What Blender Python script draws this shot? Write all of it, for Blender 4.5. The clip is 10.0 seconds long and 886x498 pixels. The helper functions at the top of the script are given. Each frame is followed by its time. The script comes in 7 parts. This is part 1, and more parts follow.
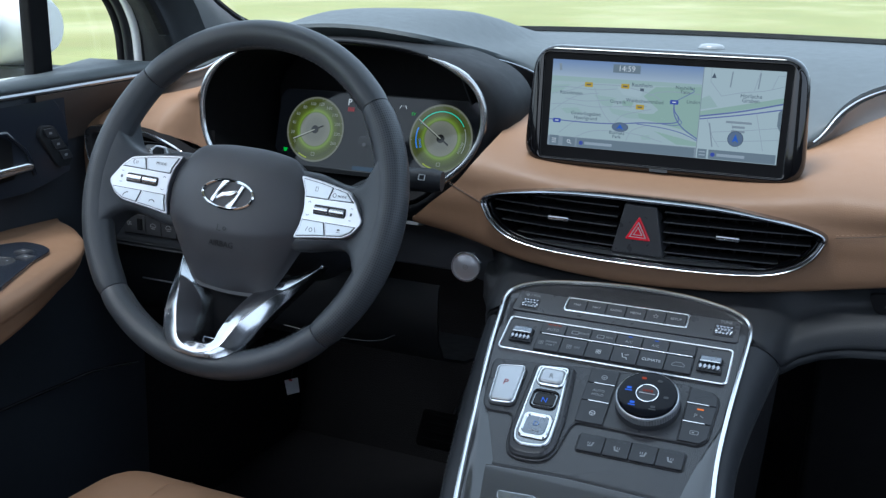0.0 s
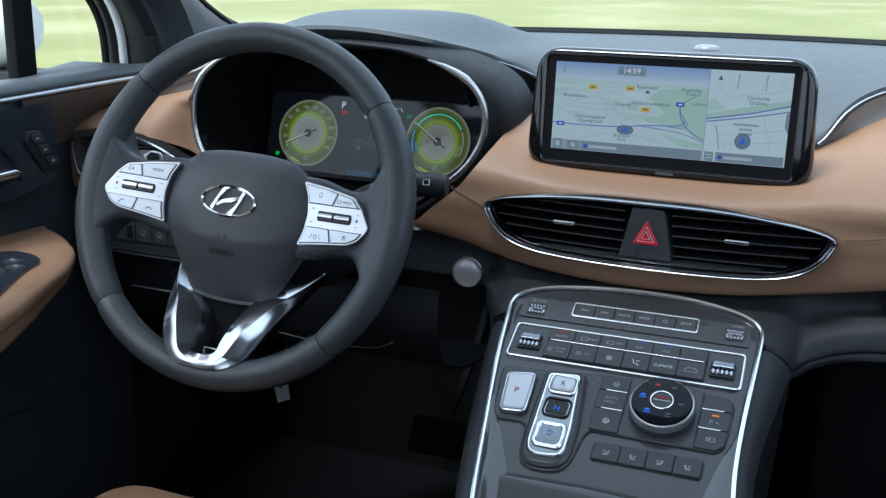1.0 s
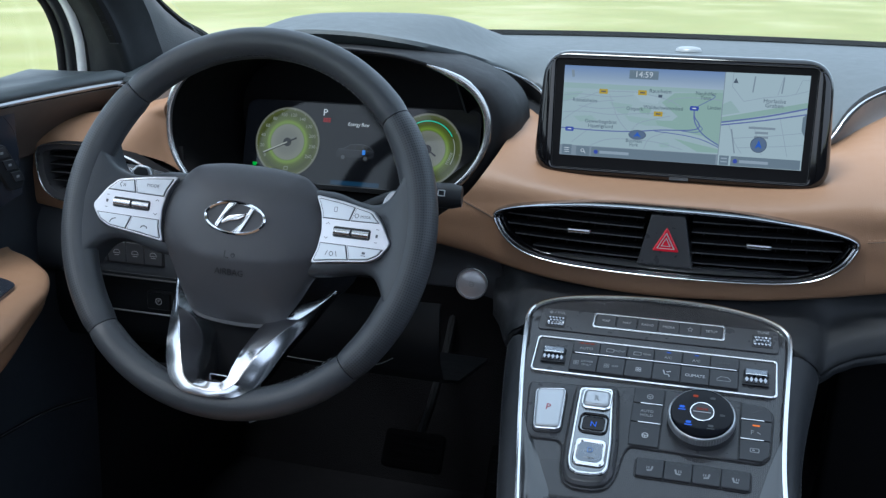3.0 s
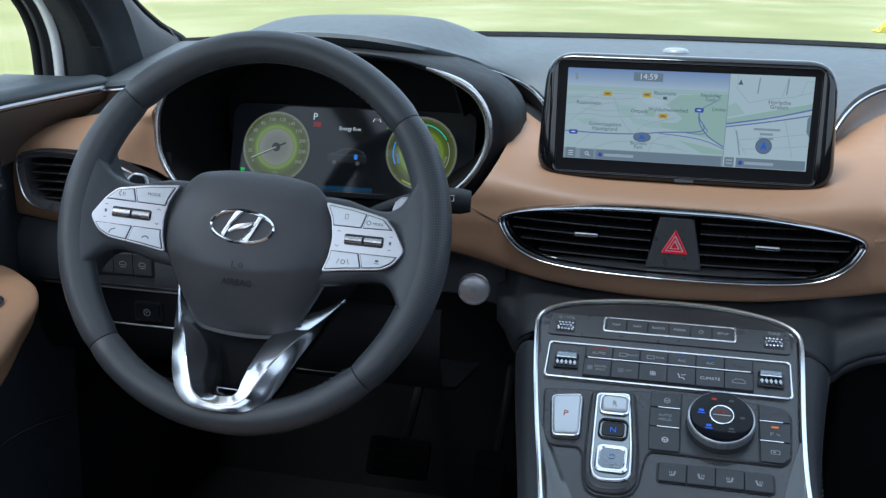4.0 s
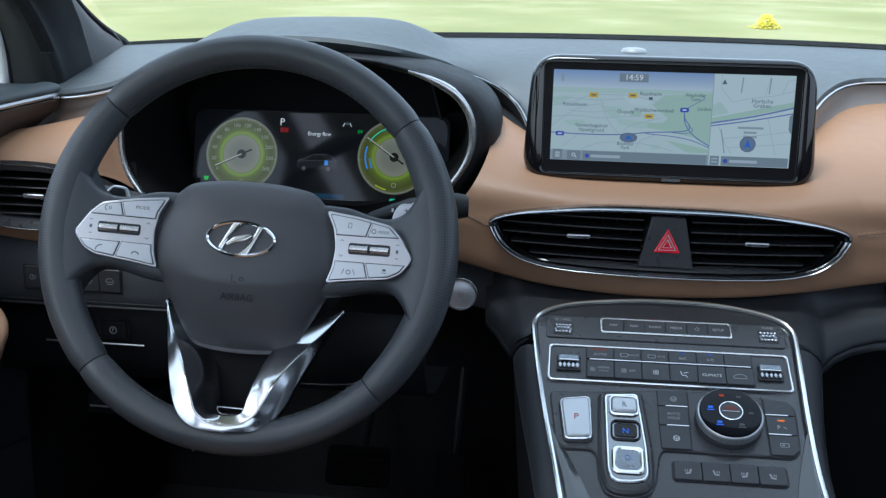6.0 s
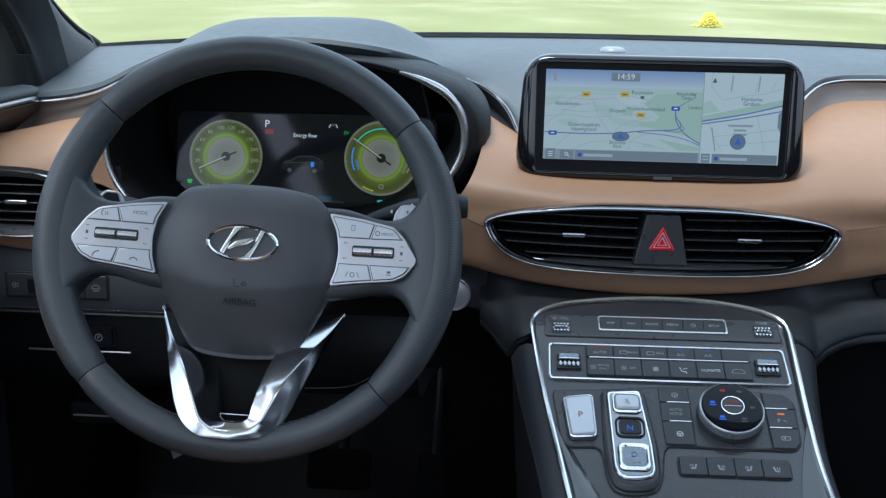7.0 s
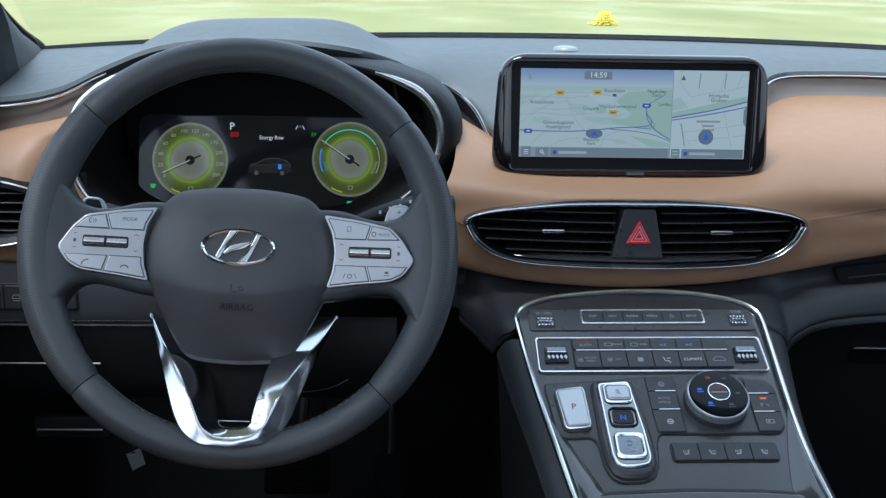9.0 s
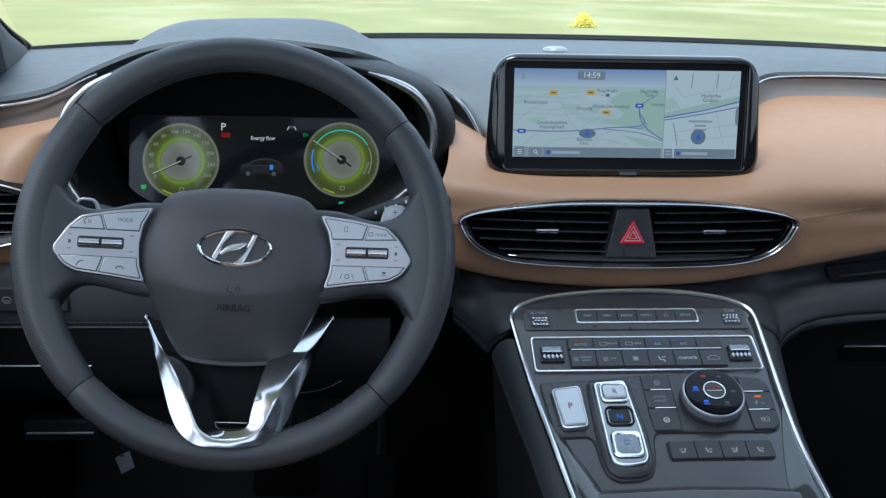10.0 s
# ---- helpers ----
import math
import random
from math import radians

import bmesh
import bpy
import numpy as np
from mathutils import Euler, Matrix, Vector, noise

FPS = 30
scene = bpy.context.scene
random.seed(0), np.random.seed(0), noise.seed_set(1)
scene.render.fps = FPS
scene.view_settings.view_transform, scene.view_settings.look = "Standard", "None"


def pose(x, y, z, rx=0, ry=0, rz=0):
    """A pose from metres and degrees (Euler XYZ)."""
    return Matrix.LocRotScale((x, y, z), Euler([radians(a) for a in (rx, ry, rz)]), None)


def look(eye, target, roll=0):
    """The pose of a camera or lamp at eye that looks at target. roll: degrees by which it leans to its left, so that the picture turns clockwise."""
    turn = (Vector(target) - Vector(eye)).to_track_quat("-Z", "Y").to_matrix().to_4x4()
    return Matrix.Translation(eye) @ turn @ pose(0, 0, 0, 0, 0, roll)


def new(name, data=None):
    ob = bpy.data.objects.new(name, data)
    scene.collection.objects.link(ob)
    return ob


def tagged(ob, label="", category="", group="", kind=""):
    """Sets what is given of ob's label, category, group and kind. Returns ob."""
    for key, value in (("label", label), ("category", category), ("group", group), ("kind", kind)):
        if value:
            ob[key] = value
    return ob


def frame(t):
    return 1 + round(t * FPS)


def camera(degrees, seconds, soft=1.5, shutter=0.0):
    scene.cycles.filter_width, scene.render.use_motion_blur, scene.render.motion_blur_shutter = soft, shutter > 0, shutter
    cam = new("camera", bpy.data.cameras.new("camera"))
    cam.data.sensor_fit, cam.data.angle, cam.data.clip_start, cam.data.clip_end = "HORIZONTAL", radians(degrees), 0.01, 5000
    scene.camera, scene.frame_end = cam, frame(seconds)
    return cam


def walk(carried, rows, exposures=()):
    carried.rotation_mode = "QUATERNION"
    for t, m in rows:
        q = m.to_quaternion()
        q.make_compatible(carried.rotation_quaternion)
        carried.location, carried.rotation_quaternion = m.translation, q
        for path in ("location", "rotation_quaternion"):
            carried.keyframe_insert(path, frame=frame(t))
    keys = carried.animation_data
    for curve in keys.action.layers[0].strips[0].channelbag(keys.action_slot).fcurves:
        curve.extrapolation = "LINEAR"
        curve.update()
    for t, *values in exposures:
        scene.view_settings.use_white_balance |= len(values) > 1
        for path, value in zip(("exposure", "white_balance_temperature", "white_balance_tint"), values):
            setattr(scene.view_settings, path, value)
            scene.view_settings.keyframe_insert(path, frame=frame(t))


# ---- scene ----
cam = camera(47.8, 10.0, soft=1.35)
PATH = [
    (0, (0.605, -0.835, 1.286), (-0.18, 0.922, 0.741), 1.1),
    (0.5, (0.587, -0.834, 1.285), (-0.17, 0.936, 0.743), 1.1),
    (1, (0.562, -0.833, 1.287), (-0.164, 0.949, 0.742), 1.1),
    (1.5, (0.531, -0.832, 1.287), (-0.157, 0.964, 0.742), 1.1),
    (2, (0.502, -0.831, 1.286), (-0.138, 0.984, 0.744), 1.1),
    (2.5, (0.474, -0.83, 1.285), (-0.121, 1.002, 0.745), 1.1),
    (4, (0.377, -0.831, 1.285), (-0.063, 1.045, 0.749), 1.1),
    (4.5, (0.351, -0.831, 1.284), (-0.037, 1.057, 0.751), 1.1),
    (5, (0.327, -0.831, 1.285), (-0.013, 1.066, 0.751), 1.0),
    (5.5, (0.301, -0.832, 1.286), (0.016, 1.074, 0.751), 1.0),
    (7, (0.226, -0.835, 1.286), (0.098, 1.088, 0.752), 1.0),
    (7.5, (0.204, -0.837, 1.287), (0.13, 1.089, 0.751), 0.9),
    (8, (0.182, -0.838, 1.286), (0.167, 1.089, 0.752), 1.0),
    (8.5, (0.161, -0.84, 1.285), (0.185, 1.087, 0.754), 1.0),
    (9, (0.145, -0.843, 1.286), (0.21, 1.084, 0.754), 1.0),
    (9.5, (0.136, -0.843, 1.285), (0.233, 1.083, 0.756), 1.0),
    (10, (0.13, -0.842, 1.284), (0.235, 1.084, 0.756), 1.1),
]
walk(cam, [(t, look(eye, target, roll)) for t, eye, target, roll in PATH], [(0.0, 1.72, 5600, 8), (10.0, 1.72, 5600, 8)])

# ---------------------------------------------------------------- light
XC = 0.382                      # the car's middle line, right of the steering wheel's axis
world = bpy.data.worlds.new("world")
scene.world = world
world.use_nodes = True
wn = world.node_tree.nodes
sky = wn.new("ShaderNodeTexSky")
sky.sky_type, sky.sun_disc = "NISHITA", False
sky.sun_elevation, sky.sun_rotation = radians(52), radians(215)
sky.air_density, sky.dust_density, sky.ozone_density = 0.8, 4.0, 1.0
wn["Background"].inputs["Strength"].default_value = 0.15
# thin bright cloud over most of the sky
veil = wn.new("ShaderNodeMix")
veil.data_type = "RGBA"
veil.inputs["B"].default_value = (3.15, 3.40, 3.75, 1)
cloud, cover_span = wn.new("ShaderNodeTexNoise"), wn.new("ShaderNodeMapRange")
cloud.inputs["Scale"].default_value, cloud.inputs["Detail"].default_value = 2.2, 4.0
cover_span.inputs["To Min"].default_value, cover_span.inputs["To Max"].default_value = 0.55, 0.95
world.node_tree.links.new(cloud.outputs["Fac"], cover_span.inputs["Value"])
world.node_tree.links.new(cover_span.outputs["Result"], veil.inputs["Factor"])
world.node_tree.links.new(sky.outputs[0], veil.inputs["A"])
world.node_tree.links.new(veil.outputs["Result"], wn["Background"].inputs["Color"])
sun = new("sun", bpy.data.lights.new("sun", "SUN"))
sun.data.energy, sun.data.angle, sun.data.color = 1.55, radians(24), (1.0, 0.97, 0.91)
sun.matrix_world = look((0, 0, 30), (6.5, 8.0, 0))

# ---------------------------------------------------------------- materials


def nodes_of(name):
    m = bpy.data.materials.new(name)
    m.use_nodes = True
    return m, m.node_tree.nodes, m.node_tree.links, m.node_tree.nodes["Principled BSDF"]


def surface(name, color, rough=0.5, metal=0.0, grain=0.0, grain_size=900.0, bump=0.0, vary=0.12, rough_vary=0.1,
            coat=0.0, spec=0.5, coat_rough=0.05):
    """A painted, moulded, leather or metal surface with fine grain and a slow unevenness."""
    m, n, l, p = nodes_of(name)
    tc = n.new("ShaderNodeTexCoord")
    slow = n.new("ShaderNodeTexNoise")
    slow.inputs["Scale"].default_value, slow.inputs["Detail"].default_value = 14.0, 5.0
    l.new(tc.outputs["Object"], slow.inputs["Vector"])
    mix = n.new("ShaderNodeMix")
    mix.data_type = "RGBA"
    mix.inputs["A"].default_value = (*[c * (1 - vary) for c in color], 1)
    mix.inputs["B"].default_value = (*[min(1, c * (1 + vary)) for c in color], 1)
    l.new(slow.outputs["Fac"], mix.inputs["Factor"])
    l.new(mix.outputs["Result"], p.inputs["Base Color"])
    span = n.new("ShaderNodeMapRange")
    span.inputs["To Min"].default_value = max(0.02, rough - rough_vary)
    span.inputs["To Max"].default_value = min(1, rough + rough_vary)
    fine = n.new("ShaderNodeTexNoise")
    fine.inputs["Scale"].default_value, fine.inputs["Detail"].default_value = 70.0, 4.0
    l.new(tc.outputs["Object"], fine.inputs["Vector"])
    l.new(fine.outputs["Fac"], span.inputs["Value"])
    l.new(span.outputs["Result"], p.inputs["Roughness"])
    p.inputs["Metallic"].default_value = metal
    p.inputs["Coat Weight"].default_value = coat
    p.inputs["Coat Roughness"].default_value = coat_rough
    p.inputs["Specular IOR Level"].default_value = spec
    if bump:
        cells = n.new("ShaderNodeTexVoronoi")
        cells.inputs["Scale"].default_value = grain_size
        l.new(tc.outputs["Object"], cells.inputs["Vector"])
        b = n.new("ShaderNodeBump")
        b.inputs["Strength"].default_value, b.inputs["Distance"].default_value = bump, grain or 0.0004
        l.new(cells.outputs["Distance"], b.inputs["Height"])
        l.new(b.outputs["Normal"], p.inputs["Normal"])
    return m


def perforated(name, color, rough, pitch=0.0024):
    """Leather pierced by a close field of small holes."""
    m = surface(name, color, rough, bump=0.25, grain_size=1100)
    n, l = m.node_tree.nodes, m.node_tree.links
    p = n["Principled BSDF"]
    uv = n.new("ShaderNodeUVMap")
    holes = n.new("ShaderNodeTexVoronoi")
    holes.voronoi_dimensions, holes.inputs["Randomness"].default_value = "2D", 0.0
    holes.inputs["Scale"].default_value = 1.0 / pitch
    l.new(uv.outputs["UV"], holes.inputs["Vector"])
    edge = n.new("ShaderNodeMapRange")
    edge.inputs["From Min"].default_value, edge.inputs["From Max"].default_value = 0.18, 0.34
    l.new(holes.outputs["Distance"], edge.inputs["Value"])
    # the holes lie on the outer side of the grip only
    sep, away, keep = n.new("ShaderNodeSeparateXYZ"), n.new("ShaderNodeMath"), n.new("ShaderNodeMapRange")
    away.operation = "ABSOLUTE"
    keep.inputs["From Min"].default_value, keep.inputs["From Max"].default_value = 0.024, 0.034
    both = n.new("ShaderNodeMath")
    both.operation = "MAXIMUM"
    l.new(uv.outputs["UV"], sep.inputs[0])
    l.new(sep.outputs["Y"], away.inputs[0])
    l.new(away.outputs[0], keep.inputs["Value"])
    l.new(edge.outputs["Result"], both.inputs[0])
    l.new(keep.outputs["Result"], both.inputs[1])
    old = p.inputs["Base Color"].links[0].from_socket
    mix = n.new("ShaderNodeMix")
    mix.data_type = "RGBA"
    mix.inputs["A"].default_value = (0.016, 0.017, 0.019, 1)
    l.new(old, mix.inputs["B"])
    l.new(both.outputs[0], mix.inputs["Factor"])
    l.new(mix.outputs["Result"], p.inputs["Base Color"])
    b = n.new("ShaderNodeBump")
    b.inputs["Strength"].default_value, b.inputs["Distance"].default_value = 0.15, 0.0003
    l.new(both.outputs[0], b.inputs["Height"])
    l.new(b.outputs["Normal"], p.inputs["Normal"])
    return m


def weave(name, dark, light, rough):
    """Dark lacquered fabric weave of fine diagonal threads."""
    m = surface(name, dark, rough, coat=0.60, coat_rough=0.04, spec=0.40, rough_vary=0.02)
    n, l = m.node_tree.nodes, m.node_tree.links
    p = n["Principled BSDF"]
    tc = n.new("ShaderNodeTexCoord")
    turn = n.new("ShaderNodeMapping")
    turn.inputs["Rotation"].default_value = (0, 0, radians(45))
    turn.inputs["Scale"].default_value = (820, 820, 820)
    l.new(tc.outputs["Object"], turn.inputs["Vector"])
    check = n.new("ShaderNodeTexChecker")
    check.inputs["Scale"].default_value = 1.0
    check.inputs["Color1"].default_value, check.inputs["Color2"].default_value = (*dark, 1), (*light, 1)
    l.new(turn.outputs["Vector"], check.inputs["Vector"])
    l.new(check.outputs["Color"], p.inputs["Base Color"])
    p.inputs["Metallic"].default_value = 0.1
    return m


def glow(name, color, strength=1.0):
    m, n, l, p = nodes_of(name)
    p.inputs["Base Color"].default_value = (0.01, 0.01, 0.01, 1)
    p.inputs["Roughness"].default_value = 0.4
    p.inputs["Specular IOR Level"].default_value = 0.1
    p.inputs["Emission Color"].default_value = (*color, 1)
    p.inputs["Emission Strength"].default_value = strength
    return m


def glow_ramp(name, stops, strength=1.0, radial=True):
    """A lit display face whose colour runs outwards from its middle, or from its bottom to its top."""
    m, n, l, p = nodes_of(name)
    uv = n.new("ShaderNodeUVMap")
    sep = n.new("ShaderNodeSeparateXYZ")
    ramp = n.new("ShaderNodeValToRGB")
    if radial:
        length = n.new("ShaderNodeVectorMath")
        length.operation = "LENGTH"
        l.new(uv.outputs["UV"], length.inputs[0])
        l.new(length.outputs["Value"], ramp.inputs["Fac"])
    else:
        l.new(uv.outputs["UV"], sep.inputs[0])
        l.new(sep.outputs["Y"], ramp.inputs["Fac"])
    els = ramp.color_ramp.elements
    els[0].position, els[0].color = stops[0][0], (*stops[0][1], 1)
    els[1].position, els[1].color = stops[-1][0], (*stops[-1][1], 1)
    for at, c in stops[1:-1]:
        els.new(at).color = (*c, 1)
    p.inputs["Base Color"].default_value = (0.008, 0.008, 0.008, 1)
    p.inputs["Roughness"].default_value = 0.4
    p.inputs["Specular IOR Level"].default_value = 0.1
    l.new(ramp.outputs["Color"], p.inputs["Emission Color"])
    p.inputs["Emission Strength"].default_value = strength
    return m


def clear_glass(name, gloss=0.05, tint=(1, 1, 1)):
    m = bpy.data.materials.new(name)
    m.use_nodes = True
    n, l = m.node_tree.nodes, m.node_tree.links
    n.remove(n["Principled BSDF"])
    t, g, mx = n.new("ShaderNodeBsdfTransparent"), n.new("ShaderNodeBsdfGlossy"), n.new("ShaderNodeMixShader")
    t.inputs["Color"].default_value = (*tint, 1)
    g.inputs["Roughness"].default_value = 0.02
    lw = n.new("ShaderNodeLayerWeight")
    lw.inputs["Blend"].default_value = 0.5
    pw, ad = n.new("ShaderNodeMath"), n.new("ShaderNodeMath")
    pw.operation, pw.inputs[1].default_value = "POWER", 4.0
    ad.operation, ad.inputs[1].default_value, ad.inputs[2].default_value = "MULTIPLY_ADD", gloss * 6, gloss * 0.6
    l.new(lw.outputs["Facing"], pw.inputs[0])
    l.new(pw.outputs[0], ad.inputs[0])
    l.new(ad.outputs[0], mx.inputs[0])
    l.new(t.outputs[0], mx.inputs[1])
    l.new(g.outputs[0], mx.inputs[2])
    l.new(mx.outputs[0], n["Material Output"].inputs["Surface"])
    return m


def meadow(name):
    m, n, l, p = nodes_of(name)
    tc = n.new("ShaderNodeTexCoord")
    ramp = n.new("ShaderNodeValToRGB")
    big = n.new("ShaderNodeTexNoise")
    big.inputs["Scale"].default_value, big.inputs["Detail"].default_value = 0.22, 3.0
    stretch = n.new("ShaderNodeMapping")
    stretch.inputs["Scale"].default_value = (1.0, 0.45, 1.0)
    l.new(tc.outputs["Object"], stretch.inputs["Vector"])
    l.new(stretch.outputs["Vector"], big.inputs["Vector"])
    l.new(big.outputs["Fac"], ramp.inputs["Fac"])
    e = ramp.color_ramp.elements
    e[0].position, e[0].color = 0.30, (0.192, 0.192, 0.060, 1)
    e[1].position, e[1].color = 0.72, (0.345, 0.325, 0.170, 1)
    e.new(0.5).color = (0.238, 0.236, 0.084, 1)
    fine = n.new("ShaderNodeTexNoise")
    fine.inputs["Scale"].default_value, fine.inputs["Detail"].default_value = 1.2, 3.0
    l.new(tc.outputs["Object"], fine.inputs["Vector"])
    mix = n.new("ShaderNodeMix")
    mix.data_type, mix.blend_type = "RGBA", "OVERLAY"
    mix.inputs["Factor"].default_value = 0.10
    l.new(ramp.outputs["Color"], mix.inputs["A"])
    l.new(fine.outputs["Color"], mix.inputs["B"])
    l.new(mix.outputs["Result"], p.inputs["Base Color"])
    p.inputs["Roughness"].default_value = 0.9
    return m


M = {}
M["black_leather"] = surface("black_leather", (0.056, 0.061, 0.068), 0.40, bump=0.22, grain_size=1000, spec=0.55)
M["grip_leather"] = perforated("grip_leather", (0.060, 0.065, 0.072), 0.42)
M["hub_plastic"] = surface("hub_plastic", (0.082, 0.081, 0.087), 0.42, bump=0.15, grain_size=1600, spec=0.45)
M["pad_plastic"] = surface("pad_plastic", (0.074, 0.088, 0.095), 0.55, bump=0.2, grain_size=1300, spec=0.5)
M["dark_plastic"] = surface("dark_plastic", (0.016, 0.018, 0.021), 0.50, bump=0.15, grain_size=1400, spec=0.4)
M["trim_plastic"] = surface("trim_plastic", (0.017, 0.0185, 0.0205), 0.62, bump=0.2, grain_size=1400, spec=0.18)
M["dark_leather"] = surface("dark_leather", (0.058, 0.064, 0.073), 0.48, bump=0.25, grain_size=900, spec=0.48)
M["tan_leather"] = surface("tan_leather", (0.268, 0.155, 0.090), 0.50, bump=0.22, grain_size=850, vary=0.06, spec=0.4)
M["brown_trim"] = surface("brown_trim", (0.074, 0.056, 0.046), 0.5, bump=0.2, grain_size=900, spec=0.35)
M["piano_black"] = surface("piano_black", (0.005, 0.005, 0.006), 0.09, rough_vary=0.03, spec=0.22)
M["dial_gloss"] = surface("dial_gloss", (0.008, 0.009, 0.013), 0.10, rough_vary=0.02, spec=0.18)
M["start_silver"] = surface("start_silver", (0.62, 0.62, 0.64), 0.32, 0.65, vary=0.03, rough_vary=0.05)
M["bridge_leather"] = surface("bridge_leather", (0.021, 0.023, 0.026), 0.52, bump=0.25, grain_size=900, spec=0.30)
M["flank_leather"] = surface("flank_leather", (0.034, 0.037, 0.042), 0.52, bump=0.25, grain_size=900, spec=0.30)
M["navy_gloss"] = surface("navy_gloss", (0.024, 0.029, 0.040), 0.20, rough_vary=0.05, coat=0.4)
M["chrome"] = surface("chrome", (0.90, 0.91, 0.92), 0.21, 1.0, vary=0.03, rough_vary=0.03)
M["mirror_chrome"] = surface("mirror_chrome", (0.90, 0.91, 0.92), 0.06, 1.0, vary=0.02, rough_vary=0.02)
M["panel_satin"] = surface("panel_satin", (0.60, 0.60, 0.63), 0.30, 1.0, vary=0.04, rough_vary=0.05)
M["dark_chrome"] = surface("dark_chrome", (0.40, 0.41, 0.43), 0.16, 1.0, vary=0.03, rough_vary=0.03)
M["satin"] = surface("satin", (0.70, 0.71, 0.73), 0.24, 1.0, vary=0.04, rough_vary=0.05)
M["strip_satin"] = surface("strip_satin", (0.50, 0.51, 0.53), 0.38, 1.0, vary=0.03, rough_vary=0.03)
M["silver_key"] = surface("silver_key", (0.56, 0.58, 0.61), 0.34, 0.85, vary=0.04, rough_vary=0.05)
M["key_edge"] = surface("key_edge", (0.02, 0.02, 0.022), 0.5)
M["console_panel"] = weave("console_panel", (0.023, 0.023, 0.025), (0.052, 0.051, 0.053), 0.26)
M["lid_lacquer"] = surface("lid_lacquer", (0.040, 0.041, 0.044), 0.22, rough_vary=0.03, coat=0.8, coat_rough=0.03)
M["console_key"] = surface("console_key", (0.038, 0.040, 0.045), 0.36, bump=0.1, grain_size=1800)
M["console_plate"] = surface("console_plate", (0.052, 0.053, 0.057), 0.30, bump=0.1, grain_size=1800)
M["mark_white"] = surface("mark_white", (0.62, 0.63, 0.65), 0.5)
M["mark_grey"] = surface("mark_grey", (0.32, 0.33, 0.34), 0.5)
M["mark_dark"] = surface("mark_dark", (0.06, 0.065, 0.07), 0.5)
M["key_ink"] = surface("key_ink", (0.10, 0.10, 0.11), 0.5)
M["mark_red"] = surface("mark_red", (0.40, 0.05, 0.06), 0.5)
M["lamp_blue"] = glow("lamp_blue", (0.05, 0.18, 0.90), 0.24)
M["lamp_orange"] = glow("lamp_orange", (1.0, 0.24, 0.04), 0.26)
M["hazard_red"] = surface("hazard_red", (0.92, 0.010, 0.035), 0.22, spec=0.5, coat=0.6)
M["rubber"] = surface("rubber", (0.008, 0.008, 0.009), 0.75, spec=0.15)
M["carpet"] = surface("carpet", (0.019, 0.019, 0.021), 0.95, bump=0.6, grain_size=500, grain=0.002, spec=0.1)
M["thread"] = surface("thread", (0.065, 0.07, 0.075), 0.8)
M["knee_leather"] = surface("knee_leather", (0.050, 0.055, 0.063), 0.5, bump=0.25, grain_size=900, spec=0.35)
M["band_grey"] = surface("band_grey", (0.17, 0.155, 0.145), 0.36, bump=0.15, grain_size=1100, spec=0.5)
M["tan_thread"] = surface("tan_thread", (0.33, 0.20, 0.12), 0.8)
M["fabric"] = surface("fabric", (0.120, 0.121, 0.122), 0.9, bump=0.5, grain_size=420, grain=0.001, vary=0.3, spec=0.2)
M["car_white"] = surface("car_white", (0.82, 0.83, 0.84), 0.25, vary=0.02, coat=0.6)
M["roof_tint"] = clear_glass("roof_tint", 0.05, (0.62, 0.64, 0.66))
M["headliner"] = surface("headliner", (0.48, 0.48, 0.47), 0.95, bump=0.3, grain_size=500, vary=0.08)
M["paper"] = surface("paper", (0.70, 0.70, 0.74), 0.8)
M["glass"] = clear_glass("glass", 0.05, (0.97, 1.0, 0.98))
M["yoke_metal"] = surface("yoke_metal", (0.68, 0.69, 0.71), 0.17, 1.0, vary=0.03, rough_vary=0.03)
M["bezel_metal"] = surface("bezel_metal", (0.28, 0.29, 0.30), 0.20, 1.0, vary=0.03, rough_vary=0.03)
M["gear_dish"] = surface("gear_dish", (0.24, 0.26, 0.29), 0.28, 0.9, vary=0.02, rough_vary=0.04)
M["n_black"] = surface("n_black", (0.006, 0.006, 0.008), 0.16, rough_vary=0.03, spec=0.35)
M["gear_blue"] = surface("gear_blue", (0.16, 0.26, 0.50), 0.5)
M["gear_silver"] = surface("gear_silver", (0.52, 0.53, 0.55), 0.36, 0.9, vary=0.02, rough_vary=0.04)
M["shoulder_gloss"] = surface("shoulder_gloss", (0.045, 0.047, 0.050), 0.10, rough_vary=0.02, coat=0.8)
M["door_leather"] = surface("door_leather", (0.040, 0.046, 0.056), 0.5, bump=0.25, grain_size=900, spec=0.35)
M["lamp_red"] = glow("lamp_red", (0.8, 0.10, 0.03), 0.12)
M["frame_gloss"] = surface("frame_gloss", (0.005, 0.005, 0.006), 0.05, rough_vary=0.01, spec=0.5, coat=0.25, coat_rough=0.02)
M["cowl_black"] = surface("cowl_black", (0.009, 0.010, 0.012), 0.55, bump=0.15, grain_size=1400, spec=0.25)
M["display_black"] = surface("display_black", (0.004, 0.004, 0.005), 0.35, spec=0.15)
M["meadow"] = meadow("meadow")
M["sensor_grey"] = surface("sensor_grey", (0.22, 0.24, 0.25), 0.30, vary=0.03, coat=0.3)
M["petal"] = surface("petal", (0.80, 0.70, 0.08), 0.7, vary=0.2)

# ---------------------------------------------------------------- mesh helpers


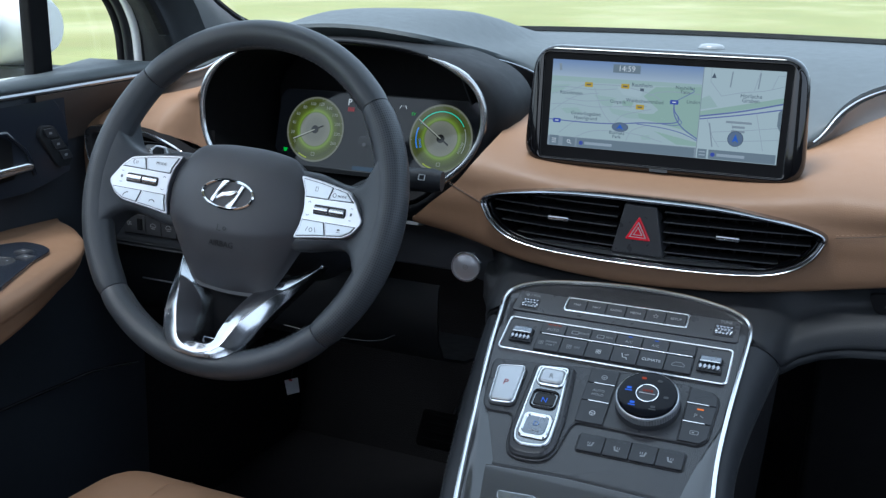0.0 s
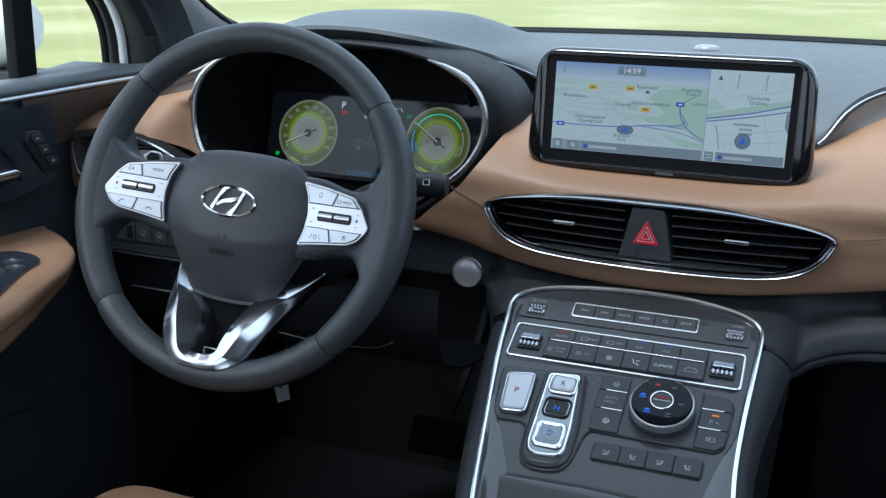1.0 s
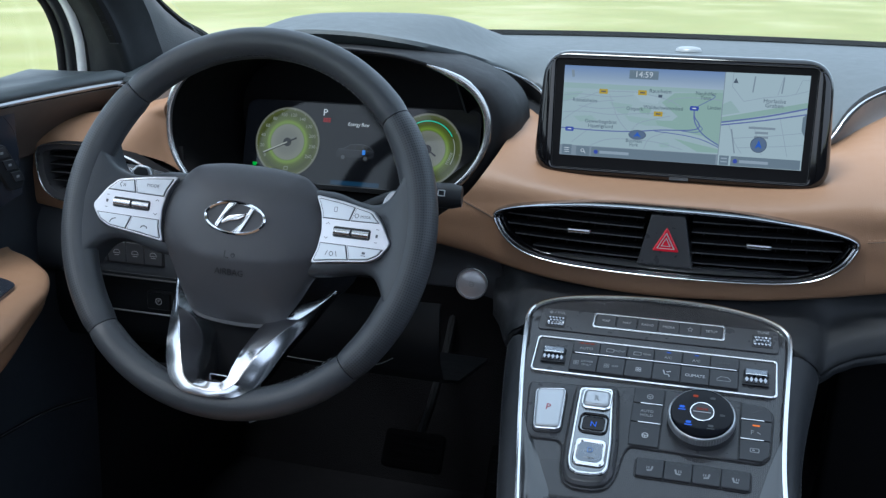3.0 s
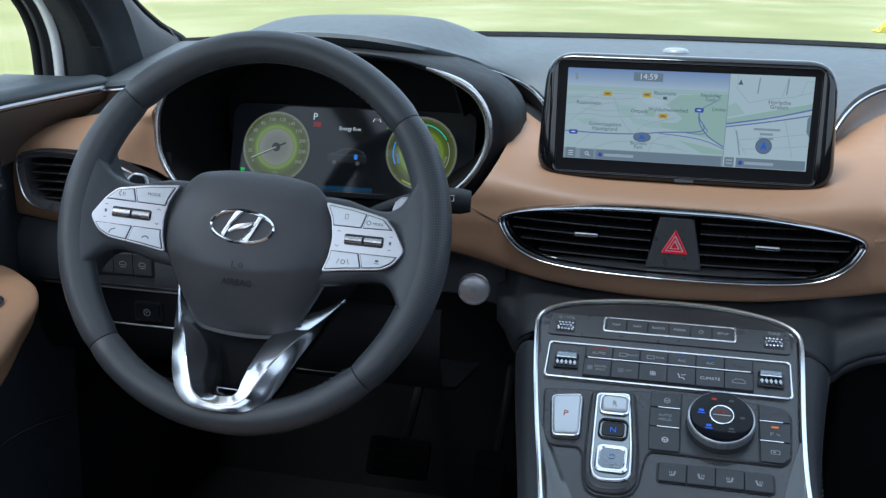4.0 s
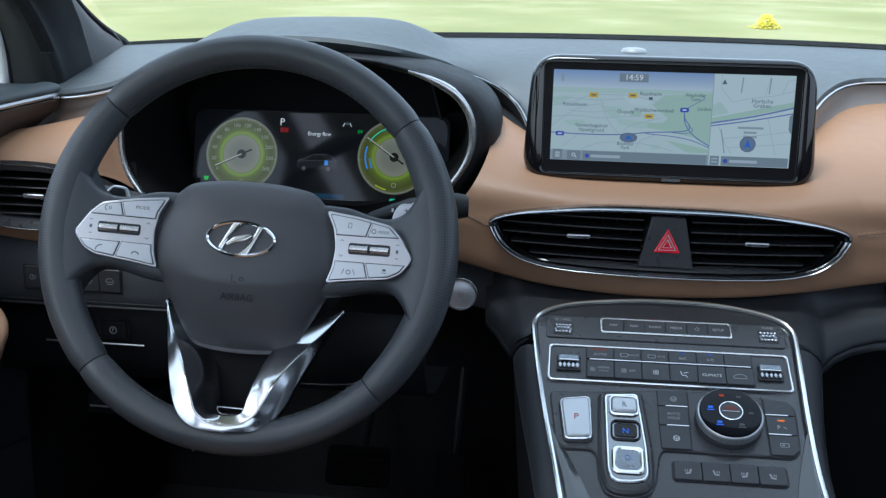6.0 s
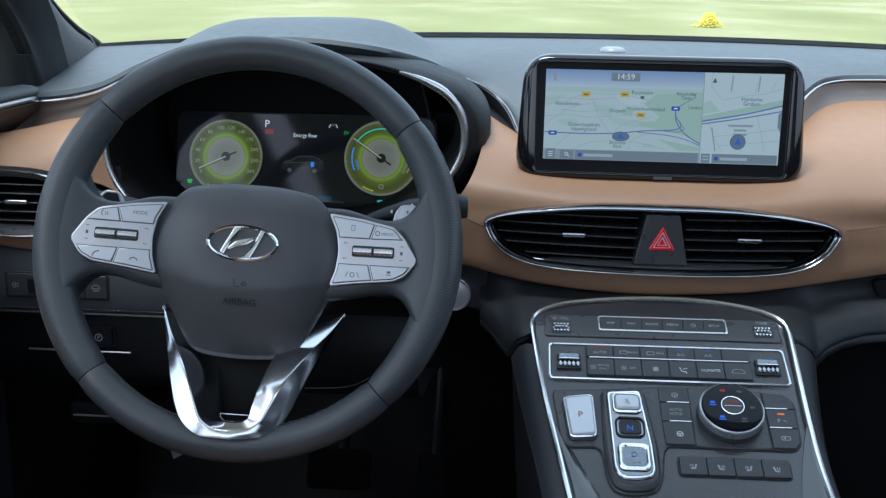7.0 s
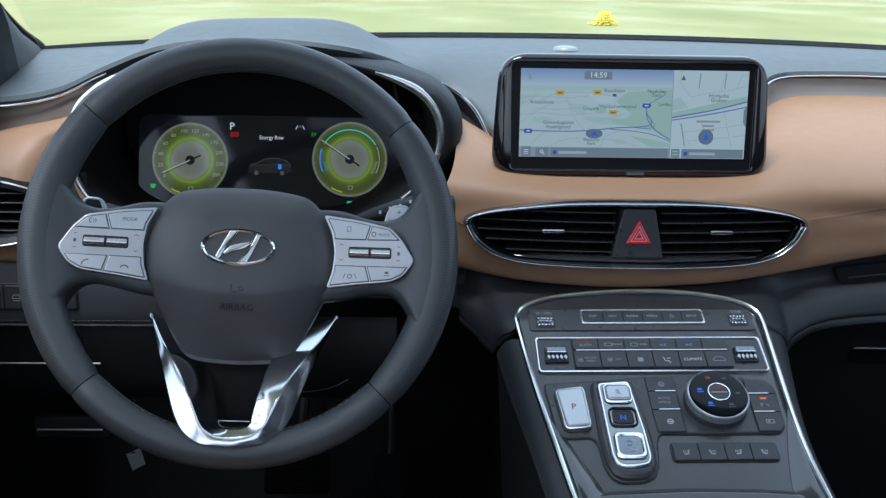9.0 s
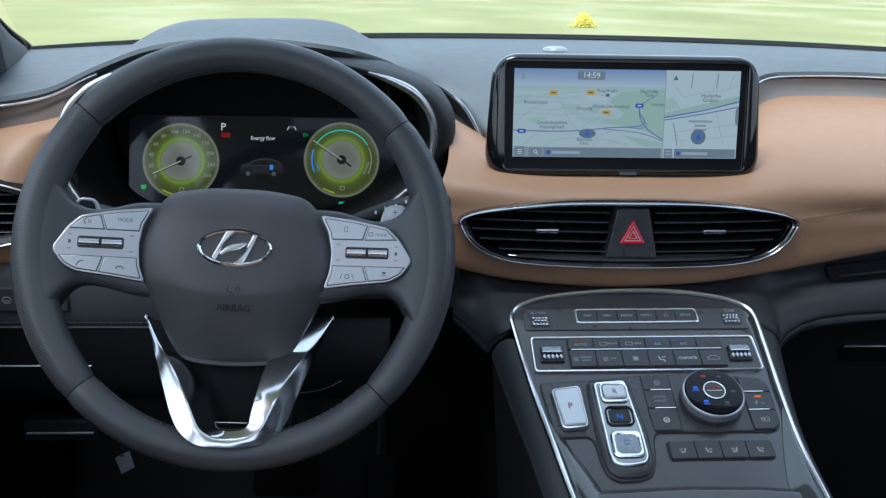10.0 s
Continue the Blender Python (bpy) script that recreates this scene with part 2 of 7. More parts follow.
def part(name, bm, material, parent=None, label="", sharp=40, at=None):
    """Links a bmesh as one mesh object under a thing or a part."""
    bmesh.ops.recalc_face_normals(bm, faces=bm.faces)
    for f in bm.faces:
        f.smooth = True
    for e in bm.edges:
        if len(e.link_faces) == 2 and e.calc_face_angle(0) > radians(sharp):
            e.smooth = False
    me = bpy.data.meshes.new(name)
    bm.to_mesh(me)
    bm.free()
    me.materials.append(material)
    ob = new(name, me)
    if parent is not None:
        ob.parent = parent
    if at is not None:
        ob.matrix_basis = at
    return tagged(ob, label)


def thing(name, m, label, category, group="", kind=""):
    ob = new(name)
    ob.empty_display_size = 0.02
    ob.matrix_basis = m
    return tagged(ob, label, category, group, kind)


def spline(ctrl, n, closed=False):
    """A smooth line through the control points, n steps to each stretch."""
    c = [Vector(p) for p in ctrl]
    k, out = len(c), []
    for i in range(k if closed else k - 1):
        if closed:
            a, b, d, e = c[i - 1], c[i], c[(i + 1) % k], c[(i + 2) % k]
        else:
            a, b, d, e = c[max(i - 1, 0)], c[i], c[i + 1], c[min(i + 2, k - 1)]
        for j in range(n):
            t = j / n
            out.append(0.5 * (2 * b + (d - a) * t + (2 * a - 5 * b + 4 * d - e) * t * t + (3 * b - a - 3 * d + e) * t ** 3))
    if not closed:
        out.append(c[-1])
    return out


def curve_at(ctrl, x):
    """The smooth line through control points sorted by their first number, at x; gives the other numbers."""
    k = len(ctrl)
    x = min(max(x, ctrl[0][0]), ctrl[-1][0])
    i = 0
    while i < k - 2 and x > ctrl[i + 1][0]:
        i += 1
    a, b = ctrl[i], ctrl[i + 1]
    h = b[0] - a[0]
    t = (x - a[0]) / h
    out = []
    for c in range(1, len(a)):
        ma = (b[c] - ctrl[i - 1][c]) / (b[0] - ctrl[i - 1][0]) if i > 0 else (b[c] - a[c]) / h
        mb = (ctrl[i + 2][c] - a[c]) / (ctrl[i + 2][0] - a[0]) if i + 2 < k else (b[c] - a[c]) / h
        out.append((2 * t ** 3 - 3 * t * t + 1) * a[c] + (t ** 3 - 2 * t * t + t) * h * ma
                   + (-2 * t ** 3 + 3 * t * t) * b[c] + (t ** 3 - t * t) * h * mb)
    return out if len(out) > 1 else out[0]


def skin(rows, closed_u=False, closed_v=False, thick=0.0, caps=False):
    """A surface through rows of points."""
    bm = bmesh.new()
    g = [[bm.verts.new(p) for p in r] for r in rows]
    nv, nu = len(g), len(g[0])
    for i in range(nv if closed_v else nv - 1):
        for j in range(nu if closed_u else nu - 1):
            q = (g[i][j], g[i][(j + 1) % nu], g[(i + 1) % nv][(j + 1) % nu], g[(i + 1) % nv][j])
            bm.faces.new(q)
    if caps:
        bm.faces.new(g[0])
        bm.faces.new(list(reversed(g[-1])))
    if thick:
        thicken(bm, thick)
    return bm


def thicken(bm, d):
    """Gives an open sheet a second face d behind it and closes its edges."""
    bmesh.ops.recalc_face_normals(bm, faces=bm.faces)
    bm.normal_update()
    faces, rim_edges = bm.faces[:], [e for e in bm.edges if len(e.link_faces) == 1]
    back = {v: bm.verts.new(v.co - v.normal * d) for v in bm.verts[:]}
    for f in faces:
        bm.faces.new([back[v] for v in reversed(f.verts)])
    for e in rim_edges:
        a, b = e.verts
        if a in back and b in back:
            bm.faces.new((a, b, back[b], back[a]))


def inside(pts, x, y):
    hit = False
    for (a, b), (c, d) in zip(pts, pts[1:] + pts[:1]):
        if (b > y) != (d > y) and x < (c - a) * (y - b) / (d - b) + a:
            hit = not hit
    return hit


def cut(bm, holes):
    """Takes out the faces that lie in the holes, each an outline in x and z and a depth limit, and lays the rim on the outline."""
    for pts, far in holes:
        gone = [f for f in bm.faces if f.calc_center_median().y < far and inside(pts, f.calc_center_median().x, f.calc_center_median().z)]
        near = {v for f in gone for v in f.verts}
        bmesh.ops.delete(bm, geom=gone, context="FACES")
        for v in near:
            if not v.is_valid or not v.link_faces:
                continue
            best = None
            for (a, b), (c, d) in zip(pts, pts[1:] + pts[:1]):
                e, w = Vector((c - a, d - b)), Vector((v.co.x - a, v.co.z - b))
                t = min(1, max(0, w.dot(e) / max(e.dot(e), 1e-12)))
                q = Vector((a, b)) + e * t
                r = (q - Vector((v.co.x, v.co.z))).length
                if best is None or r < best[0]:
                    best = (r, q)
            if best[0] < 0.006:
                v.co.x, v.co.z = best[1].x, best[1].y
    return bm


def shift(pts, d):
    """The outline moved inwards by d; the outline runs anticlockwise."""
    k, out = len(pts), []
    for i in range(k):
        a, b, c = Vector(pts[i - 1]), Vector(pts[i]), Vector(pts[(i + 1) % k])
        e, f = (b - a), (c - b)
        if e.length < 1e-7 or f.length < 1e-7:
            out.append(tuple(b))
            continue
        e.normalize(), f.normalize()
        ne, nf = Vector((-e.y, e.x)), Vector((-f.y, f.x))
        m = ne + nf
        q = max(m.dot(m), 0.6)
        out.append(tuple(b + m * (2 * d / q)))
    return out


def area2(pts):
    return sum(a[0] * b[1] - b[0] * a[1] for a, b in zip(pts, pts[1:] + pts[:1]))


def slab(pts, z0, z1, bevel=0.0, dome=0.0):
    """A plate with the given outline, from z0 up to z1, its upper edge rounded."""
    pts = [tuple(p[:2]) for p in pts]
    if area2(pts) < 0:
        pts = pts[::-1]
    rows = [[(x, y, z0) for x, y in pts]]
    if bevel:
        for k in range(4):
            a = k / 3 * math.pi / 2
            rows.append([(x, y, z1 - bevel + bevel * math.sin(a)) for x, y in shift(pts, bevel * (1 - math.cos(a)))])
        rows.append([(x, y, z1) for x, y in shift(pts, bevel * 1.15)])
    else:
        rows.append([(x, y, z1) for x, y in pts])
    bm = skin(rows, closed_u=True)
    bm.verts.ensure_lookup_table()
    n = len(pts)
    last = bm.verts[-n:]
    if dome:
        c = Vector((0, 0, 0))
        for v in last:
            c += v.co
        mid = bm.verts.new(c / n + Vector((0, 0, dome)))
        for i in range(n):
            bm.faces.new((last[i], last[(i + 1) % n], mid))
    else:
        bm.faces.new(last)
    bm.faces.new(list(reversed(bm.verts[:n])))
    return bm


def frame_slab(outer, inner, z0, z1, bevel=0.0008):
    """A flat ring between two outlines with the same count of points."""
    if area2(outer) < 0:
        outer, inner = outer[::-1], inner[::-1]
    rows = [[(x, y, z0) for x, y in outer], [(x, y, z1 - bevel) for x, y in outer],
            [(x, y, z1) for x, y in shift(outer, bevel)], [(x, y, z1) for x, y in shift(inner, -bevel)],
            [(x, y, z1 - bevel) for x, y in inner], [(x, y, z0) for x, y in inner]]
    return skin(rows, closed_u=True, closed_v=True)


def rrect(w, h, r, cx=0.0, cy=0.0, n=4):
    out = []
    for sx, sy, a0 in ((1, 1, 0), (-1, 1, 90), (-1, -1, 180), (1, -1, 270)):
        for k in range(n + 1):
            a = radians(a0 + 90 * k / n)
            out.append((cx + sx * (w / 2 - r) + r * math.cos(a), cy + sy * (h / 2 - r) + r * math.sin(a)))
    return out


def rounded(poly, r, n=4):
    """An outline with its corners rounded."""
    k, out = len(poly), []
    for i in range(k):
        a, b, c = Vector(poly[i - 1][:2]), Vector(poly[i][:2]), Vector(poly[(i + 1) % k][:2])
        ra = min(r, (a - b).length * 0.45, (c - b).length * 0.45)
        p, q = b + (a - b).normalized() * ra, b + (c - b).normalized() * ra
        for j in range(n + 1):
            t = j / n
            v = p * (1 - t) ** 2 + b * 2 * t * (1 - t) + q * t * t
            out.append((v.x, v.y))
    return out


def clip(poly, nx, ny, d):
    """The piece of an outline where nx*x + ny*y <= d."""
    out = []
    for i in range(len(poly)):
        a, b = poly[i - 1], poly[i]
        fa, fb = nx * a[0] + ny * a[1] - d, nx * b[0] + ny * b[1] - d
        if (fa < 0) != (fb < 0):
            t = fa / (fa - fb)
            out.append((a[0] + (b[0] - a[0]) * t, a[1] + (b[1] - a[1]) * t))
        if fb <= 0:
            out.append(tuple(b[:2]))
    return out


def circle(r, n=40, cx=0.0, cy=0.0, ry=None):
    return [(cx + r * math.cos(2 * math.pi * i / n), cy + (ry or r) * math.sin(2 * math.pi * i / n)) for i in range(n)]


def tube(path, r, n=8, closed=False, squash=1.0, up=(0, 0, 1), shape=None):
    """A round bar along a path; r may be a list, one for each point."""
    p = [Vector(q) for q in path]
    k, rows = len(p), []
    upv = Vector(up)
    for i in range(k):
        a, b = (p[i - 1], p[(i + 1) % k]) if closed else (p[max(i - 1, 0)], p[min(i + 1, k - 1)])
        t = (b - a).normalized()
        s = t.cross(upv)
        s = s.normalized() if s.length > 1e-6 else Vector((1, 0, 0))
        u = s.cross(t)
        rad = r[i] if isinstance(r, (list, tuple)) else r
        if shape:
            rows.append([p[i] + s * x + u * y for x, y in shape])
        else:
            rows.append([p[i] + s * (rad * math.cos(2 * math.pi * j / n)) + u * (rad * squash * math.sin(2 * math.pi * j / n)) for j in range(n)])
    return skin(rows, closed_u=True, closed_v=closed, caps=not closed)


def lathe(profile, n=48):
    """A turned body about the z axis; profile of (radius, height)."""
    rows = [[(r * math.cos(2 * math.pi * j / n), r * math.sin(2 * math.pi * j / n), z) for j in range(n)] for r, z in profile]
    bm = skin(rows, closed_u=True)
    bm.verts.ensure_lookup_table()
    bm.faces.new(list(reversed(bm.verts[:n])))
    bm.faces.new(bm.verts[-n:])
    return bm


def flat(pts, z):
    """A thin decal sheet that lies on a face."""
    return slab(pts, z - 0.0001, z)


def line2(path, w, z, h=0.00012):
    """A flat line of width w drawn along points of a face."""
    p = [Vector(q[:2]) for q in path]
    left, right = [], []
    for i in range(len(p)):
        t = (p[min(i + 1, len(p) - 1)] - p[max(i - 1, 0)]).normalized()
        s = Vector((-t.y, t.x)) * (w / 2)
        left.append(tuple(p[i] + s)), right.append(tuple(p[i] - s))
    rows = [[(x, y, z) for x, y in left], [(x, y, z) for x, y in right], [(x, y, z - h) for x, y in right], [(x, y, z - h) for x, y in left]]
    return skin(list(map(list, zip(*rows))), closed_u=True, caps=True)


def letters(name, text, size, x, y, z, material, parent, turn=0.0, stretch=1.0, align="CENTER", deep=0.00012, at=None):
    """Words with the built-in font on a face."""
    cu = bpy.data.curves.new(name, "FONT")
    cu.body, cu.size, cu.align_x, cu.align_y = text, size, align, "CENTER"
    cu.extrude, cu.resolution_u = deep, 2
    tmp = bpy.data.objects.new("tmp", cu)
    scene.collection.objects.link(tmp)
    me = bpy.data.meshes.new_from_object(tmp.evaluated_get(bpy.context.evaluated_depsgraph_get()))
    bpy.data.objects.remove(tmp)
    bpy.data.curves.remove(cu)
    me.name = name
    me.materials.clear()
    me.materials.append(material)
    ob = new(name, me)
    ob.parent = parent
    m = Matrix.Translation((x, y, z)) @ pose(0, 0, 0, 0, 0, turn) @ Matrix.Diagonal((stretch, 1, 1, 1))
    ob.matrix_basis = at @ m if at is not None else m
    return ob


def stitches(name, path, up, material, parent, length=0.0032, gap=0.0022, r=0.00035):
    """A seam of short threads along a path, all in one mesh."""
    p = [Vector(q) for q in path]
    bm, run, step = bmesh.new(), 0.0, length + gap
    for a, b in zip(p, p[1:]):
        d = (b - a).length
        while run < d and d > 1e-9:
            t = (b - a) / d
            c = a + t * run
            s = t.cross(Vector(up)).normalized() * r
            u = Vector(up).normalized() * r * 1.4
            e = c + t * length
            q = [bm.verts.new(v) for v in (c - s, c + s, c + u, e - s, e + s, e + u)]
            for f in ((0, 1, 2), (3, 5, 4), (0, 2, 5, 3), (2, 1, 4, 5), (1, 0, 3, 4)):
                bm.faces.new([q[i] for i in f])
            run += step
        run -= d
    return part(name, bm, material, parent)


def uv_from_xy(ob, cx, cy, sx, sy):
    """Lays plain coordinates over a flat face: its middle at 0, 0."""
    layer = ob.data.uv_layers.new(name="UVMap")
    for lp in ob.data.loops:
        v = ob.data.vertices[lp.vertex_index].co
        layer.data[lp.index].uv = ((v.x - cx) / sx, (v.y - cy) / sy)

# ---------------------------------------------------------------- outlines of the openings in the dashboard
VENT = [(0.0, 0.0232), (0.045, 0.0228), (0.085, 0.0208), (0.125, 0.0158), (0.155, 0.0105), (0.174, 0.0045), (0.1805, -0.0015), (0.178, -0.0100), (0.1700, -0.0225), (0.156, -0.0335),
        (0.134, -0.0410), (0.100, -0.0448), (0.050, -0.0462), (0.0, -0.0465)]
vfull = VENT + [(-a, b) for a, b in VENT[-2:0:-1]]


def vent_y(u):
    return -0.018 * (1 - (u / 0.18) ** 2)


def vent_loop(pts, k, dy, low=0.0):
    zc = -0.0115
    out = []
    for a, b in pts:
        kz = 1 + (k - 1) * 3.2
        out.append((a * k, vent_y(a * k) + dy + low * max(0, zc - b), zc + (b - zc) * kz))
    return out
vs = [(p.x, p.y) for p in spline([(a, b, 0) for a, b in vfull], 4, closed=True)]
CX = -0.0225
RING = [(-0.180, 1.012), (-0.2080, 1.043), (-0.2205, 1.068), (-0.2235, 1.095), (-0.2195, 1.124), (-0.201, 1.154), (-0.162, 1.178), (-0.10, 1.192), (-0.02, 1.197),
        (0.05, 1.194), (0.090, 1.188), (0.130, 1.176), (0.160, 1.159), (0.176, 1.132), (0.1755, 1.098), (0.157, 1.064), (0.126, 1.036), (0.08, 1.004), (-0.02, 0.988), (-0.12, 0.992)]
ring = [(p.x, p.y) for p in spline([(a, b, 0) for a, b in RING], 5, closed=True)]
SV = [(-0.058, 0.026), (-0.040, 0.0345), (0.0, 0.0360), (0.034, 0.0340), (0.060, 0.0280), (0.082, 0.0198), (0.102, 0.0090), (0.116, -0.0030), (0.100, -0.0150), (0.076, -0.0270), (0.030, -0.0370), (-0.020, -0.0360), (-0.047, -0.027), (-0.058, -0.004)]
sv = [(p.x, p.y) for p in spline([(a, b, 0) for a, b in SV], 4, closed=True)]


def cowl_share(x, z):
    """The soft cowl stands out over the top and the car's middle side and dies away towards the door."""
    f, g = min(1.0, max(0.0, (x + 0.200) / 0.09)), min(1.0, max(0.0, (z - 1.095) / 0.05))
    return max(f * f * (3 - 2 * f), 0.30 * g * g * (3 - 2 * g))


HOLES = [([(XC + u * 0.992, 1.039 - 0.0115 + (z + 0.0115) * 0.975) for u, z in vs], 0.23),
         ([(-0.318 + 0.02 + (u - 0.02) * 0.98, 1.039 + z * 0.965) for u, z in sv], 0.33),
         ([(CX + (x - CX) * (1 + 0.09 * cowl_share(x, z)), 1.10 + (z - 1.10) * (1 + 0.12 * cowl_share(x, z))) for x, z in ring], 0.40)]


def meet_ring(bm, reach=0.07):
    """Leads the panel's edge out to the instrument opening, so that it meets the rim."""
    for v in bm.verts:
        d = min(math.hypot(v.co.x - a, v.co.z - b) for a, b in ring)
        if d < reach and v.co.x < -0.1:
            f = 1 - d / reach
            f = f * f * (3 - 2 * f) * min(1.0, max(0.0, (1.128 - v.co.z) / 0.02))
            v.co.y += (0.2285 - v.co.y) * f
    return bm


# ---------------------------------------------------------------- dashboard
# front edge of the upper pad: x, y, z
PAD = [(-0.37, 0.312, 1.139), (-0.30, 0.285, 1.145), (-0.24, 0.272, 1.158), (-0.19, 0.262, 1.181), (-0.13, 0.256, 1.204),
       (-0.06, 0.252, 1.214), (0.01, 0.252, 1.214), (0.07, 0.262, 1.207), (0.10, 0.295, 1.198), (0.127, 0.355, 1.184),
       (0.150, 0.400, 1.169), (0.175, 0.420, 1.156), (0.205, 0.410, 1.141), (0.228, 0.365, 1.120), (0.245, 0.312, 1.108),
       (0.382, 0.300, 1.116), (0.519, 0.312, 1.108), (0.536, 0.328, 1.118), (0.553, 0.350, 1.143), (0.576, 0.390, 1.158),
       (0.612, 0.445, 1.166), (0.66, 0.474, 1.168), (0.78, 0.470, 1.168), (0.95, 0.410, 1.160), (1.13, 0.312, 1.139)]


def glass_base(x):
    """Depth of the windscreen's foot across the car."""
    return 0.80 - 0.245 * ((x - XC) / 0.74) ** 2


def hood(x):
    return 0.040 * math.exp(-((x + 0.040) / 0.140) ** 6)


def pad_point(p, v):
    x, y, z = p
    yb, zb = glass_base(x) + 0.02, 1.186 - 0.010 * abs((x - XC) / 0.74) ** 3
    f = min(1.0, max(0.0, (x + 0.38) / 0.16))
    w = 1 - (1 - v) ** (1.4 + 2.2 * f * f * (3 - 2 * f))
    return Vector((x, y + (yb - y) * v, z + (zb - z) * w))


dash = thing("dashboard", pose(0, 0, 0), "two-tone dashboard with grey soft pad over tan leather", "dashboard")
edge = [Vector((x, *curve_at(PAD, x))) for x in [-0.37 + 1.5 * i / 250 for i in range(251)]]
rows = [[pad_point(p, 0.0) + Vector((0, 0.030, -0.022)) for p in edge], [pad_point(p, 0.0) + Vector((0, 0.010, -0.011)) for p in edge],
        [pad_point(p, 0.0) + Vector((0, 0.000, -0.004)) for p in edge], [pad_point(p, 0.004) + Vector((0, 0, 0.001)) for p in edge]]
rows += [[pad_point(p, v) for p in edge] for v in (0.02, 0.05, 0.1, 0.16, 0.23, 0.3, 0.38, 0.46, 0.55, 0.65, 0.76, 0.88, 1.0)]
rows.append([pad_point(p, 1.0) + Vector((0, 0.002, -0.05)) for p in edge])
for r, v in zip(rows[4:17], (0.02, 0.05, 0.1, 0.16, 0.23, 0.3, 0.38, 0.46, 0.55, 0.65, 0.76, 0.88, 1.0)):
    for _ in range(int(300 * min(1.0, v * 2.2))):
        old = [p.copy() for p in r]
        for i in range(1, len(r) - 1):
            r[i].y = 0.25 * old[i - 1].y + 0.5 * old[i].y + 0.25 * old[i + 1].y
            r[i].z = 0.25 * old[i - 1].z + 0.5 * old[i].z + 0.25 * old[i + 1].z
    for p in r:
        p.z += hood(p.x) * math.sin(math.pi * min(1, v * 1.25))
part("upper_pad", skin(rows, thick=0.003), M["pad_plastic"], dash, "soft grey plastic upper pad", sharp=60)


def trim_line(x0, x1, drop, back):
    return [Vector((p.x, p.y + back, p.z + drop)) for p in edge if x0 <= p.x <= x1]


# bright blade under the pad's edge and the brown strip below it
SLASH = [(0.122, 0.268, 1.178), (0.130, 0.290, 1.1835), (0.142, 0.335, 1.177), (0.158, 0.372, 1.168), (0.182, 0.391, 1.156), (0.205, 0.385, 1.143), (0.223, 0.365, 1.126), (0.238, 0.335, 1.100)]
blade = spline(SLASH, 6)
part("chrome_strip", tube(blade[8:], 0.0016, 8, squash=0.8), M["dark_chrome"], dash, "thin bright metal strip")
part("blade", skin([[p + Vector((0.002 * k, 0.006 * k, -0.011 * k)) for p in blade] for k in range(6)], thick=0.003), M["dark_plastic"], dash, "dark moulded blade")
for x0, x1 in ((-0.37, -0.18), (0.524, 1.13)):
    part("chrome_strip", tube(trim_line(x0, x1, -0.0085 if x0 < 0 else -0.004, -0.004 if x0 < 0 else -0.006), 0.0024 if x0 < 0 else 0.0013, 8, squash=0.75), M["satin"], dash, "thin bright metal strip")


TAN_TOP = [(-0.392, 0.320, 1.086), (-0.345, 0.295, 1.099), (-0.30, 0.274, 1.112), (-0.25, 0.257, 1.123), (-0.22, 0.245, 1.131), (-0.19, 0.255, 1.140), (-0.12, 0.270, 1.148), (0.05, 0.28, 1.15), (0.112, 0.305, 1.148),
           (0.150, 0.335, 1.142), (0.190, 0.355, 1.126), (0.220, 0.345, 1.110), (0.250, 0.328, 1.098), (0.382, 0.315, 1.094), (0.514, 0.328, 1.098), (0.545, 0.345, 1.108),
           (0.575, 0.378, 1.122), (0.610, 0.430, 1.132), (0.660, 0.466, 1.137), (0.78, 0.464, 1.137), (0.95, 0.410, 1.130), (1.14, 0.320, 1.110)]


def tan_top(x):
    return curve_at(TAN_TOP, x)


for name, x0, x1 in (("trim_strip", -0.372, -0.150), ("trim_strip", 0.150, 0.25), ("trim_strip", 0.514, 1.13)):
    xs = [x0 + (x1 - x0) * i / 44 for i in range(45)]
    rows = []
    for k in range(5):
        r = []
        for x in xs:
            y, z = curve_at(PAD, x)
            ty, tz = tan_top(x)
            f = k / 4
            r.append((x, y + 0.008 + (ty - y - 0.002) * f + 0.004 * math.sin(math.pi * f), z - 0.008 + (tz - 0.006 - z + 0.008) * f))
        rows.append(r)
    bm = cut(skin(rows), HOLES[2:]) if x0 < 0 else skin(rows)
    thicken(bm, 0.004)
    part(name, bm, M["dark_plastic"] if x0 == 0.150 else M["band_grey"] if x0 > 0.5 else M["brown_trim"], dash, "dark brown leatherette strip")

TAN_LOW = [(-0.39, 0.992), (-0.34, 0.986), (-0.28, 0.981), (-0.15, 0.985), (0.05, 1.004), (0.118, 0.997), (0.163, 0.990), (0.217, 0.978), (0.262, 0.971),
           (0.336, 0.966), (0.382, 0.9655), (0.42, 0.967), (0.47, 0.970), (0.505, 0.974), (0.563, 0.982), (0.59, 0.987), (0.624, 0.994), (0.66, 1.001), (0.75, 1.024), (1.0, 1.06), (1.15, 1.07)]


def face_y(x):
    """How far forward the leather face bulges."""
    u = x - XC
    return 0.162 + 0.016 * min(1.0, (u / 0.19) ** 2) + 0.03 * max(0, abs(u) - 0.25) ** 1.2


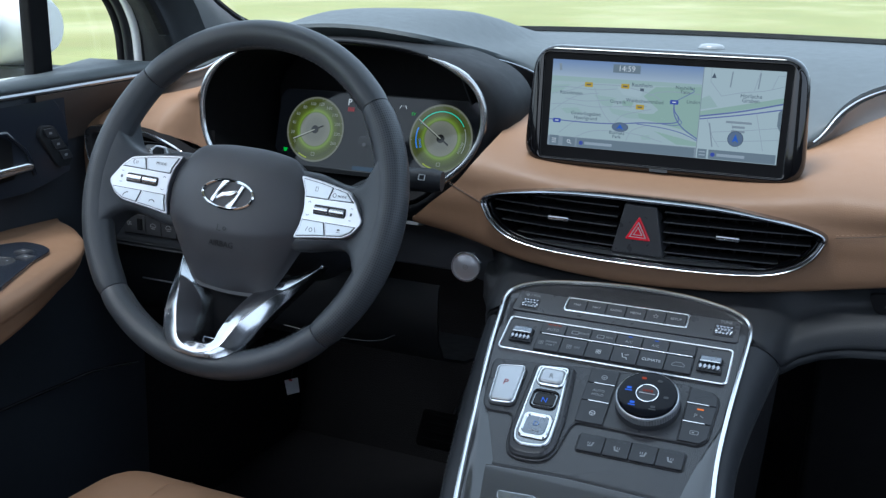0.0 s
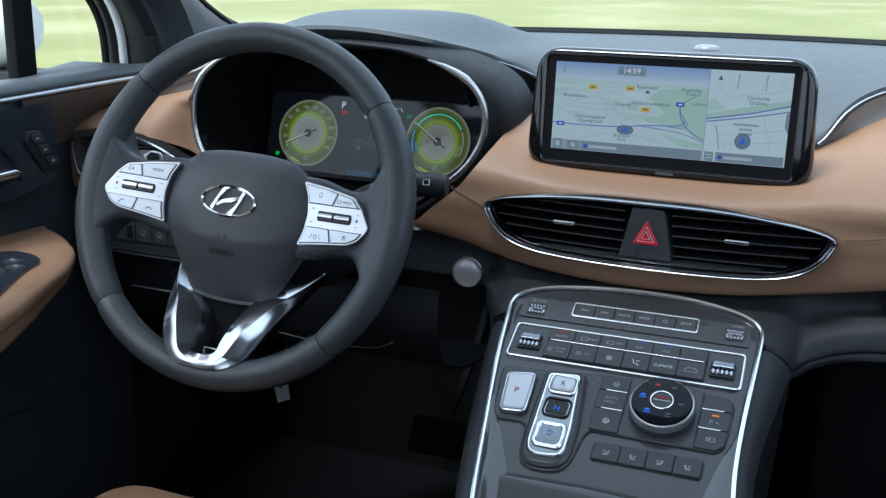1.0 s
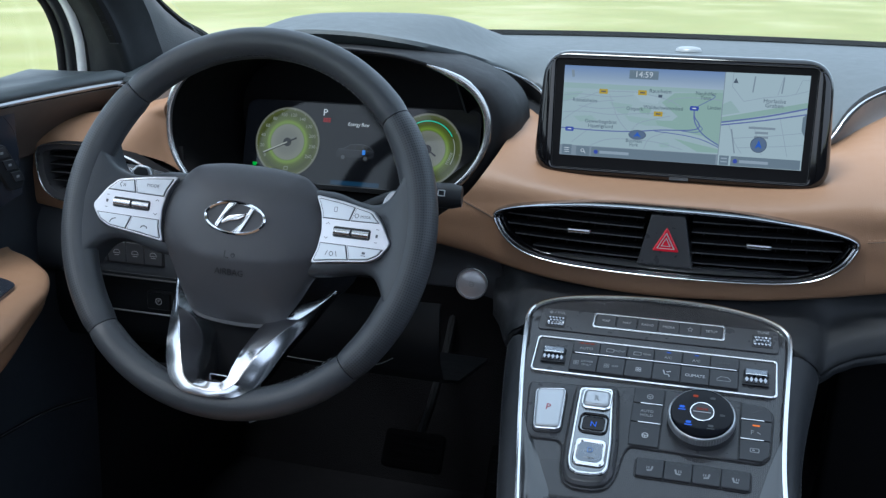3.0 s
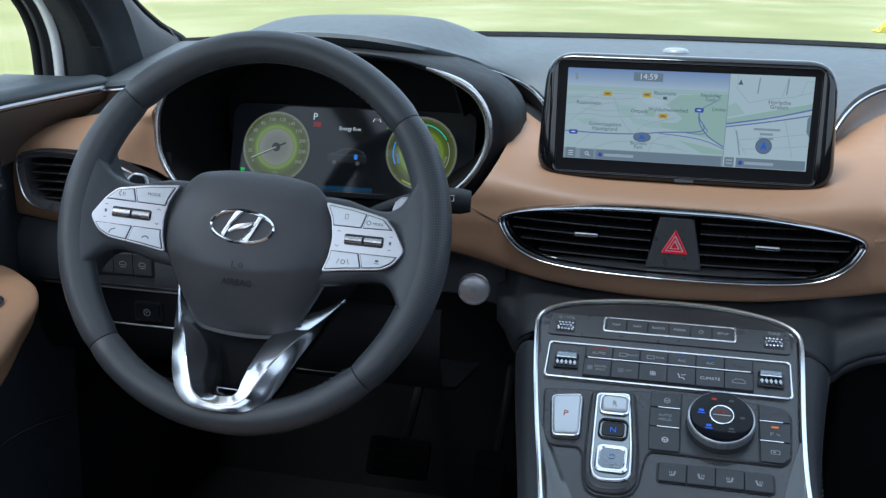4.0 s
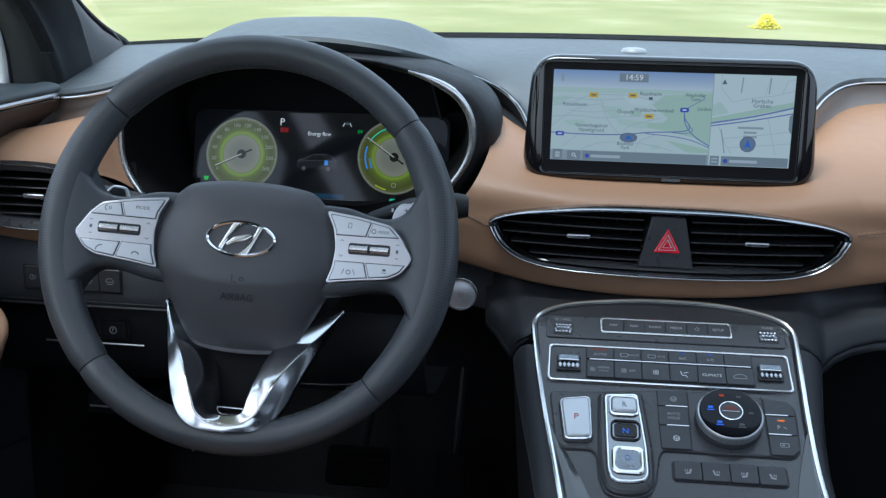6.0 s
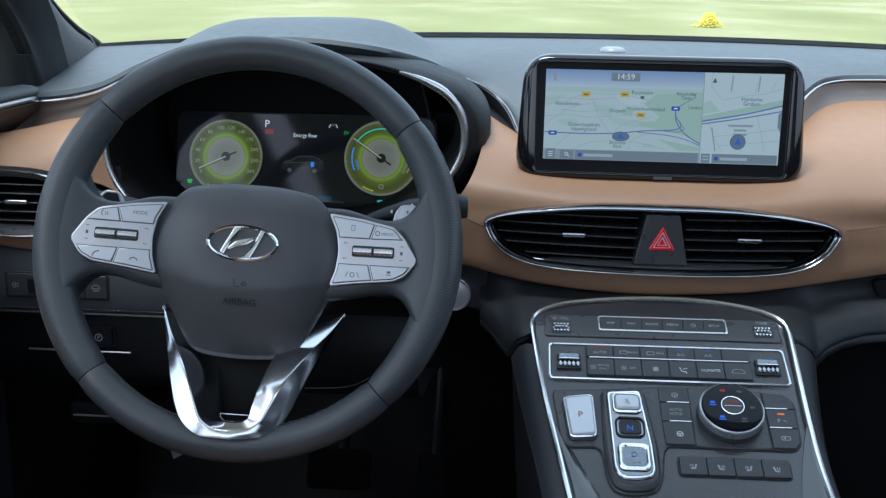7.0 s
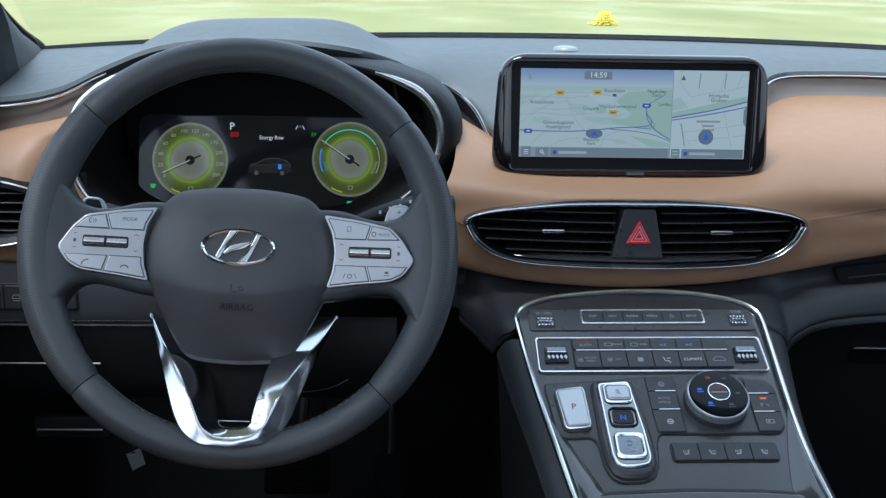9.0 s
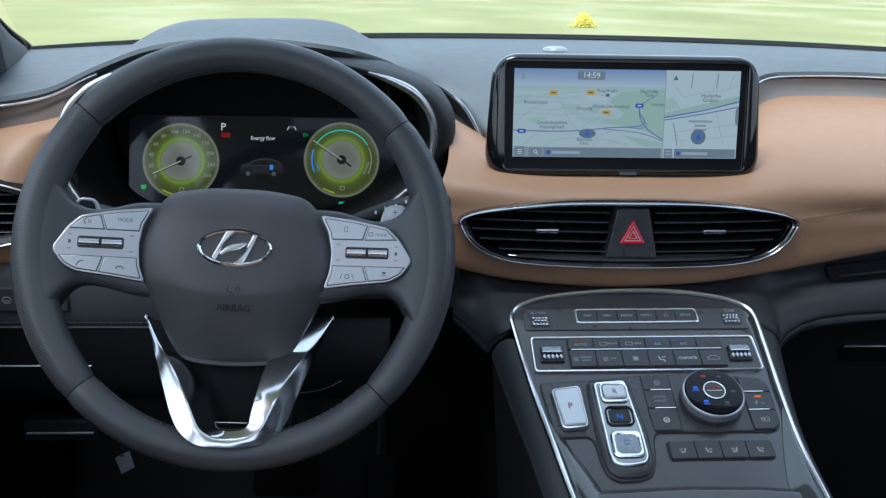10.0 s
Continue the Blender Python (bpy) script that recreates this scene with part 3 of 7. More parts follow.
def tan_profile(x):
    ty, tz = tan_top(x)
    zb, fy = curve_at(TAN_LOW, x), face_y(x)
    mid = math.exp(-((x - XC) / 0.165) ** 4)
    up = 0.012 - 0.009 * mid
    p0, p2 = Vector((ty, tz)), Vector((fy + 0.014, min(1.080 - 0.0135 * mid, tz - 0.012)))
    p1 = (p0 + p2) / 2 + Vector((0, up))
    low = zb - 1.045
    return [p0 + Vector((0.012, -0.002)), p0, p1, p2, Vector((fy + 0.001, 1.050 + low * 0.12)), Vector((fy, 1.045 + low * 0.5)),
            Vector((fy + 0.001, 1.045 + low * 0.88)), Vector((fy + 0.008, zb)), Vector((fy + 0.030, zb + 0.002))]


for x0, x1, n in ((-0.392, -0.14, 110), (0.112, 1.14, 420)):
    rows = []
    for i in range(n + 1):
        x = x0 + (x1 - x0) * i / n
        rows.append([(x, v.x, v.y) for v in spline([(p.x, p.y, 0) for p in tan_profile(x)], 9)])
    bm = cut(skin(rows), HOLES)
    if x0 < 0:
        meet_ring(bm, 0.05)
    thicken(bm, 0.004)
    part("leather_panel", bm, M["tan_leather"], dash, "smooth tan leather panel", sharp=70)

# double seam that runs out from the vents
for off in (0.0012, -0.0012):
    path = []
    for i in range(60):
        x = 0.570 + 0.4 * i / 59
        z = 1.040 + 0.018 * min(1, (x - 0.57) / 0.12) + 0.03 * max(0, x - 0.6) + off
        path.append((x, face_y(x) - 0.0005 + 0.0035 * max(0, (z - 1.047)) / 0.02, z))
    if off > 0:
        stitches("seam", path, (0, -1, 0), M["tan_thread"], dash, 0.0024, 0.0024, 0.00022)
    else:
        part("seam_line", tube(path, 0.0004, 5), M["brown_trim"], dash)

# short seam from the cowl to the vent's tip
path = []
for i in range(16):
    x = 0.158 + 0.043 * i / 15
    z = 1.0425 - 0.44 * (x - 0.1735)
    near = min(spline([(x, p.x, p.y) for p in tan_profile(x)], 9), key=lambda v: abs(v.z - z))
    path.append((x, near.y - 0.0004, z))
part("seam_line", tube(path, 0.0005, 5), M["brown_trim"], dash)
stitches("seam", [(x, y, z + 0.0022) for x, y, z in path], (0, -1, 0), M["tan_thread"], dash, 0.0024, 0.0020, 0.00025)

# lower dash: dark leather roll under the column, nearer the driver beside the door
LOW = [(0.014, 0.000), (0.026, -0.012), (0.034, -0.030), (0.036, -0.050), (0.040, -0.057), (0.080, -0.061), (0.200, -0.060)]
KNEE = [(0.202, 0.988), (0.191, 0.972), (0.1875, 0.950), (0.1875, 0.926), (0.190, 0.914), (0.198, 0.908), (0.216, 0.905)]
rows = []
for i in range(61):
    x = -0.392 + 0.597 * i / 60
    zb, fy = min(curve_at(TAN_LOW, x), 0.992), face_y(x)
    f = min(1.0, max(0.0, (x + 0.10) / 0.14))
    f = f * f * (3 - 2 * f)
    pts = [(k[0] * (1 - f) + (fy + a[0]) * f, k[1] * (1 - f) + (zb + a[1]) * f, 0) for k, a in zip(KNEE, LOW)]
    rows.append([(x, v.x, v.y) for v in spline(pts, 3)])
part("lower_panel", skin(rows, thick=0.004), M["knee_leather"], dash, "dark leatherette lower panel", sharp=70)

# dark slot with two blades under the leather on the passenger's side
for k in range(2):
    if k == 0:
        pts = rounded([(0.606, 0.9840), (0.72, 0.998), (0.86, 1.018), (0.86, 0.988), (0.72, 0.970), (0.630, 0.962), (0.614, 0.966)], 0.006)
    else:
        pts = [(0.622, 0.9745), (0.72, 0.9850), (0.86, 1.004), (0.86, 1.0025), (0.72, 0.9835), (0.622, 0.9730)]
    bm = slab([(a, b) for a, b in pts], 0, 0.008 + 0.003 * k, 0.0004)
    part("slot_blade", bm, M["rubber"] if k == 0 else M["dark_plastic"], dash, at=Matrix.Translation((0, face_y(0.65) + 0.016, 0)) @ pose(0, 0, 0, 90, 0, 0))

# knee panel switches left of the column
knee = thing("switch_bank", pose(-0.2690, 0.1870, 0.9445, 90, 0, 0), "black row of push switches on the lower dash", "switches")
part("bezel", slab(rrect(0.1175, 0.0300, 0.0035), -0.01, 0.0008, 0.0006), M["key_edge"], knee)
for cx, w in ((-0.0375, 0.0360), (-0.0060, 0.0250), (0.0195, 0.0250), (0.0448, 0.0246)):
    b = part("push_key", slab(rrect(w, 0.0262, 0.002, cx, 0), -0.002, 0.0022, 0.0008), M["console_key"], knee)
    if w > 0.03:
        part("thumb_wheel", slab(rrect(0.008, 0.016, 0.001, cx + 0.0095, 0), 0.001, 0.0042, 0.001), M["rubber"], b)
        for q in (-1, 0, 1):
            part("symbol", flat(rrect(0.0030, 0.0006, 0.0002, cx - 0.0065, q * 0.0018), 0.0024), M["mark_grey"], b)
        part("symbol", line2([(cx - 0.0110, -0.0028), (cx - 0.0090, -0.0028), (cx - 0.0090, 0.0028), (cx - 0.0110, 0.0028), (cx - 0.0124, 0.0), (cx - 0.0110, -0.0028)], 0.0006, 0.0024), M["mark_grey"], b)
    else:
        part("symbol", line2([(cx - 0.0045, -0.0012), (cx - 0.0040, 0.0014), (cx - 0.0020, 0.0030), (cx + 0.0020, 0.0030), (cx + 0.0040, 0.0010), (cx + 0.0048, -0.0012), (cx - 0.0045, -0.0012)], 0.0007, 0.0024), M["mark_grey"], b)
        part("symbol", flat(rrect(0.0070, 0.0008, 0.0003, cx, -0.0036), 0.0024), M["mark_grey"], b)
seam = [(-0.36 + 0.26 * i / 40, 0.1872, 0.9180) for i in range(41)]
stitches("seam", seam, (0, -1, 0), M["thread"], dash)
part("edge_bead", tube([(a, b + 0.002, c - 0.006) for a, b, c in seam], 0.0018, 6), M["dark_plastic"], dash)
park = thing("parking_brake_switch", pose(-0.236, 0.2125, 0.877, 90, 0, 0), "black parking brake switch in a thin grey frame", "switch")
part("frame", frame_slab(rrect(0.036, 0.0245, 0.003), rrect(0.0330, 0.0215, 0.002), -0.012, 0.002), M["console_plate"], park)
part("rocker", slab(rrect(0.0325, 0.021, 0.002), -0.012, 0.004, 0.001), M["dark_plastic"], park)
part("symbol", frame_slab(circle(0.0046, 20), circle(0.0036, 20), 0.0038, 0.0044, 0.0001), M["mark_white"], park)
letters("letter", "P", 0.006, 0, 0, 0.0043, M["mark_white"], park)
for x0, x1, y, z in ((-0.32, -0.200, 0.2095, 0.8595), (-0.292, -0.216, 0.247, 0.7605)):
    part("bright_edge", tube([(x0, y, z), ((x0 + x1) / 2, y, z), (x1, y, z)], 0.0012, 6), M["silver_key"], dash, "thin bright edge")
kick = [[(x, 0.215 + a, 0.868 + b) for a, b in ((0.006, 0.044), (0.001, 0.038), (0.0, 0.0), (0.003, -0.03), (0.02, -0.06), (0.09, -0.09), (0.25, -0.12))] for x in (-0.392, -0.3, -0.2, -0.1, 0.0, 0.13)]
part("kick_panel", skin(kick, thick=0.004), M["dark_plastic"], dash)

# bright edge of the cover below the column
part("cover_edge", tube(spline([(-0.085, 0.204, 0.8305), (-0.03, 0.203, 0.8280), (0.03, 0.203, 0.8295), (0.058, 0.204, 0.8340), (0.076, 0.206, 0.8430)], 5), 0.0008, 6), M["mark_dark"], dash, "thin glossy edge")
# ledge of the cover under the kick panel
part("cover_ledge", slab([(-0.296, 0.250), (-0.212, 0.250), (-0.205, 0.330), (-0.300, 0.330)], 0.750, 0.775, 0.004), M["dark_plastic"], dash)
# light sensor on the pad
sensor = thing("light_sensor", pose(0.3640, 0.6050, 1.1810), "small domed light sensor on the upper pad", "sensor")
part("collar", lathe([(0.0195, -0.010), (0.0195, 0.0015), (0.0180, 0.0022)], 32), M["pad_plastic"], sensor)
part("dome", lathe([(0.0180, 0.001), (0.0172, 0.0045), (0.0145, 0.0066), (0.0090, 0.0078), (0.003, 0.0081)], 32), M["sensor_grey"], sensor, "pale smooth dome")

# ---------------------------------------------------------------- car shell
shell = thing("car_body", pose(0, 0, 0), "white car body with dark pillars round the cabin", "car body", kind="structure")


WS_EDGE = [(1.12, -0.372, 0.640), (1.150, -0.370, 0.622), (1.177, -0.370, 0.583), (1.200, -0.370, 0.518), (1.225, -0.372, 0.470), (1.245, -0.375, 0.442), (1.30, -0.385, 0.360), (1.40, -0.405, 0.200), (1.50, -0.425, 0.030), (1.62, -0.45, -0.18)]
TRIM_EDGE = [(1.12, -0.409, 0.350), (1.150, -0.409, 0.350), (1.195, -0.410, 0.344), (1.24, -0.412, 0.318), (1.30, -0.418, 0.250), (1.40, -0.430, 0.100), (1.50, -0.445, -0.08), (1.62, -0.46, -0.30)]


# trim's crest beside the slot and the line where the fabric begins: z, x, y
CREST = [(1.12, -0.336, 0.330), (1.150, -0.337, 0.326), (1.186, -0.3405, 0.3146), (1.236, -0.352, 0.2957), (1.30, -0.372, 0.250), (1.40, -0.400, 0.120), (1.50, -0.420, -0.05), (1.62, -0.44, -0.26)]
FABRIC = [(1.12, -0.345, 0.440), (1.150, -0.342, 0.420), (1.204, -0.334, 0.381), (1.241, -0.330, 0.354), (1.30, -0.340, 0.300), (1.40, -0.372, 0.160), (1.50, -0.400, -0.01), (1.62, -0.43, -0.22)]


def pillar(side):
    """Windscreen pillar: fabric along the glass, then moulded trim that swells before it meets the door frame."""
    def mx(x):
        return x if side < 0 else 2 * XC - x
    cloth, trim = [], []
    for z in (1.12, 1.14, 1.16, 1.18, 1.20, 1.22, 1.245, 1.28, 1.32, 1.38, 1.45, 1.53, 1.62):
        front, mid, crest, rear = [Vector((*curve_at(line, z), z)) for line in (WS_EDGE, FABRIC, CREST, TRIM_EDGE)]
        back = crest * 0.45 + rear * 0.55 + Vector((0.006, -0.010, 0))
        cloth.append([front + Vector((-0.03, 0.01, 0.0)), front, front * 0.5 + mid * 0.5 + Vector((0.006, 0, 0)), mid + Vector((0.0005, 0, 0))])
        trim.append([mid, mid * 0.5 + crest * 0.5 + Vector((0.003, 0, 0)), crest + Vector((0.001, 0.012, 0)), crest, crest + Vector((-0.009, 0.001, 0)), back, rear, rear + Vector((-0.02, 0.010, 0))])
    cloth, trim = [[[(mx(p.x), p.y, p.z) for p in spline(r, 4)] for r in rows] for rows in (cloth, trim)]
    part("front_pillar", skin(cloth, thick=0.004), M["fabric"], shell, "grey fabric-covered windscreen pillar")
    part("pillar_trim", skin(trim, thick=0.004), M["trim_plastic"], shell, "dark moulded pillar trim with slots")


pillar(-1)
pillar(1)
# long demister slot in the driver's pillar trim, crossed by small blades
# the recess's shade is a black strip laid on the trim
mouth = []
for i in range(13):
    z = 1.186 + 0.0085 * i
    p = Vector((*curve_at(CREST, z), z)) + Vector((-0.0032, -0.0042, 0))
    w = 0.0085 if i else 0.0075
    mouth.append([p + Vector((-w, 0.006, 0)), p + Vector((-w * 0.6, -0.0022, 0)), p + Vector((w * 0.6, -0.0030, 0)), p + Vector((w, 0.004, 0))])
part("slot", skin(mouth, thick=0.001, caps=False), M["rubber"], shell, "black strip standing in for the shaded demister slot")
for i in range(1, 12):
    a, b = mouth[i][1], mouth[i][2]
    part("slot_blade", tube([a + Vector((0.0008, -0.0006, 0)), b + Vector((-0.0008, -0.0006, 0.0012))], 0.0006, 6), M["trim_plastic"], shell)
foot = mouth[0]
part("slot_lip", tube([foot[1] + Vector((-0.002, 0.0, -0.001)), foot[2] + Vector((0.002, 0.0, -0.001))], 0.0009, 6), M["dark_plastic"], shell)

# windscreen
nx, nz = 24, 10
rows = []
for j in range(nz + 1):
    f = j / nz
    r = []
    for i in range(nx + 1):
        u = -0.745 + 1.49 * i / nx
        x = XC + u * (1 - 0.12 * f)
        r.append((x, glass_base(XC + u) + 0.03 - 0.80 * f - 0.05 * f * (1 - (u / 0.745) ** 2), 1.180 - 0.014 * abs(u / 0.74) ** 3 + 0.46 * f))
    rows.append(r)
ws = part("windscreen", skin(rows, thick=0.005), M["glass"], None)
tagged(ws, "clear curved windscreen above the dashboard", "windscreen", kind="structure")
ws.visible_shadow = False
# black band along the foot of the glass
part("glass_band", tube([(a, b - 0.006, c + 0.008) for a, b, c in rows[0]], 0.006, 6, squash=1.2), M["rubber"], shell, "black rubber band")
for mirror_x in (False, True):
    path = [(2 * XC - x if mirror_x else x, y + 0.003, z) for z, x, y in WS_EDGE]
    part("glass_band", tube(spline(path, 4), 0.0065, 6), M["rubber"], shell)
# unseen roof; its wide glass opening is added to let light in
roof = thing("roof", pose(0, 0, 0), "unseen pale fabric-lined roof with a large glass panel added for light", "roof", kind="structure")
for x0, x1, y0, y1 in ((-0.34, 1.104, -0.36, 0.02), (-0.34, 1.104, -2.4, -1.15), (-0.34, -0.12, -1.15, -0.36), (0.884, 1.104, -1.15, -0.36)):
    part("lining", slab([(x0, y0), (x1, y0), (x1, y1), (x0, y1)], 1.635, 1.675, 0.01), M["headliner"], roof)
part("added_roof_glass", slab([(-0.12, -1.15), (0.884, -1.15), (0.884, -0.36), (-0.12, -0.36)], 1.650, 1.656), M["roof_tint"], roof)
# bonnet beyond the glass
bon = []
for j in range(9):
    f = j / 8
    bon.append([(XC - 0.80 + 1.6 * i / 16, glass_base(XC - 0.745 + 1.49 * i / 16) + 0.05 + 0.95 * f, 1.135 - 0.10 * f - 0.05 * (abs(i - 8) / 8) ** 2 - 0.06 * f * f) for i in range(17)])
part("bonnet", skin(bon, thick=0.01), M["car_white"], shell, "white painted bonnet")
# floor, firewall, sides and rear of the cabin
floor = thing("floor", pose(0, 0, 0), "black carpeted cabin floor", "floor", kind="structure")
part("carpet", slab([(-0.45, -2.5), (1.21, -2.5), (1.21, 0.98), (-0.45, 0.98)], 0.33, 0.36), M["carpet"], floor)
part("tunnel", slab([(0.28, -2.4), (0.485, -2.4), (0.485, 0.9), (0.28, 0.9)], 0.355, 0.55, 0.02), M["carpet"], floor)
rowsf = [[(-0.45 + 1.66 * i / 6, 0.78 + 0.10 * math.sin(f * 3.1), 0.34 + 0.72 * f) for i in range(7)] for f in (0, 0.2, 0.4, 0.6, 0.8, 1.0)]
part("firewall", skin(rowsf, thick=0.02), M["carpet"], floor)
# unseen wall behind the camera, added to limit light and reflections from the rear
part("unseen_rear_wall", slab([(-0.45, 0.34), (1.21, 0.34), (1.21, 1.10), (-0.45, 1.10)], 0, 0.04), M["dark_plastic"], shell, at=Matrix.Translation((0, -1.50, 0)) @ pose(0, 0, 0, 90, 0, 0))
for x in (-0.445, 1.20):
    part("side_wall", slab([(0.29, 0.33), (1.0, 0.33), (1.0, 1.10), (0.29, 1.13)], x - 0.01, x + 0.01), M["carpet"], shell, "black carpeted footwell side", at=Matrix(((0, 0, 1, 0), (1, 0, 0, 0), (0, 1, 0, 0), (0, 0, 0, 1))))
for x in (-0.47, 1.234):
    part("rear_pillar", slab([(-1.15, 1.0), (-0.98, 1.0), (-1.08, 1.66), (-1.25, 1.66)], 0, 0.05, 0.008), M["dark_plastic"], shell, at=Matrix.Translation((x - 0.025, 0, 0)) @ Matrix(((0, 0, 1, 0), (1, 0, 0, 0), (0, 1, 0, 0), (0, 0, 0, 1))))
    part("roof_rail", tube([(x, -2.4, 1.60), (x, -1.2, 1.64), (x + (0.03 if x < 0 else -0.03), -0.5, 1.62), (x + (0.02 if x < 0 else -0.02), 0.0, 1.56), (x + (0.03 if x < 0 else -0.03), 0.35, 1.32)], 0.035, 10), M["dark_plastic"], shell)

# ---------------------------------------------------------------- driver's door
DOOR = [(-2.4, -0.400), (-0.6, -0.400), (-0.2, -0.397), (0.0, -0.391), (0.10, -0.381), (0.18, -0.368), (0.25, -0.347), (0.300, -0.326)]


def door_x(y):
    return curve_at(DOOR, y)


door = thing("car_door", pose(0, 0, 0), "closed front door with tan armrest and dark trim", "car door")
ys = [-2.4, -1.6, -1.0, -0.8, -0.6, -0.45, -0.3, -0.2, -0.1, -0.05, 0, 0.05, 0.09, 0.13, 0.17, 0.21, 0.25, 0.28, 0.298]
BELT = [(-2.4, 1.095), (-0.4, 1.108), (0.05, 1.122), (0.175, 1.1285), (0.30, 1.1385)]
rows = []
for y in ys:
    x, z = door_x(y), curve_at(BELT, y)
    f = min(1.0, max(0.0, (y - 0.12) / 0.17))
    h = 1 - 0.1 * f
    rows.append([(x - 0.004, y, z + 0.001), (x + 0.003, y, z + 0.002), (x + 0.0055, y, z + 0.006 * h), (x + 0.0035, y, z + 0.0105 * h), (x - 0.004, y, z + 0.0138 * h), (x - 0.018, y, z + 0.0148 * h), (x - 0.040, y, z + 0.0115 * h), (-0.470, y, z + 0.003 + 0.006 * f)])
part("belt_pad", skin([[tuple(v) for v in spline(r, 3)] for r in rows], thick=0.004), M["pad_plastic"], door, "dark grey soft belt pad", sharp=70)
part("chrome_strip", tube([(door_x(y) + 0.002, y, curve_at(BELT, y) - 0.001) for y in ys], 0.0036, 8), M["strip_satin"], door, "thin bright metal strip")
def panel_x(y, z):
    """The panel under the belt: it stands back below, beside the dashboard's end."""
    f = min(1.0, max(0.0, (curve_at(BELT, y) - 0.012 - z) / 0.05))
    return door_x(y) + (min(door_x(y), -0.396) - door_x(y)) * f


rows = [[(door_x(y) - 0.006, y, curve_at(BELT, y) - 0.002)] + [(panel_x(y, z) - max(0, 1.0 - z) * 0.03, y, z) for z in (1.105, 1.085, 1.06, 1.03, 1.0, 0.9, 0.7, 0.36)] for y in ys]
part("inner_panel", skin(rows, thick=0.006), M["door_leather"], door, "dark leatherette door panel", sharp=70)
yy = [-1.0 + 1.296 * i / 40 for i in range(41)]
rows = []
for y in yy:
    if y > 0.10:
        zs = [curve_at(BELT, y) - 0.005 - 0.068 * f for f in (0, 0.15, 0.35, 0.6, 0.8, 1)]
        rows.append([(panel_x(y, z) + 0.003, y, z) for z in zs])
part("brown_insert", skin(rows, thick=0.003), M["brown_trim"], door, "dark brown leatherette insert")
# glossy panel with the release lever
rows = [[(door_x(y) + 0.0045, y, curve_at(BELT, y) - 0.012 - (0.110 - 0.02 * max(0, (y - 0.08)) / 0.08) * f) for f in (0, 0.25, 0.5, 0.75, 1)] for y in [-0.5 + 0.640 * i / 30 for i in range(31)]]
part("gloss_panel", skin(rows, thick=0.003), M["navy_gloss"], door, "glossy dark blue-black panel")
front = [(door_x(0.136 + d) + 0.006, 0.136 + d, z) for d, z in ((-0.012, 1.112), (0.0, 1.095), (0.004, 1.07), (0.002, 1.045), (-0.010, 1.022))]
part("panel_edge", tube(spline(front, 5), 0.0018, 6), M["navy_gloss"], door)
T = Matrix(((0, 0, 1, 0), (1, 0, 0, 0), (0, 1, 0, 0), (0, 0, 0, 1)))        # local x along the car, y up, z into the cabin
cup = rounded([(-0.12, 1.012), (0.086, 1.022), (0.073, 1.055), (0.045, 1.078), (-0.12, 1.084)], 0.02)
part("lever_cup", slab(cup, -0.381, -0.3785), M["rubber"], door, at=T)
lever = rounded([(-0.12, 1.022), (0.076, 1.030), (0.080, 1.037), (0.070, 1.041), (-0.12, 1.036)], 0.004)
part("release_lever", slab(lever, -0.380, -0.364, 0.003), M["chrome"], door, "bright chrome release lever", at=T)
part("cup_rim", tube([(-0.374, a, b) for a, b in [(0.086, 1.022), (0.077, 1.052), (0.047, 1.080), (-0.05, 1.086), (-0.12, 1.087)]], 0.0028, 6), M["navy_gloss"], door)
keys = part("memory_keys", slab(rounded([(0.093, 1.070), (0.098, 1.083), (0.118, 1.081), (0.148, 1.036), (0.140, 1.026), (0.120, 1.026)], 0.005), -0.385, -0.3675, 0.0015), M["dark_plastic"], door, "three seat memory keys", at=T)
part("top_edge", slab(rounded([(0.095, 1.0795), (0.0985, 1.0835), (0.1175, 1.0815), (0.1195, 1.0775)], 0.0012), -0.369, -0.3662, 0.0006), M["strip_satin"], keys, "bright upper edge", at=T)
for k in range(3):
    cy, cz = 0.1075 + 0.0115 * k, 1.0725 - 0.0155 * k
    q = [(cy - 0.009, cz + 0.006), (cy + 0.008, cz + 0.006), (cy + 0.014, cz - 0.006), (cy - 0.003, cz - 0.006)]
    kk = part("memory_key", slab(rounded(q, 0.002), -0.368, -0.3655, 0.0006), M["console_key"], keys)
    part("symbol", flat(rrect(0.005, 0.003, 0.0008, cy + 0.002, cz), -0.3653), M["mark_grey"], kk)
# armrest
ARMREST = [(-1.0, -0.160), (-0.30, -0.166), (-0.16, -0.187), (-0.09, -0.207), (-0.02, -0.236), (0.03, -0.257), (0.075, -0.290), (0.100, -0.322), (0.118, -0.350), (0.130, -0.384)]
rows = []
for i in range(61):
    y = -1.0 + 1.130 * (1 - (1 - i / 60) ** 1.6)
    inn, xw = curve_at(ARMREST, y), door_x(y) - 0.012
    w = inn - xw
    r = min(1.0, w / 0.06)
    deep = 0.30 + 0.70 * min(1.0, (0.130 - y) / 0.42)
    rows.append([(xw, y, 0.954), (xw + w * 0.4, y, 0.9535), (inn - 0.026 * r, y, 0.9515)] + [(inn - d * r, y, 0.9515 - (0.9515 - z) * deep) for d, z in ((0.008, 0.9460), (0.0, 0.9360), (-0.0005, 0.9230), (0.0030, 0.9190), (0.0035, 0.9050), (0.014, 0.8860))]
                + [(xw + w * 0.5, y, 0.9515 - 0.0795 * deep), (xw, y, 0.9515 - 0.0835 * deep)])
part("armrest", skin([[tuple(v) for v in spline(r, 3)] for r in rows], thick=0.004), M["tan_leather"], door, "padded tan leather armrest", sharp=80)
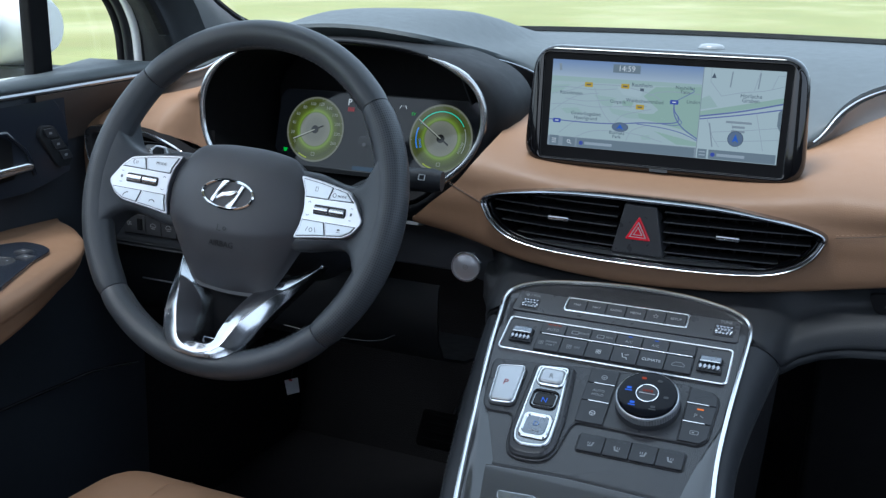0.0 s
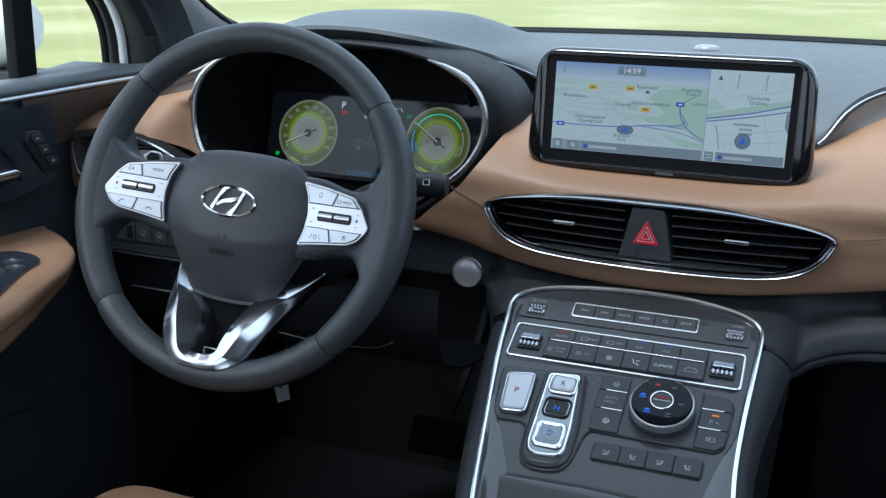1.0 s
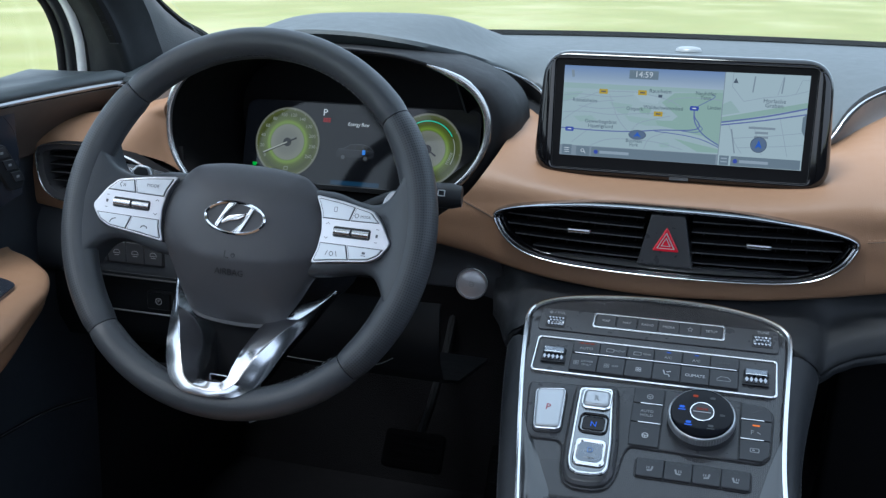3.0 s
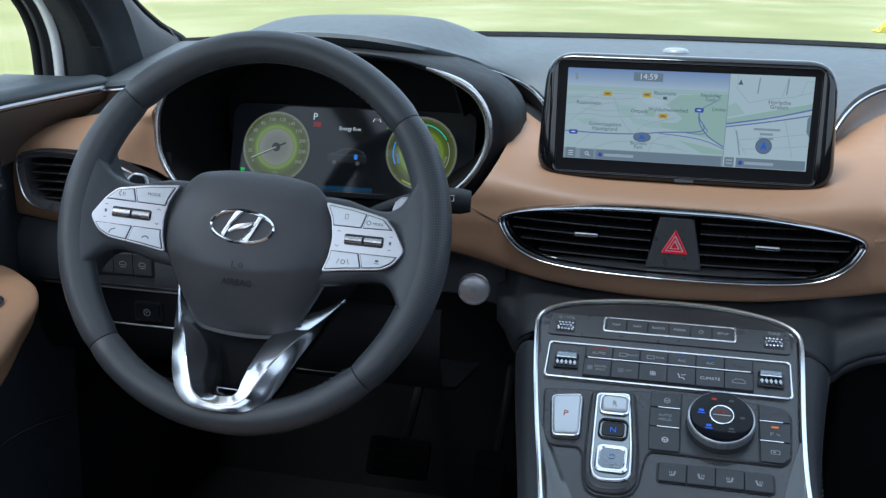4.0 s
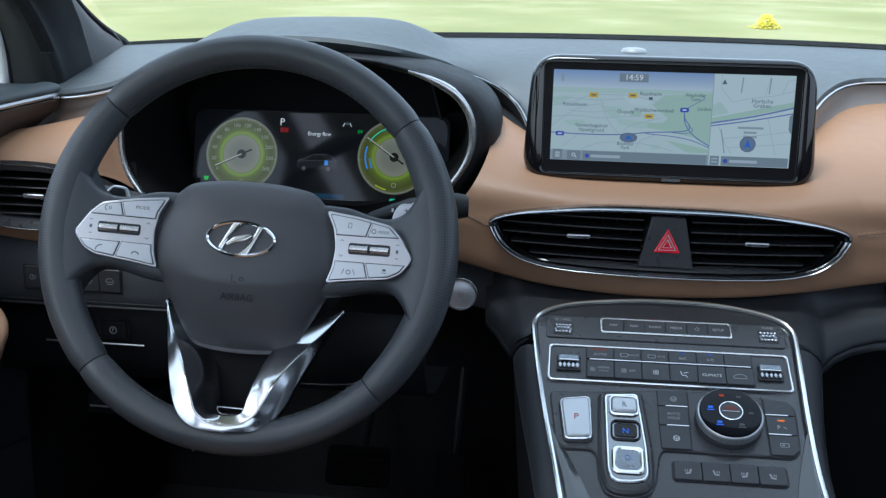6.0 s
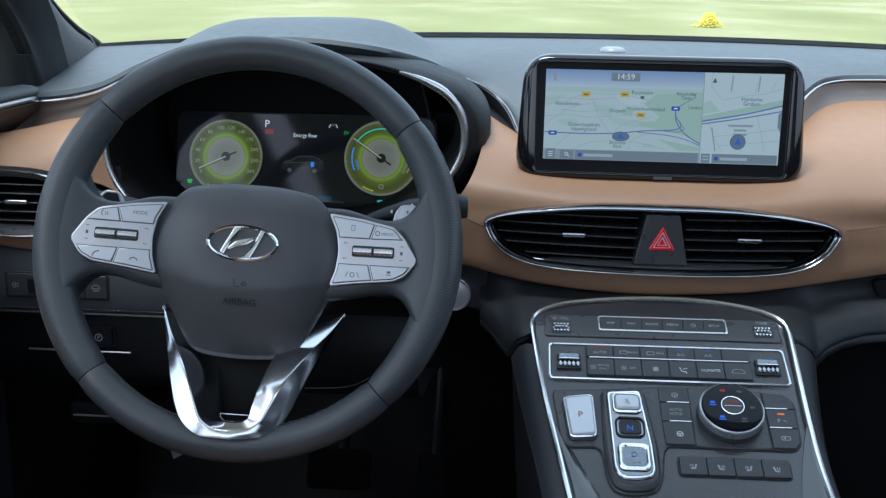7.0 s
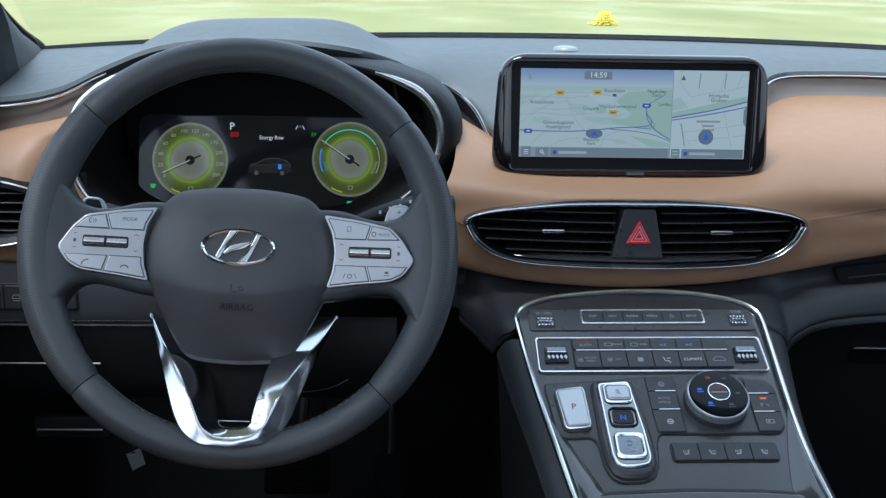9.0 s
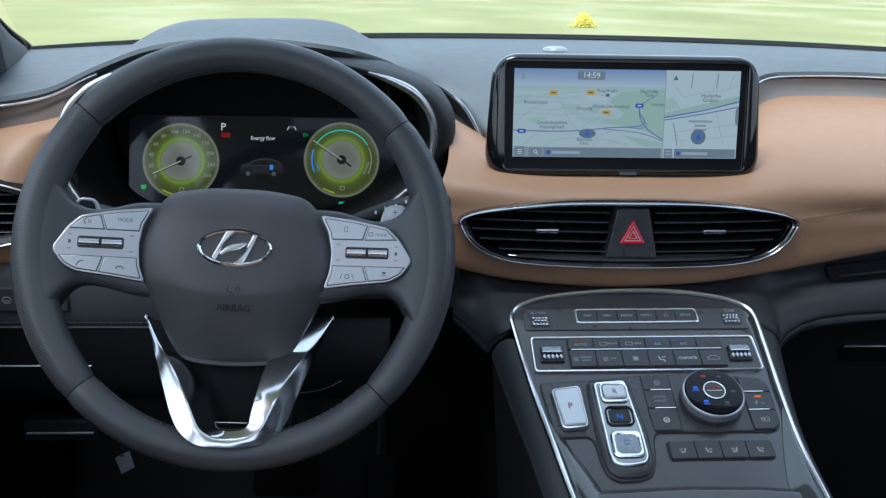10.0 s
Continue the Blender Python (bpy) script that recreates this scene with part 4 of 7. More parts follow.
PLATE_XY = [(-0.354, -0.5), (-0.354, -0.030), (-0.343, 0.008), (-0.329, 0.022), (-0.300, 0.020), (-0.276, 0.008), (-0.262, -0.034), (-0.216, -0.124), (-0.196, -0.5)]
plate = part("switch_plate", slab(rounded(PLATE_XY, 0.010), 0.945, 0.9560, 0.0012), M["navy_gloss"], door, "dark window switch plate")
part("mirror_pad", lathe([(0.0165, 0.950), (0.0165, 0.9566), (0.0150, 0.9572)], 32), M["console_key"], plate, "round mirror pad", at=Matrix.Translation((-0.290, -0.058, 0)))
part("pad_ring", frame_slab(circle(0.0185, 36, -0.290, -0.058), circle(0.0170, 36, -0.290, -0.058), 0.950, 0.9572, 0.0004), M["console_plate"], plate, "thin dark ring")
for k in range(4):
    a = radians(45 + 90 * k)
    part("mark", flat(circle(0.0013, 10, -0.290 + 0.0100 * math.cos(a), -0.058 + 0.0100 * math.sin(a)), 0.9575), M["mark_white"], plate)
for cx, cy in ((-0.297, -0.014), (-0.277, -0.030)):
    part("window_key", slab(rrect(0.018, 0.015, 0.002, cx, cy), 0.950, 0.9578, 0.0012), M["console_key"], plate)
    part("mark", flat(rrect(0.0050, 0.0024, 0.0006, cx, cy), 0.9580), M["mark_white"], plate)
for cx, cy in ((-0.285, -0.135), (-0.255, -0.135), (-0.285, -0.175), (-0.255, -0.175)):
    part("window_key", slab(rrect(0.022, 0.028, 0.003, cx, cy), 0.950, 0.9600, 0.0020), M["console_key"], plate)

part("pocket_edge", tube(spline([(-0.400, -0.30, 0.735), (-0.398, -0.05, 0.724), (-0.398, 0.10, 0.718), (-0.394, 0.18, 0.716), (-0.385, 0.26, 0.703)], 5), 0.0022, 6), M["shoulder_gloss"], door, "dark glossy pocket edge")
# window frame, quarter post, glass and the outer mirror
EDGE = [(-0.455, 0.346, 1.115), (-0.455, 0.345, 1.15), (-0.455, 0.342, 1.185), (-0.455, 0.332, 1.214), (-0.456, 0.312, 1.242), (-0.458, 0.262, 1.285), (-0.460, 0.10, 1.395), (-0.464, -0.08, 1.49), (-0.468, -0.35, 1.585), (-0.468, -1.0, 1.60)]
for name, mat, dx, dy, r, lab in (("window_seal", "rubber", 0.004, 0.001, 0.0085, "black rubber window seal"), ("inner_seal", "dark_plastic", 0.0165, 0.001, 0.0075, "soft black inner seal"), ("door_frame", "car_white", 0.0325, 0.006, 0.0095, "white painted door frame"), ("frame_seal", "rubber", 0.0430, 0.004, 0.0042, "black rubber frame seal")):
    part(name, tube(spline([(x + dx, y + dy, z + dy * 0.5 * (i > 3)) for i, (x, y, z) in enumerate(EDGE)], 4), r, 14), M[mat], door, lab)
part("quarter_post", slab([(0.175, 1.128), (0.210, 1.128), (0.212, 1.33), (0.178, 1.35)], -0.470, -0.452, 0.004), M["rubber"], door, "black upright post", at=T)
g = part("side_glass", slab([(-1.0, 1.12), (0.345, 1.12), (0.342, 1.185), (0.312, 1.242), (0.10, 1.395), (-0.35, 1.585), (-1.0, 1.60)], -0.464, -0.460), M["glass"], door, at=T)
g.visible_shadow = False
part("door_skin", slab([(-2.4, 0.3), (0.6, 0.3), (0.55, 1.10), (0.30, 1.125), (-2.4, 1.09)], -0.53, -0.475, 0.01), M["car_white"], door, "white painted outer skin", at=T)
# unseen wall added beside the rear seats so that the metal reflects dark
part("unseen_dark_side", slab([(-2.4, 1.08), (-0.72, 1.10), (-0.80, 1.62), (-2.4, 1.62)], 1.185, 1.215, 0.01), M["dark_leather"], shell, at=T)
part("passenger_side", slab([(-2.4, 0.3), (0.6, 0.3), (0.55, 1.10), (0.30, 1.125), (-2.4, 1.09)], 1.175, 1.29, 0.01), M["dark_leather"], shell, at=T)
mirror = thing("door_mirror", pose(-0.800, 0.400, 1.085), "white door mirror on a dark foot", "mirror")
rows = []
for i in range(13):
    f = i / 12
    w = math.sin(math.pi * min(1, 0.08 + f * 0.86)) ** 0.45
    rows.append([(x + 0.13 - 0.27 * f, y, z) for x, y, z in [(0, 0.075 * w * math.cos(a) + 0.015, 0.095 + 0.08 * w * math.sin(a)) for a in [2 * math.pi * j / 20 for j in range(20)]]])
part("housing", skin(rows, closed_u=True, caps=True), M["car_white"], mirror, "white mirror housing")
part("reflector", slab(rrect(0.21, 0.125, 0.04), 0, 0.004), M["chrome"], mirror, at=Matrix.Translation((0, -0.062, 0.095)) @ pose(0, 0, 0, 90, 0, 0))
part("foot", slab([(0.05, -0.03), (0.32, -0.06), (0.32, 0.03), (0.05, 0.05)], -0.010, 0.03, 0.006), M["dark_plastic"], mirror)

# driver's seat cushion
seat = thing("driver_seat", pose(0.032, -0.05, 0.390), "tan leather driver's seat cushion with dark side trim", "seat")
rows = []
for i in range(25):
    u = -0.185 + 0.40 * i / 24
    e = max(0, abs(u - 0.015) / 0.2 - 0.55) / 0.45
    side, lift = 0.06 * e ** 2.5, 0.0
    rows.append([(u, y - 0.012 - side * 0.7 * (1 if y > -0.2 else 0), z - side) for y, z in [(v.x, v.y) for v in spline([(0.0, 0.16, 0), (0.012, 0.24, 0), (0.010, 0.32, 0), (-0.012, 0.362, 0), (-0.05, 0.378, 0), (-0.14, 0.375, 0), (-0.3, 0.35, 0), (-0.48, 0.33, 0)], 3)]])
part("cushion", skin(rows, thick=0.01), M["tan_leather"], seat, "tan leather cushion", sharp=80)
stitches("seam", [(-0.055, y, z + 0.001) for y, z in [(0.0, 0.33), (-0.02, 0.361), (-0.06, 0.3795), (-0.15, 0.3755), (-0.3, 0.351)]], (0, 0, 1), M["tan_thread"], seat)
part("side_trim", tube([(-0.215, -0.50, 0.26), (-0.22, -0.3, 0.30), (-0.215, -0.13, 0.318), (-0.20, -0.075, 0.30)], [0.045, 0.045, 0.04, 0.02], 12), M["navy_gloss"], seat, "dark plastic side trim")
part("seat_base", slab([(-0.18, -0.45), (0.2, -0.45), (0.2, -0.03), (-0.18, -0.03)], 0.0, 0.24, 0.01), M["dark_plastic"], seat)

# pedals and a paper tag under the dash
for name, x, w, h, z, lab in (("brake_pedal", -0.035, 0.105, 0.065, 0.50, "black rubber brake pedal on a steel arm"), ("accelerator_pedal", 0.115, 0.05, 0.17, 0.44, "long black accelerator pedal on the floor")):
    ped = thing(name, pose(x, 0.63, z, 55, 0, 0), lab, "pedal")
    part("pad", slab(rrect(w, h, 0.008), -0.006, 0.006, 0.002), M["rubber"], ped)
    for k in range(4):
        part("rib", slab(rrect(w * 0.8, 0.006, 0.002, 0, -h * 0.33 + h * 0.22 * k), 0.005, 0.0085, 0.001), M["rubber"], ped)
    part("arm", tube([(0, 0, -0.004), (0, 0.08, -0.05), (0, 0.20, -0.09), (0, 0.33, -0.10)], 0.008, 8), M["dark_plastic"], ped)
tag = thing("paper_tag", pose(-0.245, 0.462, 0.612, 62, 8, 40), "small white paper tag hanging under the dashboard", "tag")
part("sheet", slab([(-0.006, -0.016), (0.014, -0.010), (0.010, 0.014), (-0.012, 0.008)], 0, 0.0015), M["paper"], tag)
part("print", flat(rrect(0.006, 0.003, 0.0008, -0.002, 0.009), 0.0018), M["mark_red"], tag)
part("string", tube([(0.0, 0.015, 0.0005), (0.002, 0.06, 0.02), (0.0, 0.13, 0.03)], 0.0007, 5), M["thread"], tag)

# ---------------------------------------------------------------- outside
ground = part("ground", skin([[(-900 + 120 * i, -900 + 120 * j, 0.0) for i in range(16)] for j in range(16)]), M["meadow"], None)
tagged(ground, "sunlit short grass field reaching the horizon", "grass", kind="structure")
rng = random.Random(4)
clump = thing("yellow_flower_clump", pose(5.30, 26.5, 0), "clump of yellow flowers standing in the grass", "flowers", kind="stuff")
bm = bmesh.new()
for i in range(340):
    d = Vector((rng.gauss(0, 0.15), rng.gauss(0, 0.15), 0))
    d.z = rng.uniform(0.0, 0.08 + 0.30 * math.exp(-(d.x / 0.20) ** 2))
    bmesh.ops.create_icosphere(bm, subdivisions=1, radius=rng.uniform(0.014, 0.042), matrix=Matrix.Translation(d) @ Matrix.Diagonal((1, 1, 0.6, 1)))
part("blossom", bm, M["petal"], clump)

# ---------------------------------------------------------------- steering wheel
def basis(origin, tilt, yaw=0.0, roll=0.0):
    """A face that looks back into the cabin: local x right, y up along the face, z out of it; tilt leans its top forward."""
    return Matrix.Translation(origin) @ pose(0, 0, 0, 0, 0, yaw) @ pose(0, 0, 0, 90 - tilt, 0, 0) @ pose(0, 0, 0, 0, 0, roll)


wheel = thing("steering_wheel", basis((-0.0028, -0.0004, 1.0529), 21.94, 3.64, -3.05), "black leather steering wheel with silver switch panels", "steering wheel")
R, TB, FLAT = 0.1735, 0.0172, 0.872           # rim radius, half depth, and how much narrower it is across
RIM = Vector((0.0020, -0.0010, 0.0180))         # the rim stands nearer the driver than the hub


def rim_piece(name, a0, a1, n, material, grip=0.0, label=""):
    rows = []
    for i in range(n + 1):
        f = i / n
        a = radians(a0 + (a1 - a0) * f)
        ends = min(1.0, min(f, 1 - f) * n / 2.0)
        r = TB * (0.93 + 0.07 * ends)
        inner = grip * 0.042 * math.sin(math.pi * f) ** 0.7
        ring = []
        for j in range(20):
            b = 2 * math.pi * j / 20
            d = r * FLAT * (1.0 + (inner / r if math.cos(b) < 0 else 0) * -math.cos(b))
            rad = R + d * math.cos(b)
            ring.append(RIM + Vector((rad * math.cos(a), rad * math.sin(a), -TB + r * 1.02 * math.sin(b))))
        rows.append(ring)
    ob = part(name, skin(rows, closed_u=True, caps=True), material, wheel, label)
    me = ob.data
    layer = me.uv_layers.new(name="UVMap")
    for lp in me.loops:
        v = me.vertices[lp.vertex_index].co - RIM
        ang = math.atan2(v.y, v.x)
        k = math.atan2(v.z + TB, math.hypot(v.x, v.y) - R)
        layer.data[lp.index].uv = (ang * R, k * TB)
    return ob


rim_piece("rim_top", 40.3, 139.7, 64, M["black_leather"], 0, "smooth black leather rim")
rim_piece("rim_bottom", 224.4, 315.6, 56, M["black_leather"], 0, "smooth black leather rim")
rim_piece("grip", 140.0, 224.1, 52, M["grip_leather"], 0.12, "perforated black leather grip")
rim_piece("grip", -44.1, 40.0, 52, M["grip_leather"], 0.12, "perforated black leather grip")
for a0, a1 in ((42, 138), (226, 254), (286, 314)):
    pts = []
    for i in range(90):
        a = radians(a0 + (a1 - a0) * i / 89)
        rad = R - TB * FLAT * 0.985
        pts.append(RIM + Vector((rad * math.cos(a), rad * math.sin(a), -TB + 0.006)))
    stitches("seam", pts, (0, 0, 1), M["thread"], wheel, 0.0042, 0.0024, 0.0005)

# spokes between grips and hub
for s in (1, -1):
    UPPER = [(0.045, 0.038), (0.085, 0.0380), (0.112, 0.0315), (0.129, 0.0310), (0.141, 0.0370), (0.1495, 0.0500), (0.1575, 0.0680)]
    LOWER = [(0.045, 0.046), (0.085, 0.0425), (0.118, 0.0355), (0.132, 0.0360), (0.142, 0.0430), (0.1495, 0.0550), (0.1575, 0.0710)]
    across = [1.0, 0.985, 0.965, 0.94, 0.905, 0.86, 0.75, 0.5, 0.2]
    across = [-a for a in across] + across[::-1]
    rows = []
    for x in [0.045 + 0.004 * i for i in range(26)] + [0.1475 + 0.0013 * i for i in range(20)]:
        lim = math.sqrt(max(0.000004, 0.1735 ** 2 - x * x))
        hi, lo = min(curve_at(UPPER, x), lim), -min(curve_at(LOWER, x), lim)
        half, mid_y = (hi - lo) / 2, (hi + lo) / 2
        r = []
        for a in across:
            y = mid_y + half * a
            d = (1 - abs(a)) * half
            drop = 0.010 * (1 - math.sqrt(max(0.0, 1 - max(0.0, 1 - d / 0.010) ** 2)))
            drop *= min(1.0, max(0.0, (0.1735 - math.hypot(x, y)) / 0.013))
            f = min(1.0, max(0.0, (math.hypot(x, y) - 0.118) / 0.054))
            r.append((s * x, y, -0.0020 + 0.0180 * f * f * (3 - 2 * f) - drop))
        rows.append([(r[0][0], r[0][1], -0.024)] + r + [(r[-1][0], r[-1][1], -0.024)])
    part("spoke", skin(rows, closed_u=True, caps=True), M["black_leather"], wheel, "dark moulded spoke", sharp=75)

# airbag cover
HALF = [(0.0, 0.0535), (0.022, 0.0530), (0.042, 0.0505), (0.057, 0.0465), (0.068, 0.036), (0.0765, 0.021), (0.0815, 0.004), (0.0822, -0.014), (0.079, -0.031), (0.0715, -0.045),
        (0.0645, -0.060), (0.0565, -0.0755), (0.0470, -0.0890), (0.0340, -0.0955), (0.0, -0.0980)]
full = [(a, b) for a, b in HALF] + [(-a, b) for a, b in HALF[-2:0:-1]]
hub = [(p.x, p.y) for p in spline([(a, b, 0) for a, b in full], 3, closed=True)]


def hub_w(x, y, s):
    """Height of the cover: a soft dome that falls away below a crease."""
    w = -0.004 + 0.021 * (1 - s ** 3.2) ** 0.8
    fall = max(0.0, -0.030 - 0.010 * (1 - (x / 0.08) ** 2) - y)
    return w - 0.36 * fall - 0.10 * max(0, y - 0.02)


rows = [[(x, y - 0.003, -0.024) for x, y in hub]]
for s in (1.0, 0.985, 0.965, 0.94, 0.91, 0.88, 0.85, 0.81, 0.77, 0.73, 0.69, 0.65, 0.61, 0.57, 0.53, 0.49, 0.45, 0.41, 0.37, 0.33, 0.28, 0.22, 0.15, 0.03):
    rows.append([(x * s, (y + 0.012) * s - 0.012, hub_w(x * s, (y + 0.012) * s - 0.012, s)) for x, y in hub])
part("airbag_cover", skin(rows, closed_u=True, caps=True), M["hub_plastic"], wheel, "dark moulded airbag cover", sharp=60)
letters("word", "AIRBAG", 0.0088, 0, 0, 0, M["key_edge"], wheel, stretch=0.95, at=Matrix.Translation((0.001, -0.0525, hub_w(0, -0.0525, 0.50) + 0.0015)) @ pose(0, 0, 0, 21, 0, 0))
part("airbag_symbol", line2([(-0.004, -0.033), (-0.004, -0.039), (0.0005, -0.0395)], 0.0011, 0.0172), M["key_edge"], wheel)
part("airbag_symbol", frame_slab(circle(0.0021, 16, 0.0042, -0.0365), circle(0.0013, 16, 0.0042, -0.0365), 0.0150, 0.0172, 0.0001), M["key_edge"], wheel)
# oval badge: bright ring with a slanted bright shape, no lettering
emb = part("badge", frame_slab(circle(0.0312, 64, 0, -0.0015, 0.0160), circle(0.0282, 64, 0, -0.0015, 0.0132), 0.0130, 0.0196, 0.0014), M["mirror_chrome"], wheel, "oval chrome badge")
part("badge_floor", slab(circle(0.0285, 40, 0, -0.0015, 0.0136), 0.0125, 0.0168), M["hub_plastic"], emb)
for pts in ([(-0.0190, -0.0100), (-0.0150, -0.0124), (-0.0085, 0.0015), (0.0005, 0.0124), (-0.0080, 0.0118), (-0.0125, 0.0030)],
            [(0.0190, 0.0082), (0.0150, 0.0104), (0.0085, -0.0045), (-0.0005, -0.0154), (0.0080, -0.0148), (0.0125, -0.0060)],
            [(-0.0125, -0.0060), (-0.0060, 0.0000), (0.0020, 0.0022), (0.0130, 0.0042), (0.0100, 0.0008), (0.0040, -0.0034), (-0.0040, -0.0048), (-0.0115, -0.0086)]):
    part("badge_bar", slab(rounded(pts, 0.0015), 0.0150, 0.0192, 0.0012), M["chrome"], emb, sharp=15)

# silver switch panels
PANEL = [(0.0705, 0.0318), (0.100, 0.0282), (0.130, 0.0222), (0.140, 0.0125), (0.1508, -0.0045), (0.1502, -0.0092), (0.1425, -0.0200), (0.132, -0.0255), (0.100, -0.0292), (0.0750, -0.0328),
         (0.0800, -0.018), (0.0815, -0.001), (0.0785, 0.016)]
for s in (1, -1):
    out = [(s * x, y) for x, y in PANEL]
    if area2(out) < 0:
        out = out[::-1]
    out = rounded(out, 0.004)
    up = 0.0045
    pivot = Matrix.Translation((s * 0.075, 0, 0.0045))
    pan = part("switch_panel", slab(out, -0.006, up, 0.0012), M["panel_satin"], wheel, "brushed silver switch panel", at=pivot @ pose(0, 0, 0, 0, -6 * s, 0) @ pivot.inverted())
    ins = rounded(shift([(s * x, y) for x, y in PANEL][:: 1 if s > 0 else -1][::-1] if area2([(s * x, y) for x, y in PANEL]) < 0 else [(s * x, y) for x, y in PANEL], 0.0021), 0.002)
    if area2(ins) < 0:
        ins = ins[::-1]
    split = s * 0.106
    for row, (ny, d) in (("top", (-1, -0.0105)), ("bottom", (1, -0.0120))):
        band = clip(ins, 0, ny, d)
        for side in (1, -1):
            lean = 0.30 * s * (1 if row == "top" else -1) * -1
            key = clip(band, side * 1.0, side * lean, side * (split + 0.0) - 0.0006)
            if len(key) < 3:
                continue
            key = [p for p, q in zip(key, key[1:] + key[:1]) if math.dist(p, q) > 0.0008]
            part("key_gap", slab(key, up - 0.002, up + 0.0004), M["key_edge"], pan)
            small = shift(key if area2(key) > 0 else key[::-1], 0.0006)
            kk = part("key", slab(small, up - 0.001, up + 0.0013, 0.0005), M["silver_key"], pan)
            cx, cy = (min(p[0] for p in small) + max(p[0] for p in small)) / 2, (min(p[1] for p in small) + max(p[1] for p in small)) / 2
            top = up + 0.0014
            if row == "top" and s < 0 and side < 0:
                letters("word", "MODE", 0.0044, cx, cy - 0.0003, top, M["key_ink"], kk)
            elif row == "bottom" and s < 0 and side > 0:
                part("symbol", line2([(cx - 0.0030, cy - 0.0026), (cx - 0.0026, cy - 0.0008), (cx - 0.0010, cy + 0.0012), (cx + 0.0010, cy + 0.0020), (cx + 0.0026, cy + 0.0022)], 0.0010, top), M["key_ink"], kk)
            elif row == "bottom" and s < 0:
                part("symbol", line2([(cx - 0.0032, cy - 0.0014), (cx - 0.0024, cy + 0.0002), (cx, cy + 0.0010), (cx + 0.0024, cy + 0.0002), (cx + 0.0032, cy - 0.0014)], 0.0011, top), M["key_ink"], kk)
            elif row == "top" and s < 0:
                part("symbol", line2([(cx - 0.0010, cy + 0.0026), (cx - 0.0026, cy + 0.0012), (cx - 0.0026, cy - 0.0004), (cx - 0.0012, cy - 0.0024)], 0.0008, top), M["key_ink"], kk)
                for q in (0.0006, 0.0022):
                    part("symbol", line2([(cx + q, cy + 0.0016), (cx + q + 0.0006, cy), (cx + q, cy - 0.0016)], 0.0006, top), M["key_ink"], kk)
            elif row == "top" and s > 0 and side < 0:
                part("symbol", frame_slab(circle(0.0022, 18, cx - 0.0085, cy - 0.001), circle(0.0015, 18, cx - 0.0085, cy - 0.001), up, top, 0.0001), M["key_ink"], kk)
                letters("word", "MODE", 0.0036, cx + 0.0005, cy - 0.0015, top, M["key_ink"], kk)
            elif row == "top" and s > 0:
                part("symbol", frame_slab(rrect(0.0034, 0.0048, 0.0006, cx, cy), rrect(0.0024, 0.0038, 0.0004, cx, cy), up, top, 0.0001), M["key_ink"], kk)
            elif row == "bottom" and side > 0:
                for q in (-1, 1):
                    part("symbol", line2([(cx + q * 0.0058, cy - 0.0026), (cx + q * 0.0040, cy + 0.0022)], 0.0006, top), M["key_ink"], kk)
                part("symbol", frame_slab(circle(0.0022, 18, cx, cy - 0.0005), circle(0.0015, 18, cx, cy - 0.0005), up, top, 0.0001), M["key_ink"], kk)
            else:
                part("symbol", flat(rrect(0.0032, 0.0020, 0.0005, cx, cy + 0.0012), top), M["key_ink"], kk)
                part("symbol", flat(rrect(0.0044, 0.0006, 0.0002, cx, cy - 0.0012), top), M["key_ink"], kk)
    cx = s * 0.1125
    part("roller_slot", slab(rrect(0.0375, 0.0100, 0.002, cx, -0.0005), up - 0.001, up + 0.0003), M["key_edge"], pan)
    for q in (-1, 1):
        rol = tube([(cx + q * 0.0093 - 0.0082, -0.0005, up - 0.0002), (cx + q * 0.0093 + 0.0082, -0.0005, up - 0.0002)], 0.0034, 14)
        part("roller", rol, M["satin"], pan)
    ex = s * 0.1375
    for q in (-1, 1):
        part("symbol", flat(rrect(0.0028, 0.0006, 0.0002, ex, -0.0005 + q * 0.006), up + 0.0002), M["key_ink"], pan)
    part("symbol", flat(rrect(0.0022, 0.0030, 0.0005, ex, -0.0005), up + 0.0002), M["key_ink"], pan)
    for q in (-1, 1):
        part("symbol", line2([(s * 0.0875 - 0.0016, q * 0.006 - 0.0005), (s * 0.0875, q * 0.0075 - 0.0005), (s * 0.0875 + 0.0016, q * 0.006 - 0.0005)], 0.0006, up + 0.0003), M["key_ink"], pan)

# lower yoke: two folded satin arms that meet in a U
ARM = [  # outer edge, ridge, inner edge: each x, y, z
    ((0.0850, -0.0550, -0.0560), (0.0843, -0.0555, -0.0545), (0.0620, -0.0660, -0.0580)),
    ((0.0745, -0.0790, -0.0340), (0.0700, -0.0785, -0.0300), (0.0400, -0.0790, -0.0400)),
    ((0.0650, -0.1020, -0.0130), (0.0530, -0.1010, -0.0070), (0.0270, -0.1000, -0.0165)),
    ((0.0560, -0.1250, 0.0040), (0.0400, -0.1230, 0.0100), (0.0212, -0.1210, 0.0030)),
    ((0.0490, -0.1430, 0.0120), (0.0315, -0.1410, 0.0170), (0.0170, -0.1380, 0.0115)),
    ((0.0400, -0.1570, 0.0175), (0.0250, -0.1530, 0.0200), (0.0150, -0.1490, 0.0150)),
    ((0.0250, -0.1665, 0.0205), (0.0140, -0.1600, 0.0212), (0.0100, -0.1535, 0.0165)),
    ((0.0, -0.1690, 0.0210), (0.0, -0.1620, 0.0214), (0.0, -0.1545, 0.0165))]
lines = [spline([row[k] for row in ARM], 5) for k in range(3)]
arm = []
